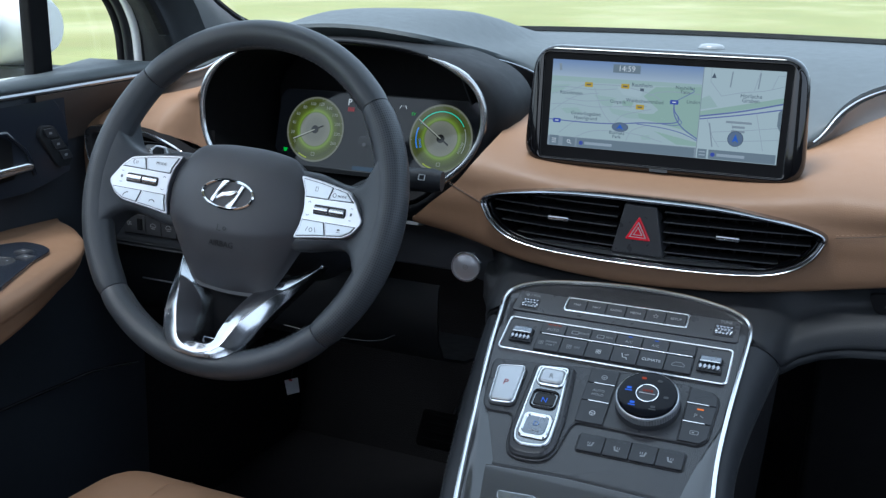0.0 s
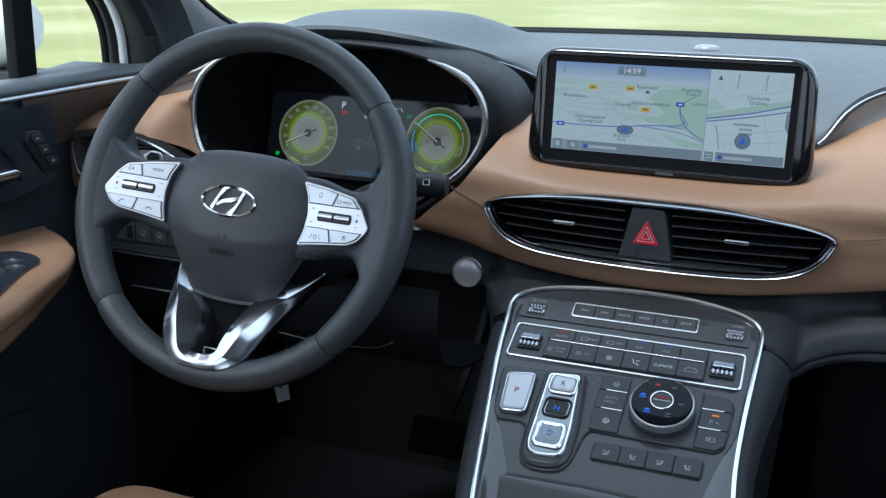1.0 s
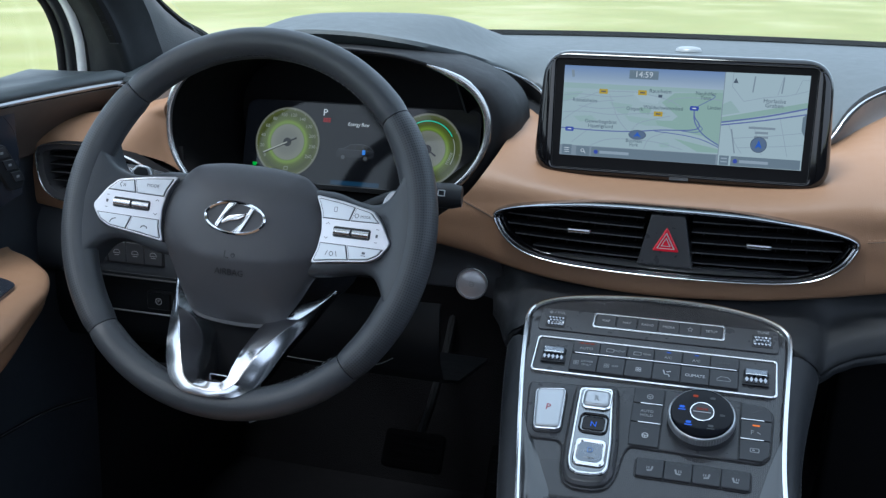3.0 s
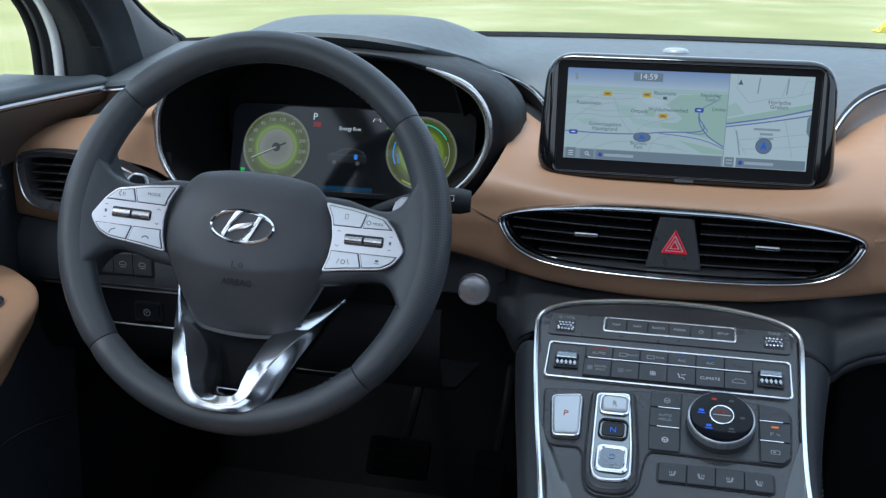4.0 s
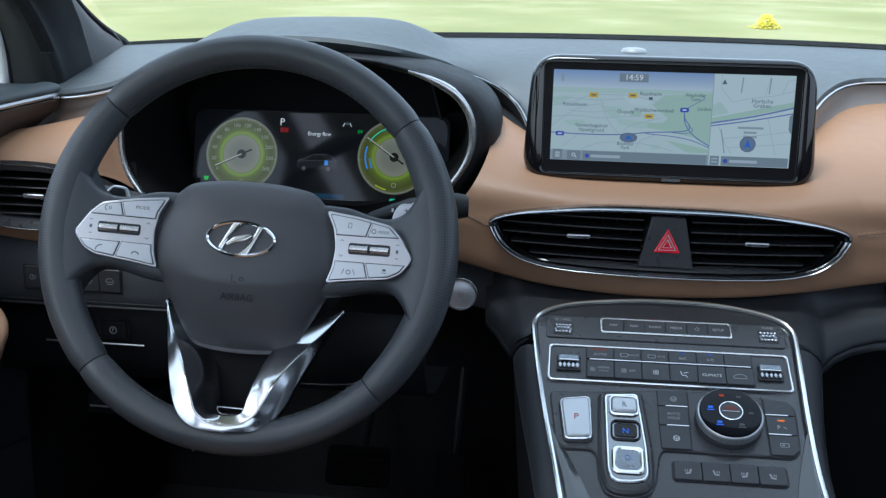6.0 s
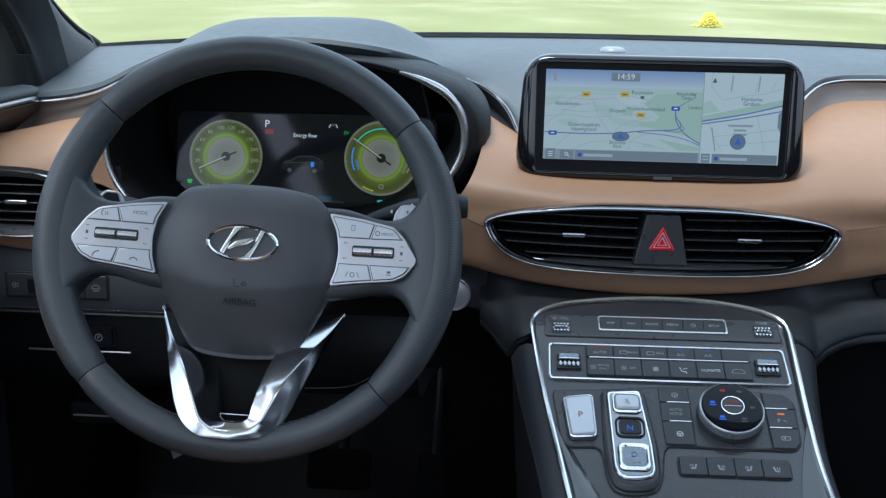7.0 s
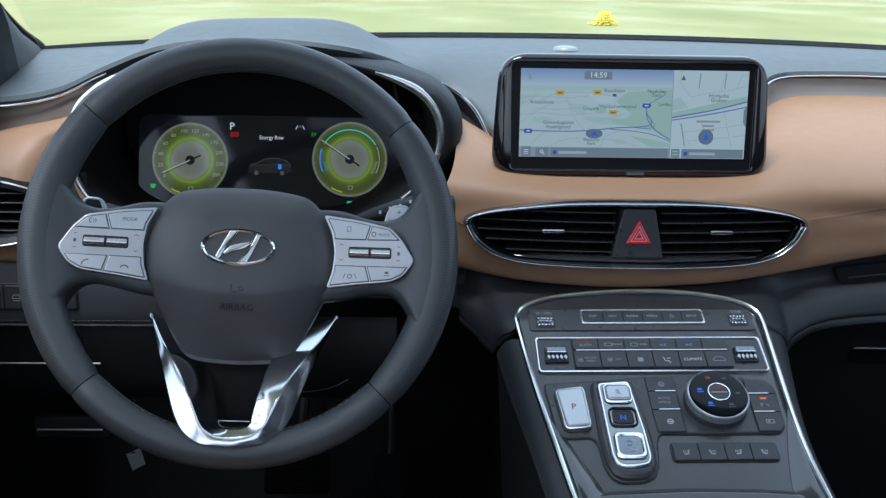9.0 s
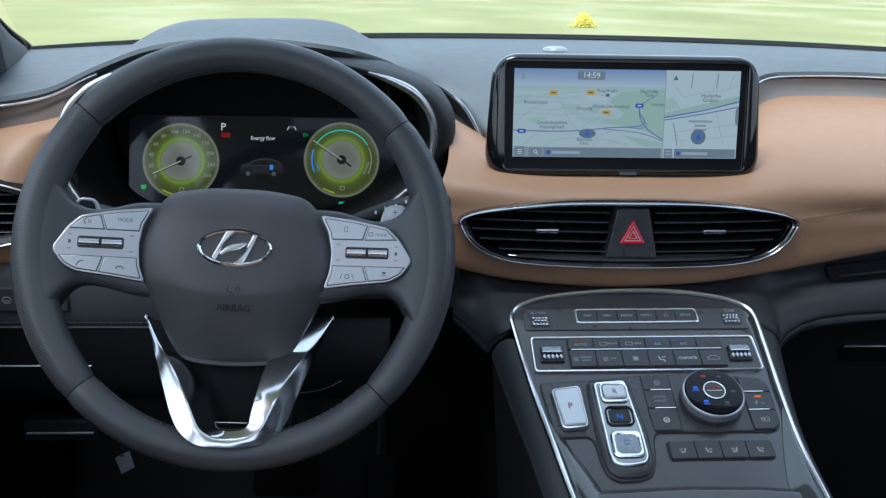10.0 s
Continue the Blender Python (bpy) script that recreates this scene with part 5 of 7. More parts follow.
for a, b, c in zip(*lines):
    da, dc = (a - b), (c - b)
    la, lc = max(da.length, 1e-6), max(dc.length, 1e-6)
    na, nc = b + da * min(0.4, 0.0012 / la), b + dc * min(0.4, 0.0012 / lc)
    arm.append([a + Vector((0, 0, -0.014)), a + Vector((0, 0, -0.001)), a - da * 0.06, a * 0.5 + b * 0.5 + Vector((0, 0, 0.0003)), na, b * 0.4 + na * 0.3 + nc * 0.3, nc, b * 0.5 + c * 0.5, c - dc * 0.05, c + Vector((0, 0, -0.0008)), c + Vector((0, 0, -0.030))])
# left arm's inner face is folded deeper, shaped only to reflect dark
other = []
for n, r in enumerate(arm[-2::-1]):
    f = min(1.0, n / 16)
    f = f * f * (3 - 2 * f)
    row = [Vector((-p.x, p.y, p.z)) for p in r]
    for k, share in ((7, 0.5), (8, 0.93), (9, 1.0), (10, 1.0)):
        row[k].z -= 0.0270 * f * share
    other.append(row)
# right arm's outer face is lowered for the same dark reflection
for n, row in enumerate(arm):
    f = min(1.0, (len(arm) - 1 - n) / 16) * min(1.0, n / 9)
    f = f * f * (3 - 2 * f)
    for k, share in ((0, 1.0), (1, 1.0), (2, 0.94), (3, 0.5)):
        row[k].z -= 0.0090 * f * share
part("yoke", skin(arm + other, thick=0.002), M["yoke_metal"], wheel, "satin metal lower yoke", sharp=30, at=pose(0, 0, 0, 0, 0, 1.2))
part("yoke_floor", slab([(-0.042, -0.060), (0.042, -0.060), (0.0185, -0.152), (-0.0185, -0.152)], -0.045, -0.034, 0.001), M["rubber"], wheel, "gloss black insert")
part("insert_edge", tube([(-0.0225, -0.118, -0.026), (-0.0178, -0.146, -0.0165), (-0.0150, -0.1495, -0.0155), (0.0150, -0.1495, -0.0155)], 0.0007, 6), M["satin"], wheel, "thin bright edge")
# shift paddles and stalks behind the wheel
for s in (1, -1):
    pad = part("paddle", slab(rounded([(s * 0.116, 0.026), (s * 0.140, 0.024), (s * 0.148, 0.040), (s * 0.140, 0.049), (s * 0.125, 0.048), (s * 0.119, 0.040)], 0.004), -0.006, 0.0, 0.002), M["gear_silver"], wheel, "silver shift paddle", at=Matrix.Translation((-0.0246, 0.0039, -0.044) if s < 0 else (0.0242, 0.0075, -0.030)) @ Matrix.Diagonal((0.86, 0.86, 1, 1)))
    part("paddle_face", slab(rounded([(s * 0.121, 0.032), (s * 0.138, 0.030), (s * 0.143, 0.040), (s * 0.138, 0.046), (s * 0.126, 0.045)], 0.002), -0.001, 0.0006, 0.0004), M["start_silver"] if s > 0 else M["dark_plastic"], pad)
    if s > 0:
        letters("letter", "+", 0.009, s * 0.1320, 0.0400, 0.0009, M["mark_dark"], pad)
column = part("column_shroud", skin([[(0.055 * k * math.cos(a), 0.050 * k * math.sin(a) - 0.01, z) for a in [2 * math.pi * j / 28 for j in range(28)]] for k, z in ((0.6, -0.070), (0.9, -0.078), (1.15, -0.12), (1.2, -0.19))], closed_u=True, caps=True), M["dark_plastic"], wheel, "dark steering column shroud")
for name, s in (("lamp_stalk", -1), ("wiper_stalk", 1)):
    st = thing(name, basis((-0.002, -0.0043, 1.056), 24), "dark plastic %s with printed symbols" % ("lamp stalk" if s < 0 else "wiper stalk"), "stalk")
    if s < 0:
        line, radii = [(-0.045, 0.004, -0.105), (-0.085, 0.024, -0.095), (-0.125, 0.040, -0.084), (-0.160, 0.047, -0.080), (-0.190, 0.050, -0.078)], [0.0075] * 6 + [0.0082] * 6 + [0.0070]
    else:
        line, radii = [(0.045, 0.004, -0.105), (0.085, 0.030, -0.092), (0.125, 0.046, -0.082), (0.152, 0.0515, -0.083), (0.188, 0.0540, -0.088)], [0.0090] * 7 + [0.0098] * 2 + [0.0128] * 3 + [0.0105]
    part("lever", tube(spline(line, 3), radii, 16), M["dark_plastic"], st)
    if s < 0:
        cx, cy, z = -0.1757, 0.0484, -0.0690
        part("symbol", frame_slab(circle(0.0018, 16, cx, cy), circle(0.0012, 16, cx, cy), -0.074, z, 0.0001), M["mark_white"], st)
        for k in range(8):
            a = 2 * math.pi * k / 8
            part("ray", line2([(cx + 0.0026 * math.cos(a), cy + 0.0026 * math.sin(a)), (cx + 0.0038 * math.cos(a), cy + 0.0038 * math.sin(a))], 0.0006, z, 0.002), M["mark_white"], st)
        for k in range(3):
            part("mark", flat(rrect(0.0022, 0.0007, 0.0002, cx + 0.0085, cy + 0.0018 - 0.0018 * k), z), M["mark_white"], st)
    else:
        part("collar_ring", tube([(0.1590, 0.0520, -0.0840), (0.1640, 0.0524, -0.0847)], 0.0120, 16), M["rubber"], st)
        part("symbol", line2([(0.168, 0.0500), (0.168, 0.0555), (0.1745, 0.0555), (0.1745, 0.0500), (0.168, 0.0500)], 0.0006, -0.0706, 0.002), M["mark_white"], st)
        for k, (cx, cy) in enumerate(((0.118, 0.0440), (0.127, 0.0480), (0.137, 0.0505), (0.1465, 0.0545), (0.1475, 0.0485))):
            part("mark", flat(rrect(0.0020, 0.0032, 0.0003, cx, cy), -0.0715), M["mark_white"], st)
start = thing("start_button", basis((0.1698, 0.2080, 0.9455), 4, 6), "round brushed start button in a bright ring", "button")
part("ring", lathe([(0.0187, -0.015), (0.0187, 0.0026), (0.0183, 0.0036), (0.0177, 0.0038), (0.0172, 0.0030), (0.0171, -0.004)], 48), M["chrome"], start)
part("gap", lathe([(0.0172, -0.006), (0.0172, 0.0005), (0.0160, 0.0006)], 40), M["key_edge"], start)
start_cap = part("cap", lathe([(0.0166, -0.005), (0.0166, 0.0024), (0.0160, 0.0034), (0.0150, 0.0032), (0.0120, 0.0040), (0.0080, 0.0046), (0.0040, 0.0049), (0.0004, 0.0050)], 48), M["start_silver"], start, "brushed silver cap")
part("mark", frame_slab(circle(0.0030, 20), circle(0.0024, 20), 0.0040, 0.0053, 0.0001), M["mark_grey"], start_cap)
part("mark", flat(rrect(0.0030, 0.0007, 0.0002), 0.0053), M["mark_grey"], start_cap)

# ---------------------------------------------------------------- instrument cluster


def ring_y(x, z):
    """The opening leans: its top stands nearer the driver's eye line than its foot."""
    return 0.2300 + 0.004 * ((x - CX) / 0.2) ** 2


def ring_loop(k, dy, lift=0.0):
    out = []
    k0_ = k
    for x, z in ring:
        k = k0_
        f = min(1.0, max(0.0, (z - 1.09) / 0.08))
        if k > 1.004:
            k = 1.004 + (k0_ - 1.004) * cowl_share(x, z)
        kz = 1 + (k - 1) * (1.8 - 1.45 * f * f * (3 - 2 * f)) if k > 1 else k + (k - 1) * 0.5
        out.append((CX + (x - CX) * k, ring_y(x, z) + dy, 1.112 + (z - 1.112) * kz + lift))
    return out


cluster = thing("instrument_cluster", pose(0, 0, 0), "deep digital instrument cluster with two green dials", "instrument cluster")
part("outer_cowl", skin([ring_loop(1.005, -0.001), ring_loop(1.03, -0.002), ring_loop(1.07, 0.006), ring_loop(1.105, 0.022), ring_loop(1.125, 0.050), ring_loop(1.12, 0.10)], closed_u=True, thick=0.003), M["cowl_black"], cluster, "dark soft cowl", sharp=70)
part("funnel", skin([ring_loop(0.985, 0.001), ring_loop(0.965, 0.02), ring_loop(0.94, 0.06), ring_loop(0.92, 0.105), ring_loop(0.91, 0.16)], closed_u=True, thick=0.002), M["rubber"], cluster, "matt black funnel", sharp=70)
vis = ring_loop(0.995, -0.0015)
k0 = min(range(len(ring)), key=lambda i: abs(ring[i][0] - 0.087) + abs(ring[i][1] - 1.189))
part("bright_rim", tube(vis[k0:k0 + 32], [0.0046 * min(1.0, 0.2 + i / 9) for i in range(32)], 8, squash=0.8, up=(0, 1, 0)), M["satin"], cluster, "satin metal rim")
part("bright_rim", tube(vis[-3:] + vis[0:35], [0.0046 * min(1.0, 0.15 + (37 - i) / 12) for i in range(38)], 8, squash=0.8, up=(0, 1, 0)), M["chrome"], cluster, "satin metal rim")
part("black_rim", tube(vis[30:k0 + 3], 0.0024, 8, squash=0.8, up=(0, 1, 0)), M["piano_black"], cluster)
part("back_plate", slab([(CX + (x - CX) * 0.95, 1.112 + (z - 1.112) * 0.95) for x, z in ring], 0, 0.004), M["rubber"], cluster, at=Matrix.Translation((0, 0.392, 0)) @ pose(0, 0, 0, 90, 0, 0))
# display
face = part("display", slab(rrect(0.318, 0.112, 0.012, 0.001, -0.002), -0.006, 0.0, 0.0), M["display_black"], cluster, "dark digital display",
            at=basis((CX, 0.346, 1.066), 16))
M["veil"] = glow("veil", (0.006, 0.0075, 0.011), 0.08)
part("lit_field", flat(rrect(0.314, 0.104, 0.014, 0.0, 0.0), 0.0005), M["veil"], face)
M["dial_green"] = glow_ramp("dial_green", [(0.0, (0.24, 0.25, 0.20)), (0.30, (0.27, 0.28, 0.22)), (0.50, (0.34, 0.35, 0.26)), (0.525, (0.22, 0.32, 0.06)), (0.57, (0.30, 0.46, 0.05)), (0.66, (0.15, 0.20, 0.03)),
                                           (0.82, (0.095, 0.115, 0.028)), (0.93, (0.14, 0.165, 0.040)), (0.955, (0.30, 0.31, 0.24)), (0.985, (0.24, 0.25, 0.18)), (1.0, (0.05, 0.05, 0.03))], 0.135)
M["lit_white"] = glow("lit_white", (0.62, 0.66, 0.66), 0.26)
M["lit_bone"] = glow("lit_bone", (0.50, 0.52, 0.42), 0.15)
M["lit_dim"] = glow("lit_dim", (0.30, 0.33, 0.25), 0.19)
M["lit_red"] = glow("lit_red", (0.55, 0.015, 0.02), 0.12)
M["lit_green"] = glow("lit_green", (0.02, 0.55, 0.05), 0.20)
M["lit_teal"] = glow("lit_teal", (0.05, 0.60, 0.36), 0.22)
M["lit_blue"] = glow("lit_blue", (0.06, 0.26, 0.75), 0.22)
M["lit_lime"] = glow("lit_lime", (0.45, 0.55, 0.02), 0.17)
M["lit_dark"] = glow("lit_dark", (0.012, 0.012, 0.01), 0.16)
M["lit_grey"] = glow("lit_grey", (0.10, 0.11, 0.12), 0.16)
for gi, (gx, gy) in enumerate(((-0.0965, -0.0008), (0.0936, 0.0024))):
    r = 0.0453
    d = part("dial", flat(circle(r, 64, gx, gy), 0.0009), M["dial_green"], face, "green lit dial")
    uv_from_xy(d, gx, gy, r, r)
    part("dial_hub", flat(circle(0.0056, 24, gx, gy), 0.0016), M["lit_dark"], face)
    if gi == 0:
        a = radians(205)
        n0, n1, back = (gx + 0.036 * math.cos(a), gy + 0.036 * math.sin(a)), (gx, gy), (gx - 0.014 * math.cos(a), gy - 0.014 * math.sin(a))
        part("needle", line2([n0, n1], 0.0016, 0.0019), M["lit_bone"], face)
        part("needle_shade", line2([(n0[0] + 0.0004, n0[1] - 0.0011), (n1[0] + 0.0004, n1[1] - 0.0011)], 0.0010, 0.0018), M["lit_dark"], face)
        part("needle_tail", line2([n1, back], 0.0020, 0.0019), M["lit_dark"], face)
        for k, t in enumerate(("0", "20", "40", "60", "80", "100", "120", "140", "170", "200", "230", "260")):
            a = radians(212 - 21.9 * k)
            letters("numeral", t, 0.0062, gx + 0.0355 * math.cos(a), gy + 0.0355 * math.sin(a), 0.0013, M["lit_dim"], face)
            part("tick", line2([(gx + 0.0415 * math.cos(a), gy + 0.0415 * math.sin(a)), (gx + 0.0432 * math.cos(a), gy + 0.0432 * math.sin(a))], 0.0006, 0.0013), M["lit_dim"], face)
    else:
        a = radians(146)
        part("needle", line2([(gx + 0.041 * math.cos(a), gy + 0.041 * math.sin(a)), (gx, gy)], 0.0015, 0.0019), M["lit_bone"], face)
        part("needle_shade", line2([(gx + 0.041 * math.cos(a) - 0.0006, gy + 0.041 * math.sin(a) - 0.0010), (gx - 0.0006, gy - 0.0010)], 0.0010, 0.0018), M["lit_dark"], face)
        part("needle_tail", line2([(gx, gy), (gx - 0.014 * math.cos(a), gy - 0.014 * math.sin(a))], 0.0020, 0.0019), M["lit_dark"], face)
        for a0, a1, mat, w in ((30, 150, "lit_teal", 0.0014), (160, 205, "lit_blue", 0.0017), (-28, 25, "lit_dim", 0.0012)):
            pts = [(gx + 0.0355 * math.cos(radians(a0 + (a1 - a0) * i / 24)), gy + 0.0355 * math.sin(radians(a0 + (a1 - a0) * i / 24))) for i in range(25)]
            part("scale_arc", line2(pts, w, 0.0013), M[mat], face)
        letters("word", "CHARGE", 0.0042, gx + 0.0300 * math.cos(radians(196)), gy + 0.0300 * math.sin(radians(196)), 0.0013, M["lit_blue"], face, turn=-74, stretch=0.75)
        letters("word", "POWER", 0.0052, gx + 0.0315 * math.cos(radians(-18)), gy + 0.0315 * math.sin(radians(-18)), 0.0013, M["lit_dim"], face, turn=70, stretch=0.9)
        for k in range(8):
            a = radians(225 - 38.5 * k)
            part("tick", line2([(gx + 0.0415 * math.cos(a), gy + 0.0415 * math.sin(a)), (gx + 0.0432 * math.cos(a), gy + 0.0432 * math.sin(a))], 0.0006, 0.0013), M["lit_dim"], face)
    pts = [(gx + 0.0405 * math.cos(radians(238 + 20 * i / 8)), gy + 0.0405 * math.sin(radians(238 + 20 * i / 8))) for i in range(9)]
    part("fuel_arc", line2(pts, 0.0016, 0.0013), M["lit_lime"], face)
    part("fuel_mark", frame_slab(rrect(0.0055, 0.005, 0.0008, gx + 0.001, gy - 0.034), rrect(0.0042, 0.0037, 0.0006, gx + 0.001, gy - 0.034), 0.0008, 0.0013, 0.0001), M["lit_dim"], face)
letters("letter", "P", 0.0125, -0.0470, 0.0400, 0.0013, M["lit_white"], face)
brake = part("brake_lamp", flat(rrect(0.0105, 0.0010, 0.0004, -0.0440, 0.0330), 0.0011), M["lit_red"], face)
for q in range(4):
    part("bar", flat(rrect(0.0019, 0.0030, 0.0003, -0.0480 + 0.0026 * q, 0.0306), 0.0011), M["lit_red"], brake)
part("bar", flat(rrect(0.0105, 0.0008, 0.0003, -0.0440, 0.0285), 0.0011), M["lit_red"], brake)
letters("words", "Energy flow", 0.0066, 0.000, 0.0272, 0.0013, M["lit_white"], face, stretch=0.92)
lane = part("lane_lamp", flat(rounded([(0.0312, 0.0395), (0.0368, 0.0395), (0.0355, 0.0425), (0.0325, 0.0425)], 0.0008), 0.0011), M["lit_grey"], face)
for q in (-1, 1):
    part("lane_line", line2([(0.0340 + q * 0.0052, 0.0375), (0.0340 + q * 0.0030, 0.0420)], 0.0009, 0.0011), M["lit_white"], lane)
letters("letters", "EV", 0.0056, 0.0505, 0.0315, 0.0013, M["lit_green"], face)
part("ready_lamp", flat(rounded([(-0.1435, -0.0296), (-0.1365, -0.0296), (-0.1380, -0.0345), (-0.1420, -0.0345)], 0.0008), 0.0011), M["lit_green"], face)
part("charge_lamp", flat(rrect(0.0070, 0.0040, 0.0008, 0.0941, -0.0500), 0.0011), M["lit_teal"], face)
letters("words", "155 km", 0.0056, 0.1290, -0.0500, 0.0013, M["lit_white"], face)
CAR = [(-0.0270, -0.0150), (-0.0272, -0.0085), (-0.0245, -0.0050), (-0.0165, -0.0035), (-0.0095, 0.0010), (-0.0010, 0.0026), (0.0100, 0.0022), (0.0180, -0.0005), (0.0228, -0.0050), (0.0246, -0.0095), (0.0240, -0.0150)]
M["lit_navy"] = glow("lit_navy", (0.012, 0.065, 0.13), 0.12)
M["lit_deep"] = glow("lit_deep", (0.030, 0.034, 0.040), 0.10)
body = part("car_picture", flat(CAR[::-1], 0.0009), M["lit_deep"], face)
part("outline", line2(CAR[2:9], 0.0006, 0.0012), M["lit_grey"], body)
part("outline", line2([(-0.0262, -0.0065), (-0.0150, -0.0056), (0.0100, -0.0052), (0.0235, -0.0062)], 0.0004, 0.0012), M["lit_grey"], body)
for a, b in ((-0.0140, -0.0035), (-0.0015, 0.0070), (0.0090, 0.0165)):
    part("side_window", flat([(a, -0.0045), (b, -0.0045), (b - 0.0008, 0.0008), (a + (0.0062 if a < -0.01 else 0.0008), 0.0008)], 0.0012), M["lit_dark"], body)
for q in (-0.0175, 0.0130):
    part("car_wheel", flat(circle(0.0046, 20, q, -0.0148), 0.0013), M["lit_dark"], body)
    part("wheel_rim", flat(circle(0.0027, 16, q, -0.0150), 0.0016), M["lit_grey"], body)
part("car_battery", flat(rrect(0.0042, 0.0062, 0.001, 0.0102, -0.0075), 0.0014), M["lit_blue"], body)
part("lit_bar", flat(rrect(0.0660, 0.0058, 0.0008, 0.0016, -0.0480), 0.0010), M["lit_navy"], face, "dim blue bar")
part("base_line", line2([(-0.05, -0.052), (0.05, -0.052)], 0.0006, 0.0012), M["lit_grey"], face)
# the lit faces lie behind one sheet of smooth glass
for name in [k for k in M if k.startswith("lit_")] + ["veil", "dial_green"]:
    p = M[name].node_tree.nodes["Principled BSDF"]
    p.inputs["Roughness"].default_value, p.inputs["Specular IOR Level"].default_value = 0.06, 0.30

# ---------------------------------------------------------------- touchscreen
tab = thing("touchscreen", basis((XC, 0.2155, 1.1465), 4.8), "wide touchscreen in a gloss black frame on the dashboard", "screen")
outer = rounded([(-0.1435, 0.0605), (-0.1520, -0.0702), (0.1508, -0.0702), (0.1432, 0.0605)], 0.030, 7)
inner = rounded([(-0.1312, 0.0512), (-0.1296, -0.0618), (0.1292, -0.0618), (0.1288, 0.0512)], 0.005, 7)
o2 = outer if area2(outer) > 0 else outer[::-1]
rows = [[(x, y, -0.024) for x, y in shift(o2, 0.006)], [(x, y, -0.015) for x, y in o2]]
for k, z in ((0.0, -0.0110), (0.06, -0.0072), (0.16, -0.0042), (0.32, -0.0020), (0.55, -0.0006), (0.82, 0.0), (0.95, -0.0003), (1.0, -0.0038)):
    rows.append([(a + (c - a) * k, b + (d - b) * k, z) for (a, b), (c, d) in zip(o2, inner)])
part("frame", skin(rows, closed_u=True), M["frame_gloss"], tab, "gloss black frame", sharp=50)
part("back_shell", slab(shift(o2, 0.006), -0.030, -0.021, 0.0), M["dark_plastic"], tab)
part("stand", slab(rrect(0.16, 0.05, 0.01, 0, -0.045), -0.085, -0.029), M["dark_plastic"], tab)
part("glass_panel", slab(inner, -0.012, -0.0036), M["display_black"], tab, "dark glass panel")
part("bright_line", frame_slab(shift(inner, -0.0006), inner, -0.005, -0.0030, 0.0002), M["mark_dark"], tab, "fine grey line")
part("maker_mark", flat(rrect(0.0190, 0.0032, 0.0004, 0.0040, -0.0655), 0.0004), M["mark_dark"], tab, "small grey printed bar")
lit = 0.195
DW, DH = 0.2436, 0.0935
M["map_land"] = glow("map_land", (0.480, 0.600, 0.600), lit)
M["map_land2"] = glow("map_land2", (0.520, 0.635, 0.645), lit)
M["map_green"] = glow("map_green", (0.375, 0.540, 0.455), lit)
M["map_pale"] = glow("map_pale", (0.425, 0.570, 0.530), lit)
M["map_road"] = glow("map_road", (0.15, 0.19, 0.43), lit)
M["map_lane"] = glow("map_lane", (0.40, 0.475, 0.525), lit)
M["map_bar"] = glow("map_bar", (0.20, 0.26, 0.30), lit)
M["map_bar2"] = glow("map_bar2", (0.30, 0.36, 0.40), lit)
M["map_ink"] = glow("map_ink", (0.09, 0.12, 0.16), lit)
M["map_pin"] = glow("map_pin", (0.14, 0.20, 0.30), lit)
M["map_arrow"] = glow("map_arrow", (0.03, 0.14, 0.62), lit)
M["map_yellow"] = glow("map_yellow", (0.62, 0.42, 0.03), lit)
M["map_blue"] = glow("map_blue", (0.05, 0.09, 0.45), lit)
M["map_white"] = glow("map_white", (0.80, 0.84, 0.86), lit)
M["map_sky"] = glow_ramp("map_sky", [(0.0, (0.50, 0.60, 0.68)), (0.4, (0.38, 0.48, 0.60)), (1.0, (0.23, 0.34, 0.56))], lit, radial=False)
Z0 = -0.0033


def mp(fx, fy):
    return ((fx - 0.5) * DW, 0.0448 - fy * DH)


def area(name, pts, mat, lay):
    return part(name, flat([mp(*p) for p in pts], Z0 + 0.0001 * lay), M[mat], disp)


def road(pts, w, mat, lay, smooth=True):
    q = [mp(*p) for p in pts]
    if smooth:
        q = [(v.x, v.y) for v in spline([(a, b, 0) for a, b in q], 5)]
    return part("map_line", line2(q, w, Z0 + 0.0001 * lay, 0.00005), M[mat], disp)


def word(t, fx, fy, size, mat="map_ink", turn=0, align="CENTER"):
    x, y = mp(fx, fy)
    return letters("map_word", t, size, x, y, Z0 + 0.0012, M[mat], disp, turn=turn, align=align, deep=0.00005)


disp = part("display", slab([mp(0, 0), mp(1, 0), mp(1, 1), mp(0, 1)], -0.010, Z0), M["map_land"], tab, "lit navigation map")
s_ = area("sky", [(0, 0), (0.668, 0), (0.668, 0.19), (0, 0.19)], "map_sky", 2)
uv_from_xy(s_, 0, mp(0, 0.19)[1], 1, 0.19 * DH)
area("far_land", [(0, 0.19), (0.668, 0.19), (0.668, 0.23), (0, 0.25)], "map_pale", 1)
area("wood", [(0.47, 0.25), (0.668, 0.22), (0.668, 0.80), (0.60, 0.70), (0.52, 0.66), (0.44, 0.62), (0.49, 0.50), (0.46, 0.44), (0.42, 0.36)], "map_green", 2)
area("wood", [(0.20, 0.38), (0.30, 0.40), (0.28, 0.52), (0.24, 0.49)], "map_pale", 2)
area("wood", [(0.27, 0.52), (0.42, 0.55), (0.47, 0.61), (0.36, 0.62), (0.29, 0.58)], "map_pale", 2)
area("wood", [(0.48, 0.74), (0.668, 0.83), (0.668, 0.87), (0.58, 0.87)], "map_green", 2)
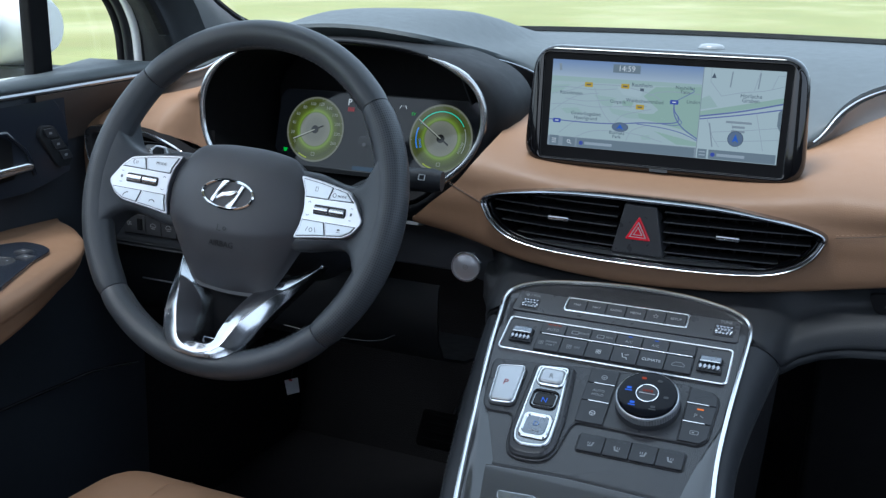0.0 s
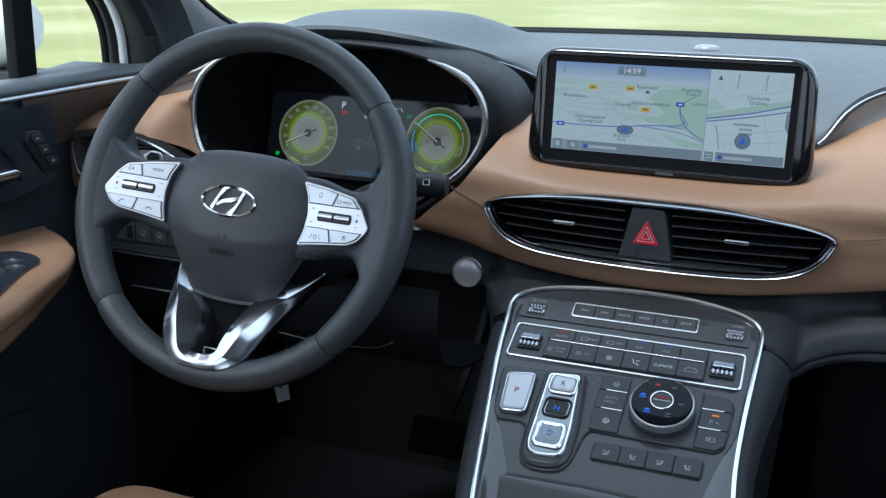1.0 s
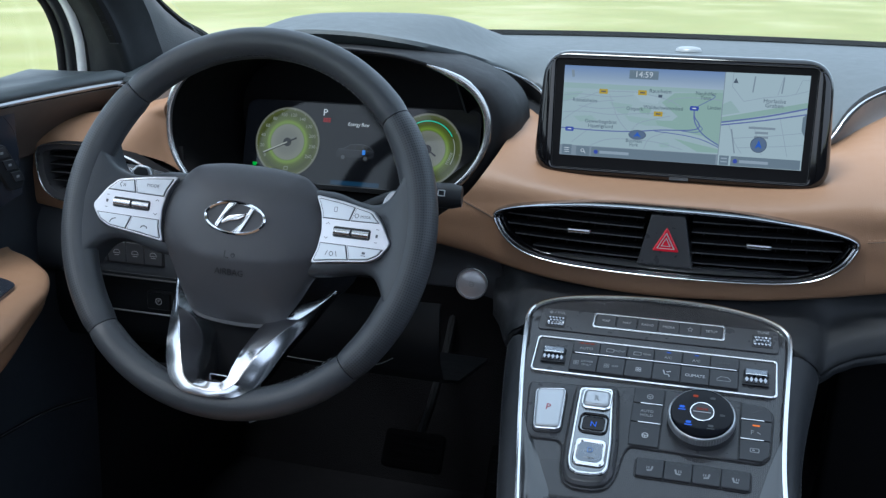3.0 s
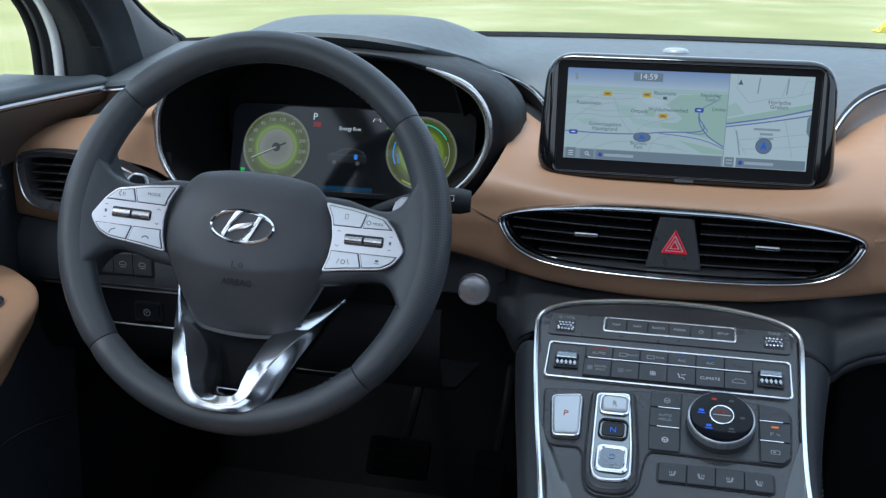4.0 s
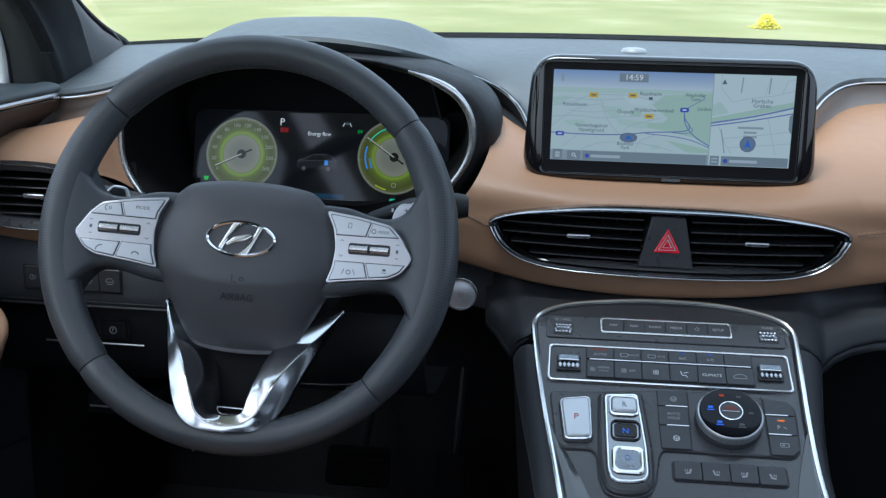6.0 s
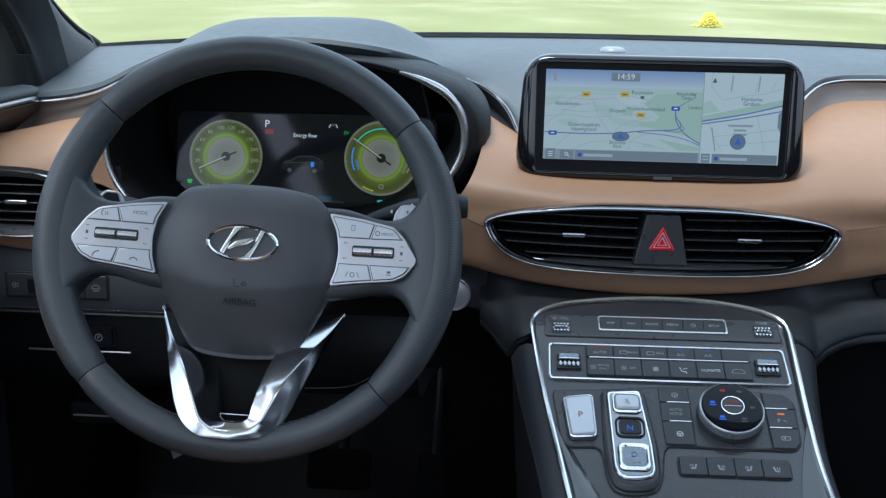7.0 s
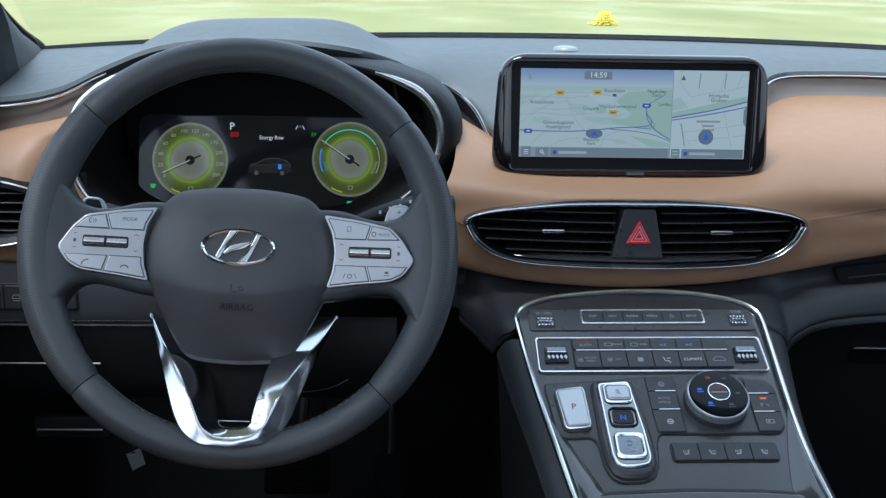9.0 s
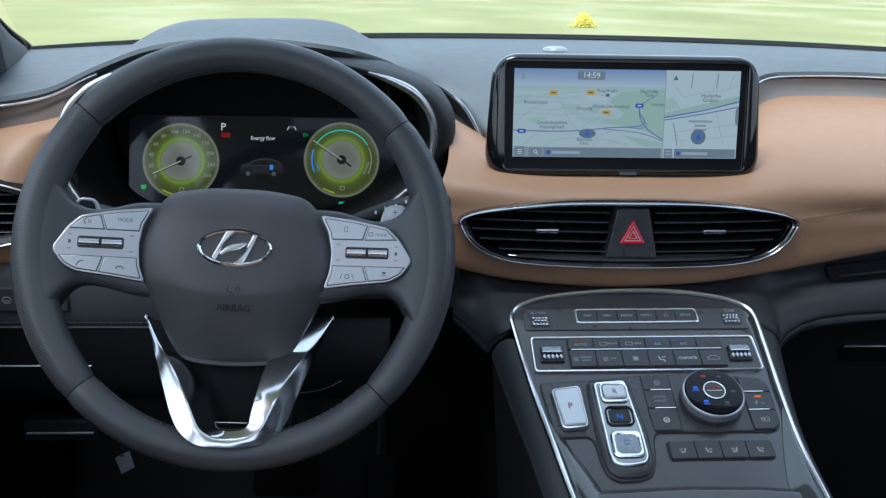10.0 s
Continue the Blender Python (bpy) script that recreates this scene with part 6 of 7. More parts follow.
area("wood", [(0.0, 0.30), (0.09, 0.28), (0.05, 0.36), (0.0, 0.40)], "map_pale", 2)
area("wood", [(0.33, 0.42), (0.38, 0.44), (0.37, 0.50), (0.33, 0.48)], "map_green", 3)
area("wood", [(0.40, 0.56), (0.47, 0.55), (0.52, 0.60), (0.46, 0.63), (0.41, 0.61)], "map_green", 3)
area("wood", [(0.05, 0.56), (0.13, 0.54), (0.15, 0.59), (0.08, 0.62)], "map_pale", 2)
area("wood", [(0.42, 0.80), (0.46, 0.79), (0.47, 0.84), (0.43, 0.85)], "map_pale", 2)
area("clearing", [(0.30, 0.27), (0.42, 0.30), (0.40, 0.38), (0.33, 0.36)], "map_land2", 3)
for pts in ([(0.0, 0.40), (0.10, 0.34), (0.17, 0.27), (0.34, 0.26)], [(0.0, 0.62), (0.06, 0.50), (0.13, 0.40), (0.22, 0.36)], [(0.20, 0.30), (0.24, 0.55), (0.29, 0.70)],
            [(0.36, 0.28), (0.45, 0.33), (0.50, 0.40)], [(0.05, 0.85), (0.12, 0.70), (0.20, 0.60)],
            [(0.0, 0.52), (0.10, 0.50), (0.20, 0.52), (0.30, 0.50), (0.44, 0.47)], [(0.30, 0.70), (0.33, 0.60), (0.40, 0.54), (0.46, 0.50)], [(0.13, 0.88), (0.20, 0.80), (0.30, 0.78), (0.42, 0.80), (0.52, 0.86)],
            [(0.0, 0.33), (0.08, 0.31), (0.20, 0.325), (0.30, 0.30)], [(0.36, 0.88), (0.38, 0.76), (0.44, 0.69)], [(0.44, 0.36), (0.48, 0.31), (0.55, 0.29), (0.66, 0.30)], [(0.07, 0.44), (0.16, 0.46), (0.27, 0.43)]):
    road(pts, 0.0007, "map_lane", 4)
road([(0.0, 0.695), (0.15, 0.705), (0.30, 0.695), (0.42, 0.66), (0.53, 0.645), (0.575, 0.62), (0.58, 0.57), (0.56, 0.50), (0.555, 0.42)], 0.0011, "map_road", 6)
road([(0.40, 0.675), (0.52, 0.70), (0.60, 0.74), (0.668, 0.81)], 0.0008, "map_road", 6)
road([(0.555, 0.42), (0.562, 0.55), (0.60, 0.68), (0.668, 0.79)], 0.0011, "map_road", 6)
road([(0.51, 0.655), (0.57, 0.66), (0.595, 0.62), (0.575, 0.57)], 0.0007, "map_road", 6)
road([(0.555, 0.40), (0.60, 0.33), (0.635, 0.27), (0.62, 0.245)], 0.0007, "map_road", 6)
for fx, fy in ((0.173, 0.27), (0.337, 0.263), (0.409, 0.485)):
    area("road_shield", [(fx - 0.018, fy - 0.026), (fx + 0.018, fy - 0.026), (fx + 0.018, fy + 0.026), (fx - 0.018, fy + 0.026)], "map_yellow", 8)
    area("shield_bar", [(fx - 0.010, fy - 0.007), (fx + 0.010, fy - 0.007), (fx + 0.010, fy + 0.007), (fx - 0.010, fy + 0.007)], "map_ink", 9)
for fx, fy in ((0.0375, 0.705), (0.555, 0.403)):
    area("road_shield", [(fx - 0.016, fy - 0.024), (fx + 0.016, fy - 0.024), (fx + 0.019, fy), (fx + 0.016, fy + 0.024), (fx - 0.016, fy + 0.024), (fx - 0.019, fy)], "map_blue", 8)
    area("shield_bar", [(fx - 0.008, fy - 0.006), (fx + 0.008, fy - 0.006), (fx + 0.008, fy + 0.006), (fx - 0.008, fy + 0.006)], "map_white", 9)
for t, fx, fy, sz in (("Raunheim", 0.411, 0.240, 0.0056), ("Ostpark", 0.310, 0.443, 0.0052), ("Waldschwimmbad", 0.428, 0.417, 0.0054), ("Neuh\u00f6fer", 0.597, 0.240, 0.0052),
                      ("Tann", 0.597, 0.285, 0.0052), ("Linden", 0.636, 0.387, 0.0052), ("Gewerbegebiet", 0.170, 0.605, 0.0054), ("Hasengrund", 0.170, 0.655, 0.0054),
                      ("R\u00fcsselsheim", 0.096, 0.377, 0.0052), ("Business", 0.317, 0.796, 0.0050), ("Park", 0.317, 0.840, 0.0050)):
    word(t, fx, fy, sz)
area("clock_box", [(0.277, 0.024), (0.398, 0.024), (0.398, 0.117), (0.277, 0.117)], "map_bar", 8)
word("14:59", 0.3375, 0.070, 0.0085, "map_white")
area("far_sign", [(0.404, 0.275), (0.420, 0.275), (0.420, 0.305), (0.404, 0.305)], "map_ink", 8)
# compass in the corner
area("compass", [(0.030, 0.05), (0.042, 0.045), (0.046, 0.12), (0.036, 0.13)], "map_bar2", 8)
# right pane
area("right_pane", [(0.668, 0), (1, 0), (1, 1), (0.668, 1)], "map_land2", 3)
area("pane_edge", [(0.666, 0), (0.669, 0), (0.669, 1), (0.666, 1)], "map_bar2", 9)
area("verge", [(0.668, 0.48), (1, 0.28), (1, 0.34), (0.668, 0.54)], "map_green", 4)
area("verge", [(0.668, 0.46), (0.74, 0.42), (0.70, 0.30), (0.668, 0.34)], "map_pale", 4)
road([(0.668, 0.535), (0.84, 0.45), (1.0, 0.345)], 0.0015, "map_road", 6)
road([(0.668, 0.565), (0.84, 0.490), (1.0, 0.405)], 0.0012, "map_road", 6)
for pts in ([(0.70, 0.0), (0.70, 0.15), (0.75, 0.30), (0.83, 0.25), (0.92, 0.22), (1.0, 0.16)], [(0.88, 0.22), (0.90, 0.0)], [(0.95, 0.20), (0.97, 0.05), (1.0, 0.05)], [(0.70, 0.56), (0.73, 0.75), (0.76, 0.86)],
            [(0.80, 0.56), (0.82, 0.72), (0.84, 0.86)], [(0.72, 0.70), (0.85, 0.66), (1.0, 0.60)], [(0.90, 0.47), (0.92, 0.66), (0.94, 0.86)], [(0.74, 0.80), (0.9, 0.76), (1.0, 0.73)]):
    road(pts, 0.0006, "map_lane", 5, False)
word("Horlache", 0.871, 0.283, 0.0058)
word("Graben", 0.871, 0.332, 0.0058)
for fx, fy, w in ((0.832, 0.575, 0.105), (0.832, 0.625, 0.052), (0.832, 0.672, 0.055)):
    area("name_bar", [(fx - w / 2, fy - 0.012), (fx + w / 2, fy - 0.012), (fx + w / 2, fy + 0.012), (fx - w / 2, fy + 0.012)], "map_bar2", 7)
for fx, y0, y1 in ((0.787, 0.03, 0.20), (0.900, 0.03, 0.20), (0.712, 0.60, 0.86)):
    road([(fx, y0), (fx + (0.02 if y0 > 0.5 else -0.005), y1)], 0.0013, "map_bar2", 7, False)
area("north_arrow", [(0.712, 0.055), (0.722, 0.11), (0.702, 0.11)], "map_ink", 8)
area("side_tab", [(1.0, 0.40), (0.986, 0.44), (0.986, 0.58), (1.0, 0.64)], "map_bar", 9)
# bottom bars
area("bottom_bar", [(0.0, 0.885), (0.668, 0.885), (0.668, 1), (0.0, 1)], "map_bar2", 7)
for x0, x1 in ((0.072, 0.130), (0.138, 0.660), (0.674, 0.712), (0.720, 0.995)):
    area("bar_key", [(x0, 0.892), (x1, 0.892), (x1, 0.995), (x0, 0.995)], "map_bar", 8)
area("menu_key", [(0.010, 0.88), (0.052, 0.88), (0.052, 0.992), (0.010, 0.992)], "map_bar", 9)
for k in range(3):
    area("menu_line", [(0.021, 0.915 + 0.022 * k), (0.041, 0.915 + 0.022 * k), (0.041, 0.922 + 0.022 * k), (0.021, 0.922 + 0.022 * k)], "map_white", 10)
c = mp(0.100, 0.938)
part("zoom_mark", frame_slab(circle(0.0019, 16, *c), circle(0.0013, 16, *c), Z0 + 0.0008, Z0 + 0.0011, 0.00005), M["map_white"], disp)
road([(0.106, 0.950), (0.113, 0.970)], 0.0007, "map_white", 10, False)
for fx in (0.158, 0.738):
    part("place_mark", flat(circle(0.0022, 20, *mp(fx, 0.945)), Z0 + 0.0010), M["map_blue"], disp)
for fx, w in ((0.236, 0.125), (0.812, 0.115)):
    area("name_bar", [(fx - w / 2, 0.930), (fx + w / 2, 0.930), (fx + w / 2, 0.962), (fx - w / 2, 0.962)], "map_lane", 9)
area("scale_bar", [(0.680, 0.915), (0.706, 0.915), (0.706, 0.930), (0.680, 0.930)], "map_lane", 9)
area("scale_bar", [(0.680, 0.950), (0.706, 0.950), (0.706, 0.965), (0.680, 0.965)], "map_lane", 9)
for fx, fy, rx, ry in ((0.329, 0.727, 0.0090, 0.0050), (0.825, 0.753, 0.0080, 0.0080)):
    x, y = mp(fx, fy)
    part("position_disc", flat(circle(rx, 32, x, y, ry), Z0 + 0.0009), M["map_pin"], disp)
    part("position_ring", frame_slab(circle(rx, 32, x, y, ry), circle(rx * 0.93, 32, x, y, ry * 0.93), Z0 + 0.0006, Z0 + 0.0011, 0.00003), M["map_ink"], disp)
    h = ry * 0.6
    part("position_arrow", flat([(x, y + h), (x + rx * 0.42, y - h * 0.8), (x, y - h * 0.35), (x - rx * 0.42, y - h * 0.8)], Z0 + 0.0013), M["map_arrow"], disp)

# ---------------------------------------------------------------- air vents


vent = thing("centre_air_vent", pose(XC, 0.1735, 1.039), "wide black air vent in a chrome surround", "air vent")
part("surround", skin([vent_loop(vs, 1.006, 0.012), vent_loop(vs, 1.006, -0.004), vent_loop(vs, 1.001, -0.0075), vent_loop(vs, 0.992, -0.0088), vent_loop(vs, 0.984, -0.0078), vent_loop(vs, 0.979, -0.0040), vent_loop(vs, 0.974, -0.0035), vent_loop(vs, 0.969, -0.0050), vent_loop(vs, 0.963, -0.0040), vent_loop(vs, 0.958, 0.0), vent_loop(vs, 0.956, 0.005)], closed_u=True, thick=0.001), M["dark_chrome"], vent, "polished chrome surround", sharp=50)
part("inner_bezel", skin([vent_loop(vs, 0.960, 0.001), vent_loop(vs, 0.952, 0.002), vent_loop(vs, 0.943, 0.006), vent_loop(vs, 0.925, 0.030), vent_loop(vs, 0.90, 0.060)], closed_u=True, thick=0.001), M["piano_black"], vent, "gloss black inner bezel", sharp=50)
low = [(-0.128 + 0.256 * i / 24, -0.0400 - 0.0012 * math.cos((i - 12) / 12 * 1.5) + 0.0030 * abs((i - 12) / 12) ** 4) for i in range(25)]
part("lower_lip", skin([[(u, vent_y(u) + dy, z + dz * (1.02 - (u / 0.128) ** 4)) for u, z in low] for dy, dz in ((-0.0015, 0.0), (-0.003, 0.0012), (0.004, 0.0052), (0.010, 0.0052))], thick=0.001), M["shoulder_gloss"], vent, "gloss dark lower lip")
part("duct", skin([[(u, 0.075, z) for u, z in ((-0.17, 0.02), (0.17, 0.02), (0.17, -0.042), (-0.17, -0.042))], [(u, 0.074, z) for u, z in ((-0.001, 0.001), (0.001, 0.001), (0.001, -0.001), (-0.001, -0.001))]], closed_u=True), M["rubber"], vent)


def span_at(z, k=0.955):
    """Half width of the opening at a height."""
    zc, best = -0.0115, 0.02
    for (a, b), (c, d) in zip(VENT, VENT[1:]):
        b2, d2 = zc + (b - zc) * (1 + (k - 1) * 3.2), zc + (d - zc) * (1 + (k - 1) * 3.2)
        if (b2 - z) * (d2 - z) <= 0 and b2 != d2:
            t = (b2 - z) / (b2 - d2)
            best = max(best, (a + (c - a) * t) * k)
    return best


for s in (1, -1):
    for z in (0.0095, -0.0010, -0.0115, -0.0220, -0.0325):
        w = span_at(z)
        x0, x1 = 0.024 + 0.10 * max(0, -z) * 1.0 * 0.25, w + 0.007
        pts = [x0 + (x1 - x0) * i / 8 for i in range(9)]
        prof = ((0.0, 0.0), (0.0010, 0.0009), (0.018, 0.0016), (0.018, 0.0004), (0.001, -0.0009))
        rows = [[(s * u, vent_y(u) + 0.007 + a, z + b) for a, b in prof] for u in pts]
        vane = part("vane", skin(rows, closed_u=True, caps=True), M["rubber"], vent)
        part("vane_edge", tube([(s * u, vent_y(u) + 0.0066, z + 0.0001) for u in pts], 0.0007, 6), M["console_plate"], vane)
    for k in range(9):
        u = 0.034 + 0.0145 * k
        part("rear_vane", slab([(-0.038, 0.0), (0.014 - 0.006 * (k > 6), 0.0), (0.014 - 0.006 * (k > 6), 0.016), (-0.038, 0.016)], -0.0008, 0.0008), M["rubber"], vent,
             at=Matrix.Translation((s * u, vent_y(u) + 0.028, 0)) @ Matrix(((0, 0, 1, 0), (0, 1, 0, 0), (1, 0, 0, 0), (0, 0, 0, 1))))
    kx = 0.0885
    part("vane_knob", slab(rrect(0.0245, 0.0052, 0.0022), -0.004, 0.005, 0.0018), M["satin"], vent, "bright vane slider",
                at=Matrix.Translation((s * kx, vent_y(kx) + 0.0055, -0.0100)) @ pose(0, 0, 0, 90, 0, 0))
pod = part("hazard_pod", slab(rounded([(-0.0165, 0.0150), (0.0165, 0.0150), (0.0275, -0.0375), (-0.0275, -0.0375)], 0.002), -0.040, 0.001, 0.0015), M["console_plate"], vent, "dark tapered switch pod",
           at=Matrix.Translation((0, -0.0150, 0)) @ pose(0, 0, 0, 90 - 4, 0, 0))
tri = [(0.0, 0.0035), (0.0135, -0.0215), (-0.0135, -0.0215)]
red = part("hazard_key", slab(rounded(tri, 0.0025), -0.001, 0.0036, 0.0012), M["hazard_red"], pod, "red warning triangle key")
for k, w in ((0.62, 0.0013), (0.32, 0.0011)):
    q = [(x * k, -0.0132 + (y + 0.0132) * k) for x, y in tri]
    part("triangle", line2(q + q[:2], w, 0.0038), M["mark_white"], red)

side = thing("side_air_vent", pose(-0.318, 0.186, 1.039, 0, 0, 0), "black side air vent with a chrome surround", "air vent")


def side_loop(k, dy):
    return [((a - 0.02) * k + 0.02, dy + 0.0015 * (a / 0.06) ** 2 - 0.003, b * (1 + (k - 1) * 1.8)) for a, b in sv]


part("vent_wall", skin([side_loop(0.999, 0.02), side_loop(0.999, -0.0022)], closed_u=True, thick=0.001), M["rubber"], side, "dark outer wall")
part("surround", skin([side_loop(1.0, -0.0018), side_loop(0.990, -0.0055), side_loop(0.976, -0.0050), side_loop(0.970, 0.002)], closed_u=True, thick=0.001), M["chrome"], side, "satin metal surround", sharp=50)
part("inner_bezel", skin([side_loop(0.974, -0.003), side_loop(0.90, -0.001), side_loop(0.86, 0.010), side_loop(0.82, 0.05)], closed_u=True, thick=0.001), M["console_plate"], side, sharp=50)
part("duct", skin([[(u, 0.052, z) for u, z in ((-0.05, 0.032), (0.11, 0.032), (0.11, -0.034), (-0.05, -0.034))], [(u, 0.051, z) for u, z in ((0.029, 0.001), (0.031, 0.001), (0.031, -0.001), (0.029, -0.001))]], closed_u=True), M["rubber"], side)
for z in (0.018, 0.008, -0.002, -0.012, -0.022):
    prof = ((0.0, 0.0), (0.0010, 0.0009), (0.018, 0.0016), (0.018, 0.0004), (0.001, -0.0009))
    x0, x1 = -0.047, 0.090 - 0.0022 * max(0.0, z * 1000 - 4)
    vane = part("vane", skin([[(u, 0.004 + a, z + b) for a, b in prof] for u in (x0, 0.0, 0.05, x1)], closed_u=True, caps=True), M["rubber"], side)
    part("vane_edge", tube([(x0, 0.0036, z), (0.02, 0.0036, z), (x1, 0.0036, z)], 0.0007, 6), M["console_plate"], vane)
part("vane_knob", slab(rrect(0.026, 0.0052, 0.0022), -0.004, 0.005, 0.0018), M["satin"], side, "bright vane slider", at=Matrix.Translation((0.012, 0.003, -0.0005)) @ pose(0, 0, 0, 90, 0, 0))

# glovebox
glove = thing("glovebox", pose(0.80, 0.245, 0.80), "black glovebox door below the passenger's dash", "glovebox")
part("lid", slab(rounded([(-0.24, -0.16), (0.30, -0.16), (0.31, 0.115), (-0.235, 0.105)], 0.02), -0.03, 0.0, 0.008), M["rubber"], glove, at=pose(0, 0, 0, 90 + 8, 0, 0))
part("catch", slab(rrect(0.13, 0.021, 0.006, -0.078, 0.066), -0.004, 0.004, 0.0015), M["piano_black"], glove, "gloss black catch", at=pose(0, 0, 0, 90 + 8, 0, 0))
part("bright_edge", slab(rrect(0.126, 0.0022, 0.0008, -0.077, 0.0755), 0.0, 0.0048, 0.0006), M["chrome"], glove, at=pose(0, 0, 0, 90 + 8, 0, 0))

# ---------------------------------------------------------------- centre console
CON = Matrix.Translation((XC, 0.133, 0.953)) @ pose(0, 0, 0, 26.7, 0, 0) @ pose(0, 0, 0, 0, 0, 0.7)
con = thing("centre_console", CON, "sloping grey centre console with a chrome outline", "centre console")
OUT = [(-0.1288, -0.016), (-0.1255, -0.0035), (-0.1130, 0.0075), (-0.087, 0.0165), (-0.041, 0.0232), (0.0067, 0.0255), (0.0535, 0.0230), (0.090, 0.0155), (0.109, 0.0080), (0.1200, -0.0015), (0.1245, -0.0150),
       (0.1240, -0.050), (0.1215, -0.117), (0.1215, -0.177), (0.1265, -0.232), (0.133, -0.29), (0.14, -0.36), (-0.070, -0.36), (-0.0835, -0.29), (-0.0960, -0.230), (-0.1050, -0.179), (-0.1145, -0.124), (-0.1225, -0.0708)]
top = [(p.x, p.y) for p in spline([(a, b, 0) for a, b in OUT[:17]], 4)]
bot = [(p.x, p.y) for p in spline([(a, b, 0) for a, b in OUT[17:] + OUT[:1]], 4)]
outline = top + bot[:-1]


def board_span(y):
    """Left and right end of the board at a height."""
    cuts = []
    for (a, b), (c, d) in zip(outline, outline[1:] + outline[:1]):
        if (b - y) * (d - y) <= 0 and b != d:
            cuts.append(a + (c - a) * (y - b) / (d - b))
    return min(cuts), max(cuts)


rows = []
crest = max(p[1] for p in outline)
for i in range(61):
    y = -0.2225 + (crest - 0.0002 + 0.2225) * (1 - (1 - i / 60) ** 2)
    x0, x1 = board_span(y)
    e = min(0.0012, (x1 - x0) / 4)
    rows.append([(x0, y, -0.020), (x0, y, -0.001), (x0 + e, y, 0.0), (x0 * 0.7 + x1 * 0.3, y, 0.0), (x0 * 0.3 + x1 * 0.7, y, 0.0), (x1 - e, y, 0.0), (x1, y, -0.001), (x1, y, -0.020)])
part("panel", skin(rows, closed_u=True, caps=True), M["console_panel"], con, "dark grey woven-look panel")
rim = [(x, y, 0.0018) for x, y in bot + top[1:]]
part("chrome_edge", tube(rim, 0.0025, 8, squash=1.1), M["chrome"], con, "bright chrome outline")
# rounded lacquered shoulder beside the panel's foot and the glossy lid below it
for s in (-1, 1):
    rows = []
    for x, y in [(p[0], p[1]) for p in (bot if s < 0 else top[::-1]) if -0.36 <= p[1] < -0.125]:
        k = min(1.0, max(0.0, (-0.125 - y) / 0.095))
        rows.append([(x - s * (0.001 + d * k), y, 0.0004 + z * k) for d, z in ((0.0, 0.0012), (0.003, 0.0050), (0.008, 0.0066), (0.014, 0.0058), (0.022, 0.0022), (0.027, 0.0))])
    part("shoulder", skin(rows, thick=0.001), M["shoulder_gloss"], con, "lacquered shoulder")
lid = rounded([(-0.088, -0.2270), (-0.070, -0.2245), (0.000, -0.2215), (0.070, -0.2235), (0.112, -0.2275), (0.122, -0.36), (-0.060, -0.36)], 0.008)
lid_ob = part("storage_lid", slab(lid, -0.012, 0.0030, 0.003), M["lid_lacquer"], con, "glossy dark lacquered storage lid")
grip_pts = rounded([(-0.0560, -0.2500), (-0.0180, -0.2480), (-0.0200, -0.2600), (-0.0520, -0.2610)], 0.005)
part("lid_catch", slab(grip_pts, 0.0020, 0.0042, 0.0014), M["dark_chrome"], lid_ob, "dark bright-edged catch")
part("lid_gap", slab(shift(lid if area2(lid) > 0 else lid[::-1], -0.0030), -0.012, 0.0006), M["key_edge"], con)

plate_m = M["console_plate"]


def key(x0, x1, y0, y1, z, parent, mat="console_key", r=0.001, h=0.0014, lean=0.0):
    pts = [(x0 - lean * (y0), y0), (x1 - lean * (y0), y0), (x1 - lean * (y1), y1), (x0 - lean * (y1), y1)] if lean else [(x0, y0), (x1, y0), (x1, y1), (x0, y1)]
    return part("key", slab(rounded(pts, r), z - 0.002, z + h, 0.0006), M[mat], parent)


# upper row
up = part("upper_plate", slab(rounded([(-0.1150, -0.0010), (0.1140, -0.0010), (0.1150, -0.0300), (-0.1165, -0.0300)], 0.004), -0.002, 0.0014, 0.0006), plate_m, con, "dark grey upper key plate")


def thumb(name, x, y, w, h, parent, z, label, rows=3, cols=5):
    """A knurled bright thumb wheel that shows through a slot."""
    slot = part(name, slab(rrect(w + 0.003, h + 0.003, 0.0015, x, y), z - 0.001, z + 0.0004), M["key_edge"], parent, label)
    for r in range(rows):
        for c in range(cols - r % 2):
            cx, cy = x - w / 2 + w * (c + 0.5 + 0.5 * (r % 2)) / cols, y - h / 2 + h * (r + 0.5) / rows
            a, b = w * 0.50 / cols, h * 0.56 / rows
            part("knurl", slab([(cx - a, cy), (cx, cy - b), (cx + a, cy), (cx, cy + b)], z - 0.001, z + 0.0030 - 0.0010 * abs(r - (rows - 1) / 2), 0.0009), M["dark_chrome"], slot, sharp=15)
    part("drum", tube([(x - w / 2, y, z + 0.0008 - h * 0.5), (x + w / 2, y, z + 0.0008 - h * 0.5)], h * 0.50, 16), M["gear_dish"], slot)
    return slot


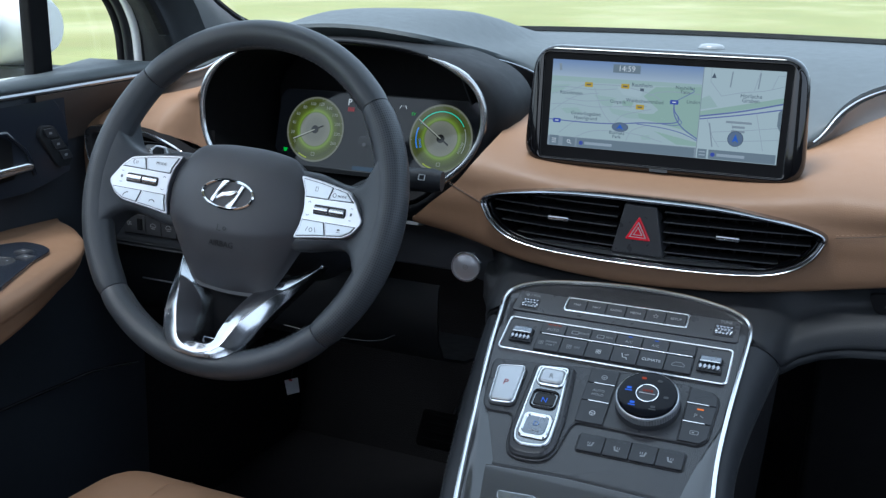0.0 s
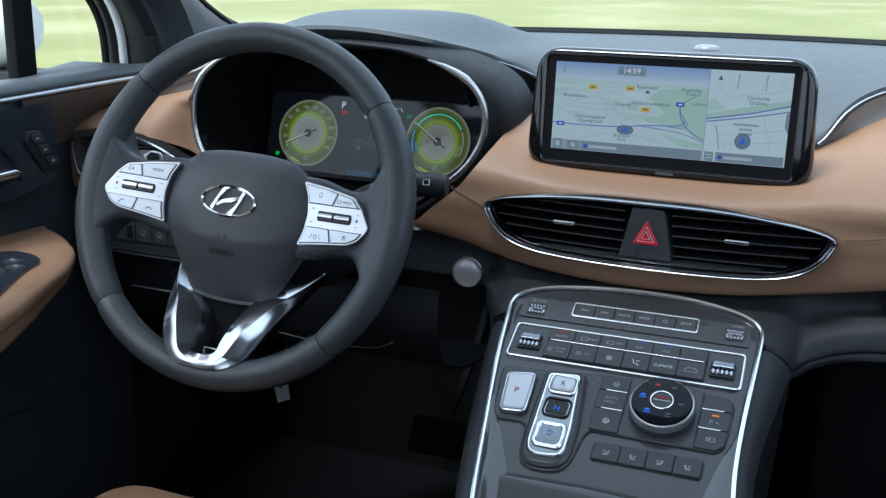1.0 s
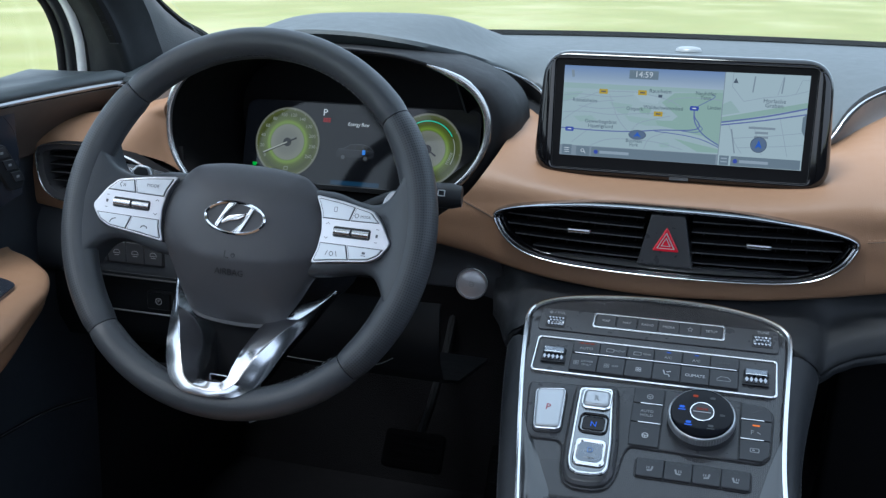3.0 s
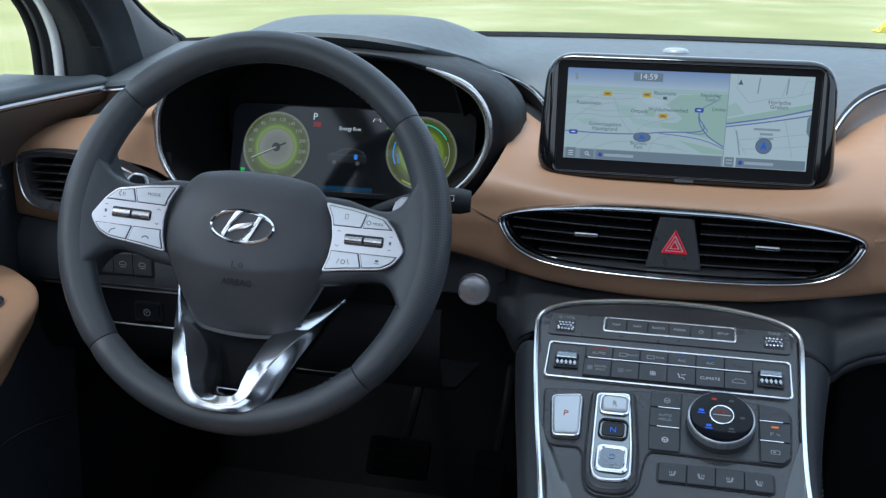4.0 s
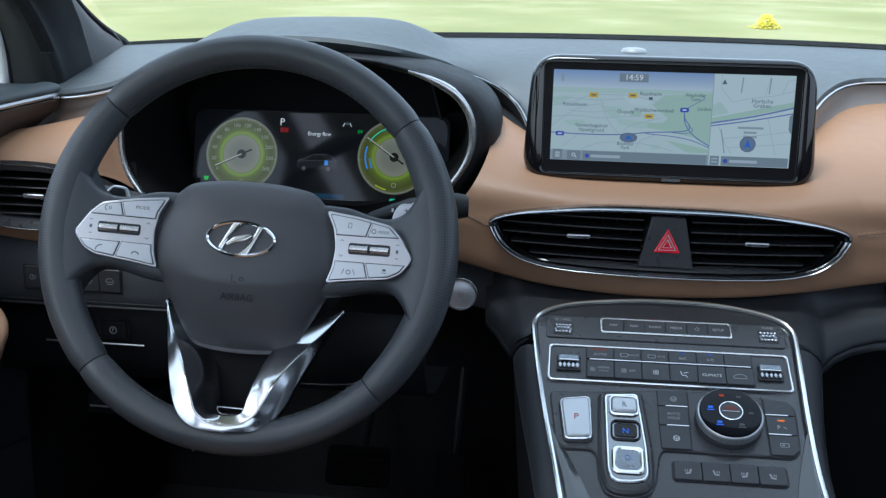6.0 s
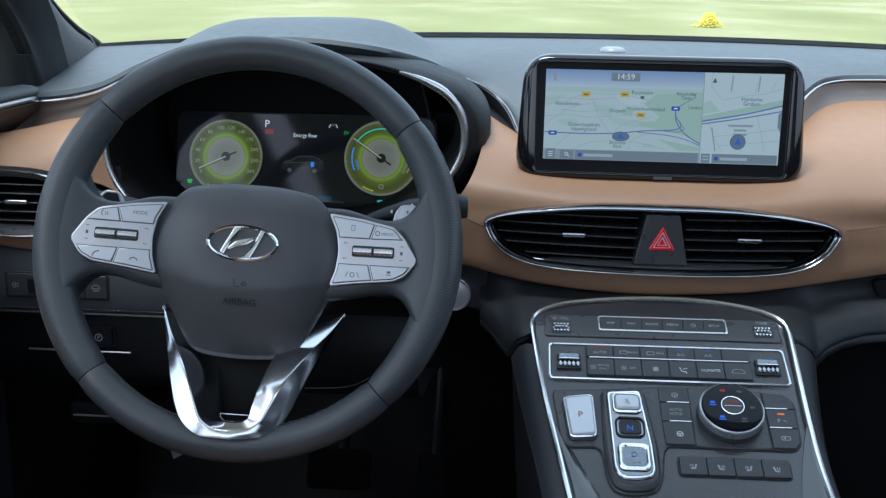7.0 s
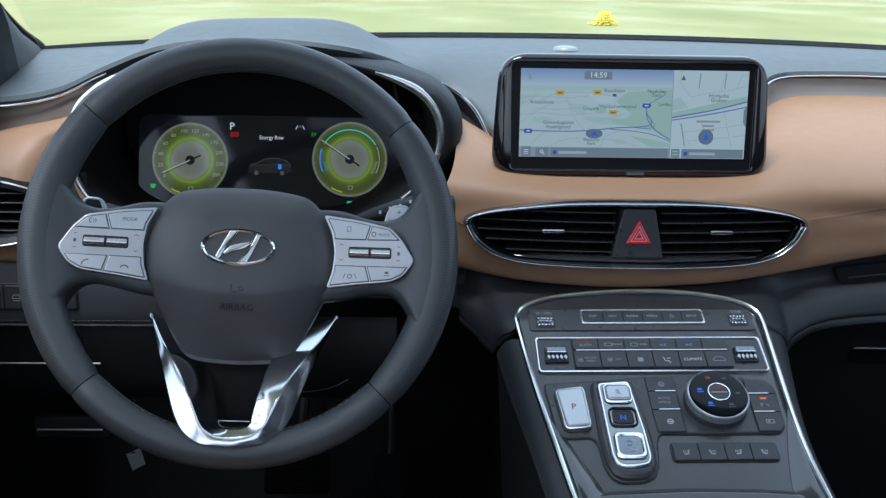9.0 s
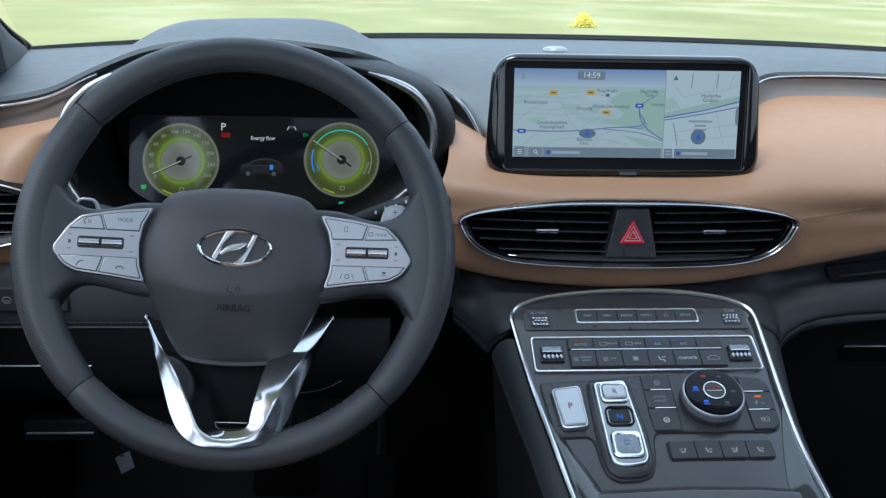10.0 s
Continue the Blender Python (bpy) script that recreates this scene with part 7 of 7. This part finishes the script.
thumb("volume_wheel", -0.0995, -0.0185, 0.0165, 0.0130, up, 0.0014, "knurled bright volume wheel")
thumb("tuning_wheel", 0.0995, -0.0165, 0.0165, 0.0130, up, 0.0014, "knurled bright tuning wheel")
letters("word", "TUNE", 0.0044, 0.1000, -0.0048, 0.0016, M["mark_grey"], up)
letters("word", "/ VOL", 0.0044, -0.0970, -0.0062, 0.0016, M["mark_grey"], up)
part("symbol", frame_slab(circle(0.0016, 14, -0.1060, -0.0062), circle(0.0010, 14, -0.1060, -0.0062), 0.0012, 0.0016, 0.0001), M["mark_grey"], up)
part("strip_frame", frame_slab(rrect(0.1275, 0.0205, 0.003, 0.0010, -0.0120), rrect(0.1235, 0.0165, 0.002, 0.0010, -0.0120), 0.0, 0.0034, 0.0005), M["chrome"], up, "bright frame")
for i, t in enumerate(("MAP", "NAV", "RADIO", "MEDIA", "", "SETUP")):
    x0 = 0.0010 - 0.0612 + 0.0204 * i
    k = key(x0 + 0.0003, x0 + 0.0201, -0.0200, -0.0040, 0.0016, up)
    if t:
        letters("word", t, 0.0042, x0 + 0.0102, -0.0120, 0.0031, M["mark_grey"], k, stretch=0.95)
    else:
        star = []
        for j in range(10):
            a, r = radians(90 + 36 * j), 0.0028 if j % 2 == 0 else 0.0014
            star.append((x0 + 0.0102 + r * math.cos(a), -0.0120 + r * math.sin(a)))
        part("symbol", line2(star + star[:2], 0.0005, 0.0031), M["mark_grey"], k)
part("pinhole", flat(circle(0.0010, 10, -0.062, 0.0045), 0.0006), M["key_edge"], con)

# climate row
cl = part("climate_plate", slab(rrect(0.2240, 0.0425, 0.003, 0.0005, -0.0635), -0.002, 0.0012, 0.0005), plate_m, con, "dark climate key plate")
part("bright_frame", frame_slab(rrect(0.2275, 0.0455, 0.0045, 0.0005, -0.0635), rrect(0.2225, 0.0421, 0.003, 0.0005, -0.0635), -0.001, 0.0036, 0.0008), M["chrome"], cl, "bright frame")
for name, x in (("temperature_wheel", -0.0935), ("temperature_wheel", 0.0950)):
    w = thumb(name, x, -0.0690, 0.0205, 0.0070, cl, 0.0030, "knurled chrome temperature wheel", 1, 5)
    part("wheel_cap", slab(rrect(0.0205, 0.0086, 0.0016, x, -0.0606), 0.002, 0.0072, 0.0018), M["gear_dish"], w)
    part("cap_edge", tube([(x - 0.0092, -0.0642, 0.0066), (x, -0.0643, 0.0069), (x + 0.0092, -0.0642, 0.0066)], 0.0008, 6), M["chrome"], w, "bright edge")
    part("wheel_side", slab(rrect(0.0225, 0.0175, 0.002, x, -0.0640), 0.0, 0.0032, 0.001), M["piano_black"], w)
blk = part("key_block", slab(rounded([(-0.0770, -0.0437), (0.0800, -0.0437), (0.0800, -0.0818), (-0.0770, -0.0818)], 0.002), 0.0, 0.0020, 0.0005), M["key_edge"], cl)
for row, y0, y1 in ((0, -0.0580, -0.0442), (1, -0.0812, -0.0607)):
    for i in range(6):
        x0 = -0.0765 + 0.0260 * i
        k = key(x0 + 0.0003, x0 + 0.0257, y0, y1, 0.0026, blk)
        cx, cy, z = x0 + 0.013, (y0 + y1) / 2 - 0.001, 0.0042
        if row == 0:
            if i in (0, 3, 4):
                for q in ((-0.005, 0.0, 0.005) if i == 0 else (0.0,)):
                    part("lamp", flat(rrect(0.0038, 0.0012, 0.0003, cx + q, y1 - 0.0022), z), M["lamp_red" if i == 0 else "lamp_blue"], k)
            if i == 0:
                letters("word", "AUTO", 0.0046, cx, cy - 0.001, z, M["mark_grey"], k)
            elif i in (3, 4):
                letters("word", "A/C", 0.0044, cx, cy - 0.001, z, M["mark_grey"], k)
            elif i == 5:
                letters("word", "SYNC", 0.0042, cx, cy - 0.001, z, M["mark_dark"], k)
            else:
                part("symbol", frame_slab(rrect(0.0075, 0.0045, 0.001, cx - 0.003, cy), rrect(0.0063, 0.0033, 0.0008, cx - 0.003, cy), 0.0038, z, 0.0001), M["mark_grey"], k)
                letters("word", "FRONT" if i == 1 else "REAR", 0.0032, cx + 0.006, cy, z, M["mark_grey"], k)
        else:
            if i == 0:
                letters("word", "DRIVER", 0.0036, cx + 0.003, cy + 0.0022, z, M["mark_grey"], k)
                letters("word", "ONLY", 0.0036, cx + 0.003, cy - 0.0018, z, M["mark_grey"], k)
            elif i == 1:
                letters("word", "OFF", 0.0036, cx + 0.004, cy, z, M["mark_grey"], k)
            elif i == 4:
                letters("word", "CLIMATE", 0.0046, cx, cy, z, M["mark_white"], k)
            if i in (0, 1, 2):
                fx = cx - (0.0072 if i == 0 else 0.004 if i == 1 else 0.0)
                for q in range(4):
                    a = radians(45 + 90 * q)
                    part("symbol", frame_slab(circle(0.0014, 12, fx + 0.0018 * math.cos(a), cy + 0.0018 * math.sin(a)), circle(0.0009, 12, fx + 0.0018 * math.cos(a), cy + 0.0018 * math.sin(a)), 0.0038, z, 0.0001), M["mark_white" if i == 2 else "mark_grey"], k)
            elif i == 3:
                part("symbol", line2([(cx - 0.003, cy + 0.003), (cx - 0.0015, cy - 0.002), (cx + 0.002, cy - 0.002), (cx + 0.003, cy - 0.0045)], 0.0009, z), M["mark_white"], k)
                part("symbol", line2([(cx + 0.004, cy + 0.002), (cx, cy + 0.001)], 0.0007, z), M["mark_white"], k)
            elif i == 5:
                part("symbol", line2([(cx - 0.006, cy - 0.002), (cx - 0.006, cy), (cx - 0.003, cy + 0.0028), (cx + 0.003, cy + 0.0028), (cx + 0.006, cy), (cx + 0.006, cy - 0.002), (cx - 0.006, cy - 0.002)], 0.0006, z), M["mark_grey"], k)
part("bright_bar", slab(rrect(0.1515, 0.0015, 0.0006, 0.0020, -0.0594), 0.002, 0.0046, 0.0005), M["chrome"], cl, "thin bright bar")

# raised control plate that carries the gear keys and the key block
PLATE = [(-0.1085, -0.1005), (-0.0600, -0.0975), (-0.0125, -0.0925), (0.0300, -0.0915), (0.0700, -0.0935), (0.1060, -0.0980), (0.1115, -0.1060), (0.1112, -0.1180), (0.1095, -0.1530), (0.1035, -0.1605), (0.0400, -0.1608), (-0.0085, -0.1600),
         (-0.0130, -0.1680), (-0.0170, -0.1960), (-0.0225, -0.2085), (-0.0345, -0.2130), (-0.0520, -0.2130), (-0.0608, -0.2085), (-0.0652, -0.1950), (-0.0672, -0.1710), (-0.0720, -0.1640), (-0.0965, -0.1650), (-0.1030, -0.1580), (-0.1095, -0.1070)]
plate_line = rounded(PLATE, 0.0045, 3)
plate_line = plate_line if area2(plate_line) > 0 else plate_line[::-1]
ctl = part("control_plate", slab(plate_line, -0.002, 0.0024, 0.0016), plate_m, con, "raised satin dark control plate", sharp=25)
part("plate_groove", slab(shift(plate_line, -0.0010), -0.002, 0.0005), M["key_edge"], con)
gear = thing("gear_selector", CON @ Matrix.Translation((0, 0, 0)), "push-button gear selector in a chrome bezel on the console", "gear selector")
PK = rounded([(-0.1000, -0.1140), (-0.0745, -0.1100), (-0.0730, -0.1553), (-0.0948, -0.1570)], 0.0040)
PK = PK if area2(PK) > 0 else PK[::-1]
part("p_surround", slab(shift(PK, -0.0026), 0.001, 0.0034, 0.0006), M["key_edge"], gear, "dark recess round the park key")
part("key_frame", frame_slab(shift(PK, -0.0016), PK, 0.002, 0.0082, 0.0007), M["chrome"], gear, "bright edge")
pk = part("p_key", slab(PK, 0.002, 0.0094, 0.0018), M["gear_silver"], gear, "silver park key", sharp=60)
letters("letter", "P", 0.0095, -0.0860, -0.1345, 0.0096, M["mark_red"], pk)
gh = rounded([(-0.0665, -0.1010), (-0.0250, -0.0985), (-0.0178, -0.1650), (-0.0180, -0.1970), (-0.0250, -0.2085), (-0.0360, -0.2118), (-0.0520, -0.2118), (-0.0600, -0.2070), (-0.0645, -0.1940), (-0.0665, -0.1650)], 0.007)
part("housing", slab(gh, 0.0005, 0.0085, 0.0062), plate_m, gear, "dark tapered housing", sharp=25)
bz = rounded([(-0.0622, -0.1060), (-0.0290, -0.1032), (-0.0228, -0.1660), (-0.0222, -0.1930), (-0.0262, -0.2010), (-0.0370, -0.2035), (-0.0500, -0.2038), (-0.0572, -0.2000), (-0.0605, -0.1900)], 0.006)
part("bezel", slab(bz, 0.005, 0.0104, 0.0038), M["bezel_metal"], gear, "polished metal bezel", sharp=70)
bq = shift(bz if area2(bz) > 0 else bz[::-1], 0.0030)
part("bezel_rim", frame_slab(shift(bq, -0.0014), shift(bq, 0.0008), 0.009, 0.0108, 0.0005), M["chrome"], gear)
for t, cx, cy, w, h, mat, ink in (("R", -0.0432, -0.1208, 0.0240, 0.0195, "gear_silver", "mark_grey"), ("N", -0.0424, -0.1480, 0.0235, 0.0195, "n_black", "lamp_blue"), ("D", -0.0411, -0.1803, 0.0255, 0.0258, "gear_dish", "gear_blue")):
    lo = t == "N"
    part("key_gap", frame_slab(rrect(w + 0.0030, h + 0.0030, 0.006, cx, cy), rrect(w + 0.0022, h + 0.0022, 0.0052, cx, cy), 0.007, 0.0112, 0.0002), M["key_edge"], gear)
    part("key_frame", frame_slab(rrect(w + 0.0026, h + 0.0026, 0.0055, cx, cy), rrect(w - (0.0050 if t == "D" else 0.0005), h - (0.0050 if t == "D" else 0.0005), 0.0045, cx, cy), 0.007, 0.0132 if not lo else 0.0126, 0.0012), M["chrome" if not lo else "piano_black"], gear)
    k = part("%s_key" % t.lower(), slab(rrect(w - 0.001, h - 0.001, 0.0045, cx, cy), 0.006, {"R": 0.0146, "N": 0.0108, "D": 0.0118}[t], 0.0026, 0.0), M[mat], gear, "%s gear key" % ("silver" if not lo else "gloss black"), sharp=60)
    top_z = {"R": 0.0149, "N": 0.0110, "D": 0.0121}[t]
    letters("letter", t, 0.0080, cx, cy + (0.002 if t == "D" else -0.001), top_z, M[ink], k)
    if t == "D":
        part("underline", flat(rrect(0.010, 0.0009, 0.0002, cx, cy - 0.0060), top_z), M["mark_grey"], k)
# key block round the drive dial: flush keys with fine joints
for gx in (0.0163, 0.0828):
    part("joint", slab([(gx - 0.0004, -0.0935), (gx + 0.0004, -0.0935), (gx + 0.0004, -0.1597), (gx - 0.0004, -0.1597)], 0.001, 0.00255), M["key_edge"], ctl)
COLUMNS = ([[(-0.0115, -0.0936), (0.0155, -0.0930), (0.0155, -0.1112), (-0.0115, -0.1112)], [(-0.0115, -0.1122), (0.0155, -0.1122), (0.0155, -0.1332), (-0.0115, -0.1332)], [(-0.0115, -0.1342), (0.0155, -0.1342), (0.0155, -0.1592), (-0.0105, -0.1592)]],
           [[(0.0838, -0.0965), (0.1030, -0.0985), (0.1090, -0.1040), (0.1100, -0.1148), (0.0838, -0.1148)], [(0.0838, -0.1158), (0.1100, -0.1158), (0.1092, -0.1366), (0.0838, -0.1366)], [(0.0838, -0.1376), (0.1091, -0.1376), (0.1083, -0.1530), (0.1025, -0.1592), (0.0838, -0.1592)]])
for c, column in enumerate(COLUMNS):
    for i, poly in enumerate(column):
        part("key_gap", slab(shift(poly if area2(poly) > 0 else poly[::-1], -0.0005), 0.001, 0.0026), M["key_edge"], ctl)
        k = part("key", slab(rounded(poly, 0.0010), 0.001, 0.0036, 0.0006), M["console_key"], ctl)
        x0, x1, y1, y0 = min(p[0] for p in poly), max(p[0] for p in poly), max(p[1] for p in poly), min(p[1] for p in poly)
        cx, ky, kz = (x0 + x1) / 2, (y0 + y1) / 2, 0.0038
        if i:
            bx = (x1 - 0.0104) if c == 0 else (x0 + 0.0100)
            part("bright_bar", slab(rrect(0.0200, 0.0013, 0.0005, bx, y1 + 0.0004), 0.002, 0.0046, 0.0004), M["chrome"], ctl, "thin bright bar")
        if c == 0 and i == 1:
            letters("word", "AUTO", 0.0042, cx, ky + 0.0022, kz, M["mark_grey"], k)
            letters("word", "HOLD", 0.0042, cx, ky - 0.0026, kz, M["mark_grey"], k)
        elif c == 1 and i == 1:
            letters("letter", "P", 0.0062, cx - 0.003, ky - 0.003, kz, M["mark_grey"], k)
            part("symbol", line2([(cx + 0.001, ky - 0.002), (cx + 0.004, ky - 0.004)], 0.0007, kz), M["mark_grey"], k)
            part("lamp", flat(rrect(0.0062, 0.0017, 0.0004, cx, ky + 0.0050), kz), M["lamp_orange"], k)
        elif c == 0:
            ink = M["mark_white" if i == 2 else "mark_grey"]
            part("symbol", frame_slab(circle(0.0030, 18, cx + 0.001, ky - 0.001), circle(0.0022, 18, cx + 0.001, ky - 0.001), 0.0032, kz, 0.0001), ink, k)
            part("symbol", line2([(cx - 0.0015, ky - 0.001), (cx + 0.0035, ky - 0.001)], 0.0007, kz), ink, k)
            part("symbol", line2([(cx + 0.001, ky - 0.001), (cx + 0.001, ky - 0.0038)], 0.0007, kz), ink, k)
            part("mark", flat(rrect(0.0050, 0.0009, 0.0002, cx + 0.001, ky + 0.0060), kz), M["mark_dark"], k)
        elif i == 0:
            part("symbol", line2([(cx - 0.0050, ky - 0.0022), (cx - 0.0020, ky - 0.0010), (cx + 0.0016, ky + 0.0018), (cx + 0.0048, ky + 0.0018)], 0.0009, kz), M["mark_dark"], k)
        else:
            part("symbol", frame_slab(rrect(0.0080, 0.0046, 0.0012, cx, ky), rrect(0.0066, 0.0034, 0.0009, cx, ky), 0.0032, kz, 0.0001), M["mark_grey"], k)
            part("symbol", flat(rrect(0.0022, 0.0016, 0.0004, cx - 0.0010, ky), kz), M["mark_grey"], k)
# drive mode dial
dial = thing("drive_mode_dial", CON @ Matrix.Translation((0.0500, -0.1262, 0.0022)), "round drive mode dial with a knurled chrome ring", "dial")
part("skirt", lathe([(0.0300, -0.002), (0.0300, 0.002), (0.0285, 0.005), (0.0272, 0.006)], 56), M["console_key"], dial)
prof = [(0.0272, 0.005), (0.0290, 0.0065), (0.0290, 0.0128), (0.0284, 0.0142), (0.0274, 0.0147), (0.0270, 0.0140)]
rows = []
for i, (r, z) in enumerate(prof):
    rows.append([((r + (0.0006 if (j % 2 and i in (1, 2)) else 0)) * math.cos(2 * math.pi * j / 144), (r + (0.0006 if (j % 2 and i in (1, 2)) else 0)) * math.sin(2 * math.pi * j / 144), z) for j in range(144)])
part("knurled_ring", skin(rows, closed_u=True, caps=True), M["silver_key"], dial, "knurled bright ring", sharp=25)
cap = part("cap", lathe([(0.0272, 0.010), (0.0272, 0.0150), (0.0262, 0.0166), (0.0245, 0.0171), (0.0110, 0.0172)], 56), M["dial_gloss"], dial, "gloss black cap")
part("centre_ring", frame_slab(circle(0.0106, 40), circle(0.0094, 40), 0.0165, 0.0182, 0.0003), M["chrome"], dial)
part("centre_key", slab(circle(0.0093, 36), 0.016, 0.0176, 0.0004), M["console_key"], dial)
letters("word", "DRIVE", 0.0036, 0, 0.0026, 0.0179, M["lamp_red"], cap)
part("divider", flat(rrect(0.015, 0.0007, 0.0002, 0, -0.0006), 0.0180), M["mark_white"], cap)
for ang, mat, n in ((112, "lamp_red", 1), (62, "mark_dark", 1), (-8, "mark_dark", 1), (-62, "mark_dark", 2), (232, "lamp_blue", 2), (172, "lamp_blue", 2)):
    x, y = 0.0176 * math.cos(radians(ang)), 0.0176 * math.sin(radians(ang))
    part("mark", flat(rrect(0.0046, 0.0026, 0.0010, x, y + 0.0010), 0.0174), M[mat], cap)
    if n > 1:
        part("mark", flat(rrect(0.0064, 0.0012, 0.0003, x, y - 0.0020), 0.0174), M[mat], cap)
# seat heating keys
heat = part("heater_tray", slab(rrect(0.0985, 0.0212, 0.004, 0.0465, -0.1808), -0.002, 0.0008, 0.0004), M["key_edge"], con)
for i in range(4):
    x0 = 0.0465 - 0.0476 + 0.0238 * i
    key_pts = rrect(0.0234, 0.0194, 0.0016, x0 + 0.0119, -0.1808)
    k = part("key", slab(key_pts, -0.001, 0.0030, 0.0010), M["console_key"], heat, sharp=25)
    cx = x0 + 0.0119
    for q in (-0.0055, 0.0, 0.0055):
        part("mark", flat(rrect(0.0034, 0.0009, 0.0002, cx + q, -0.1742), 0.0032), M["mark_dark"], k)
    m = 1 if i % 2 else -1
    part("symbol", line2([(cx - 0.0024 * m, -0.1796), (cx - 0.0012 * m, -0.1838), (cx + 0.0024 * m, -0.1842)], 0.0017, 0.0032), M["mark_grey"], k)
    for q in (0.0004, 0.0022):
        part("symbol", line2([(cx + q * m, -0.1824), (cx + (q + 0.0006) * m, -0.1816), (cx + q * m, -0.1808), (cx + (q + 0.0006) * m, -0.1800)], 0.0007, 0.0032), M["mark_grey"], k)

# leather flanks of the console: a narrow roll along the chrome, a seam, then a drop into the dark
for s in (-1, 1):
    e = [p for p in (bot if s < 0 else top[::-1]) if p[1] < -0.028]
    cols, drops = [], []
    for x, y in e:
        up_f = min(1.0, max(0.0, (y + 0.17) / 0.14))
        reach = 0.0200 + 0.0025 * up_f if s < 0 else 0.0158 + 0.0150 * up_f ** 1.4
        deep = -0.016 - 0.013 * up_f if s < 0 else -0.020 - 0.010 * up_f
        cols.append([(x + s * (0.0022 + (reach - 0.0022) * f), y + 0.006 * up_f * f, -0.001 + deep * g) for f, g in ((0, 0), (0.3, 0.05), (0.6, 0.25), (0.82, 0.55), (0.95, 0.85), (1.0, 1.0), (0.97, 1.12))])
        base = CON @ Vector((x + s * reach * 0.97, y, deep * 1.1))
        low_end = Vector((base.x - s * 0.035, base.y + 0.02, 0.40))
        drops.append([tuple(CON.inverted() @ (base * (1 - f) + low_end * f)) for f in (0, 0.3, 0.6, 1)])
    part("flank", skin(cols, thick=0.003), M["flank_leather"], con, "dark leatherette flank", sharp=70)
    part("flank_side", skin(drops, thick=0.003), M["carpet"], con, "black carpeted side", sharp=70)
    stitches("seam", [Vector(c[4]) + Vector((s * 0.0004, 0, 0.0008)) for c in cols], (s * 0.6, 0, 0.8), M["thread"], con, 0.0030, 0.0022, 0.00032)


# bridge between the dash and the console head, running on to both sides
def head_v(u):
    return 0.0265 * max(0.0, 1 - ((u + 0.002) / 0.127) ** 2) ** 0.6


# upper edge's place across the car, then the lower edge on the console's own axes
BRIDGE = [(0.194, -0.180, 0.044, -0.052), (0.203, -0.167, 0.022, -0.046), (0.212, -0.157, -0.004, -0.038), (0.220, -0.1515, -0.020, -0.031),
          (0.228, -0.147, -0.023, -0.018), (0.236, -0.142, -0.0245, -0.009), (0.243, -0.136, -0.0250, -0.004), (0.250, -0.1305, -0.022, -0.002)]
for i in range(25):
    u = -0.121 + 0.238 * i / 24
    BRIDGE.append((XC + u * 1.06, u, head_v(u) + 0.0012, -0.005))
BRIDGE += [(0.514, 0.1268, -0.022, -0.002), (0.521, 0.134, -0.0240, -0.004), (0.529, 0.1434, -0.0245, -0.010), (0.538, 0.150, -0.0235, -0.019), (0.546, 0.1545, -0.023, -0.029), (0.554, 0.159, -0.017, -0.030), (0.566, 0.168, -0.007, -0.030), (0.585, 0.188, 0.006, -0.030),
           (0.611, 0.2147, 0.0155, -0.030), (0.650, 0.250, 0.0205, -0.030), (0.735, 0.330, 0.027, -0.030), (0.90, 0.500, 0.034, -0.030), (1.14, 0.750, 0.040, -0.030)]
rows, hem = [], []
for x, u, v, w in BRIDGE:
    p, q = Vector((x, face_y(x) + 0.010, curve_at(TAN_LOW, x) + 0.002)), CON @ Vector((u, v, w))
    out = min(1.0, max(0.0, (abs(u) - 0.120) / 0.04))
    p.y += 0.018 * min(1.0, max(0.0, (-u - 0.145) / 0.03))
    hem.append(q + Vector((0, -0.0006, 0.003)))
    rows.append([p + Vector((0, 0.004, 0.004)), p + Vector((0, 0.008, -0.004)), p * 0.60 + q * 0.40 + Vector((0, 0.012 + 0.008 * out, -0.002)), p * 0.25 + q * 0.75 + Vector((0, 0.006 - 0.004 * out, 0.004 * out)),
                 q + Vector((0, -0.001, 0.0045 * out)), q, q + Vector((0, 0.012, -0.010)), q + Vector((0, 0.060 + 0.10 * out, -0.020))])
part("bridge", skin([[tuple(v) for v in spline(r, 3)] for r in rows], thick=0.003), M["bridge_leather"], dash, "dark leatherette bridge", sharp=70)
for ends in (hem[:4], hem[-8:]):
    stitches("seam", spline(ends, 8), (0, -0.7, 0.7), M["thread"], dash, 0.0030, 0.0022, 0.00032)
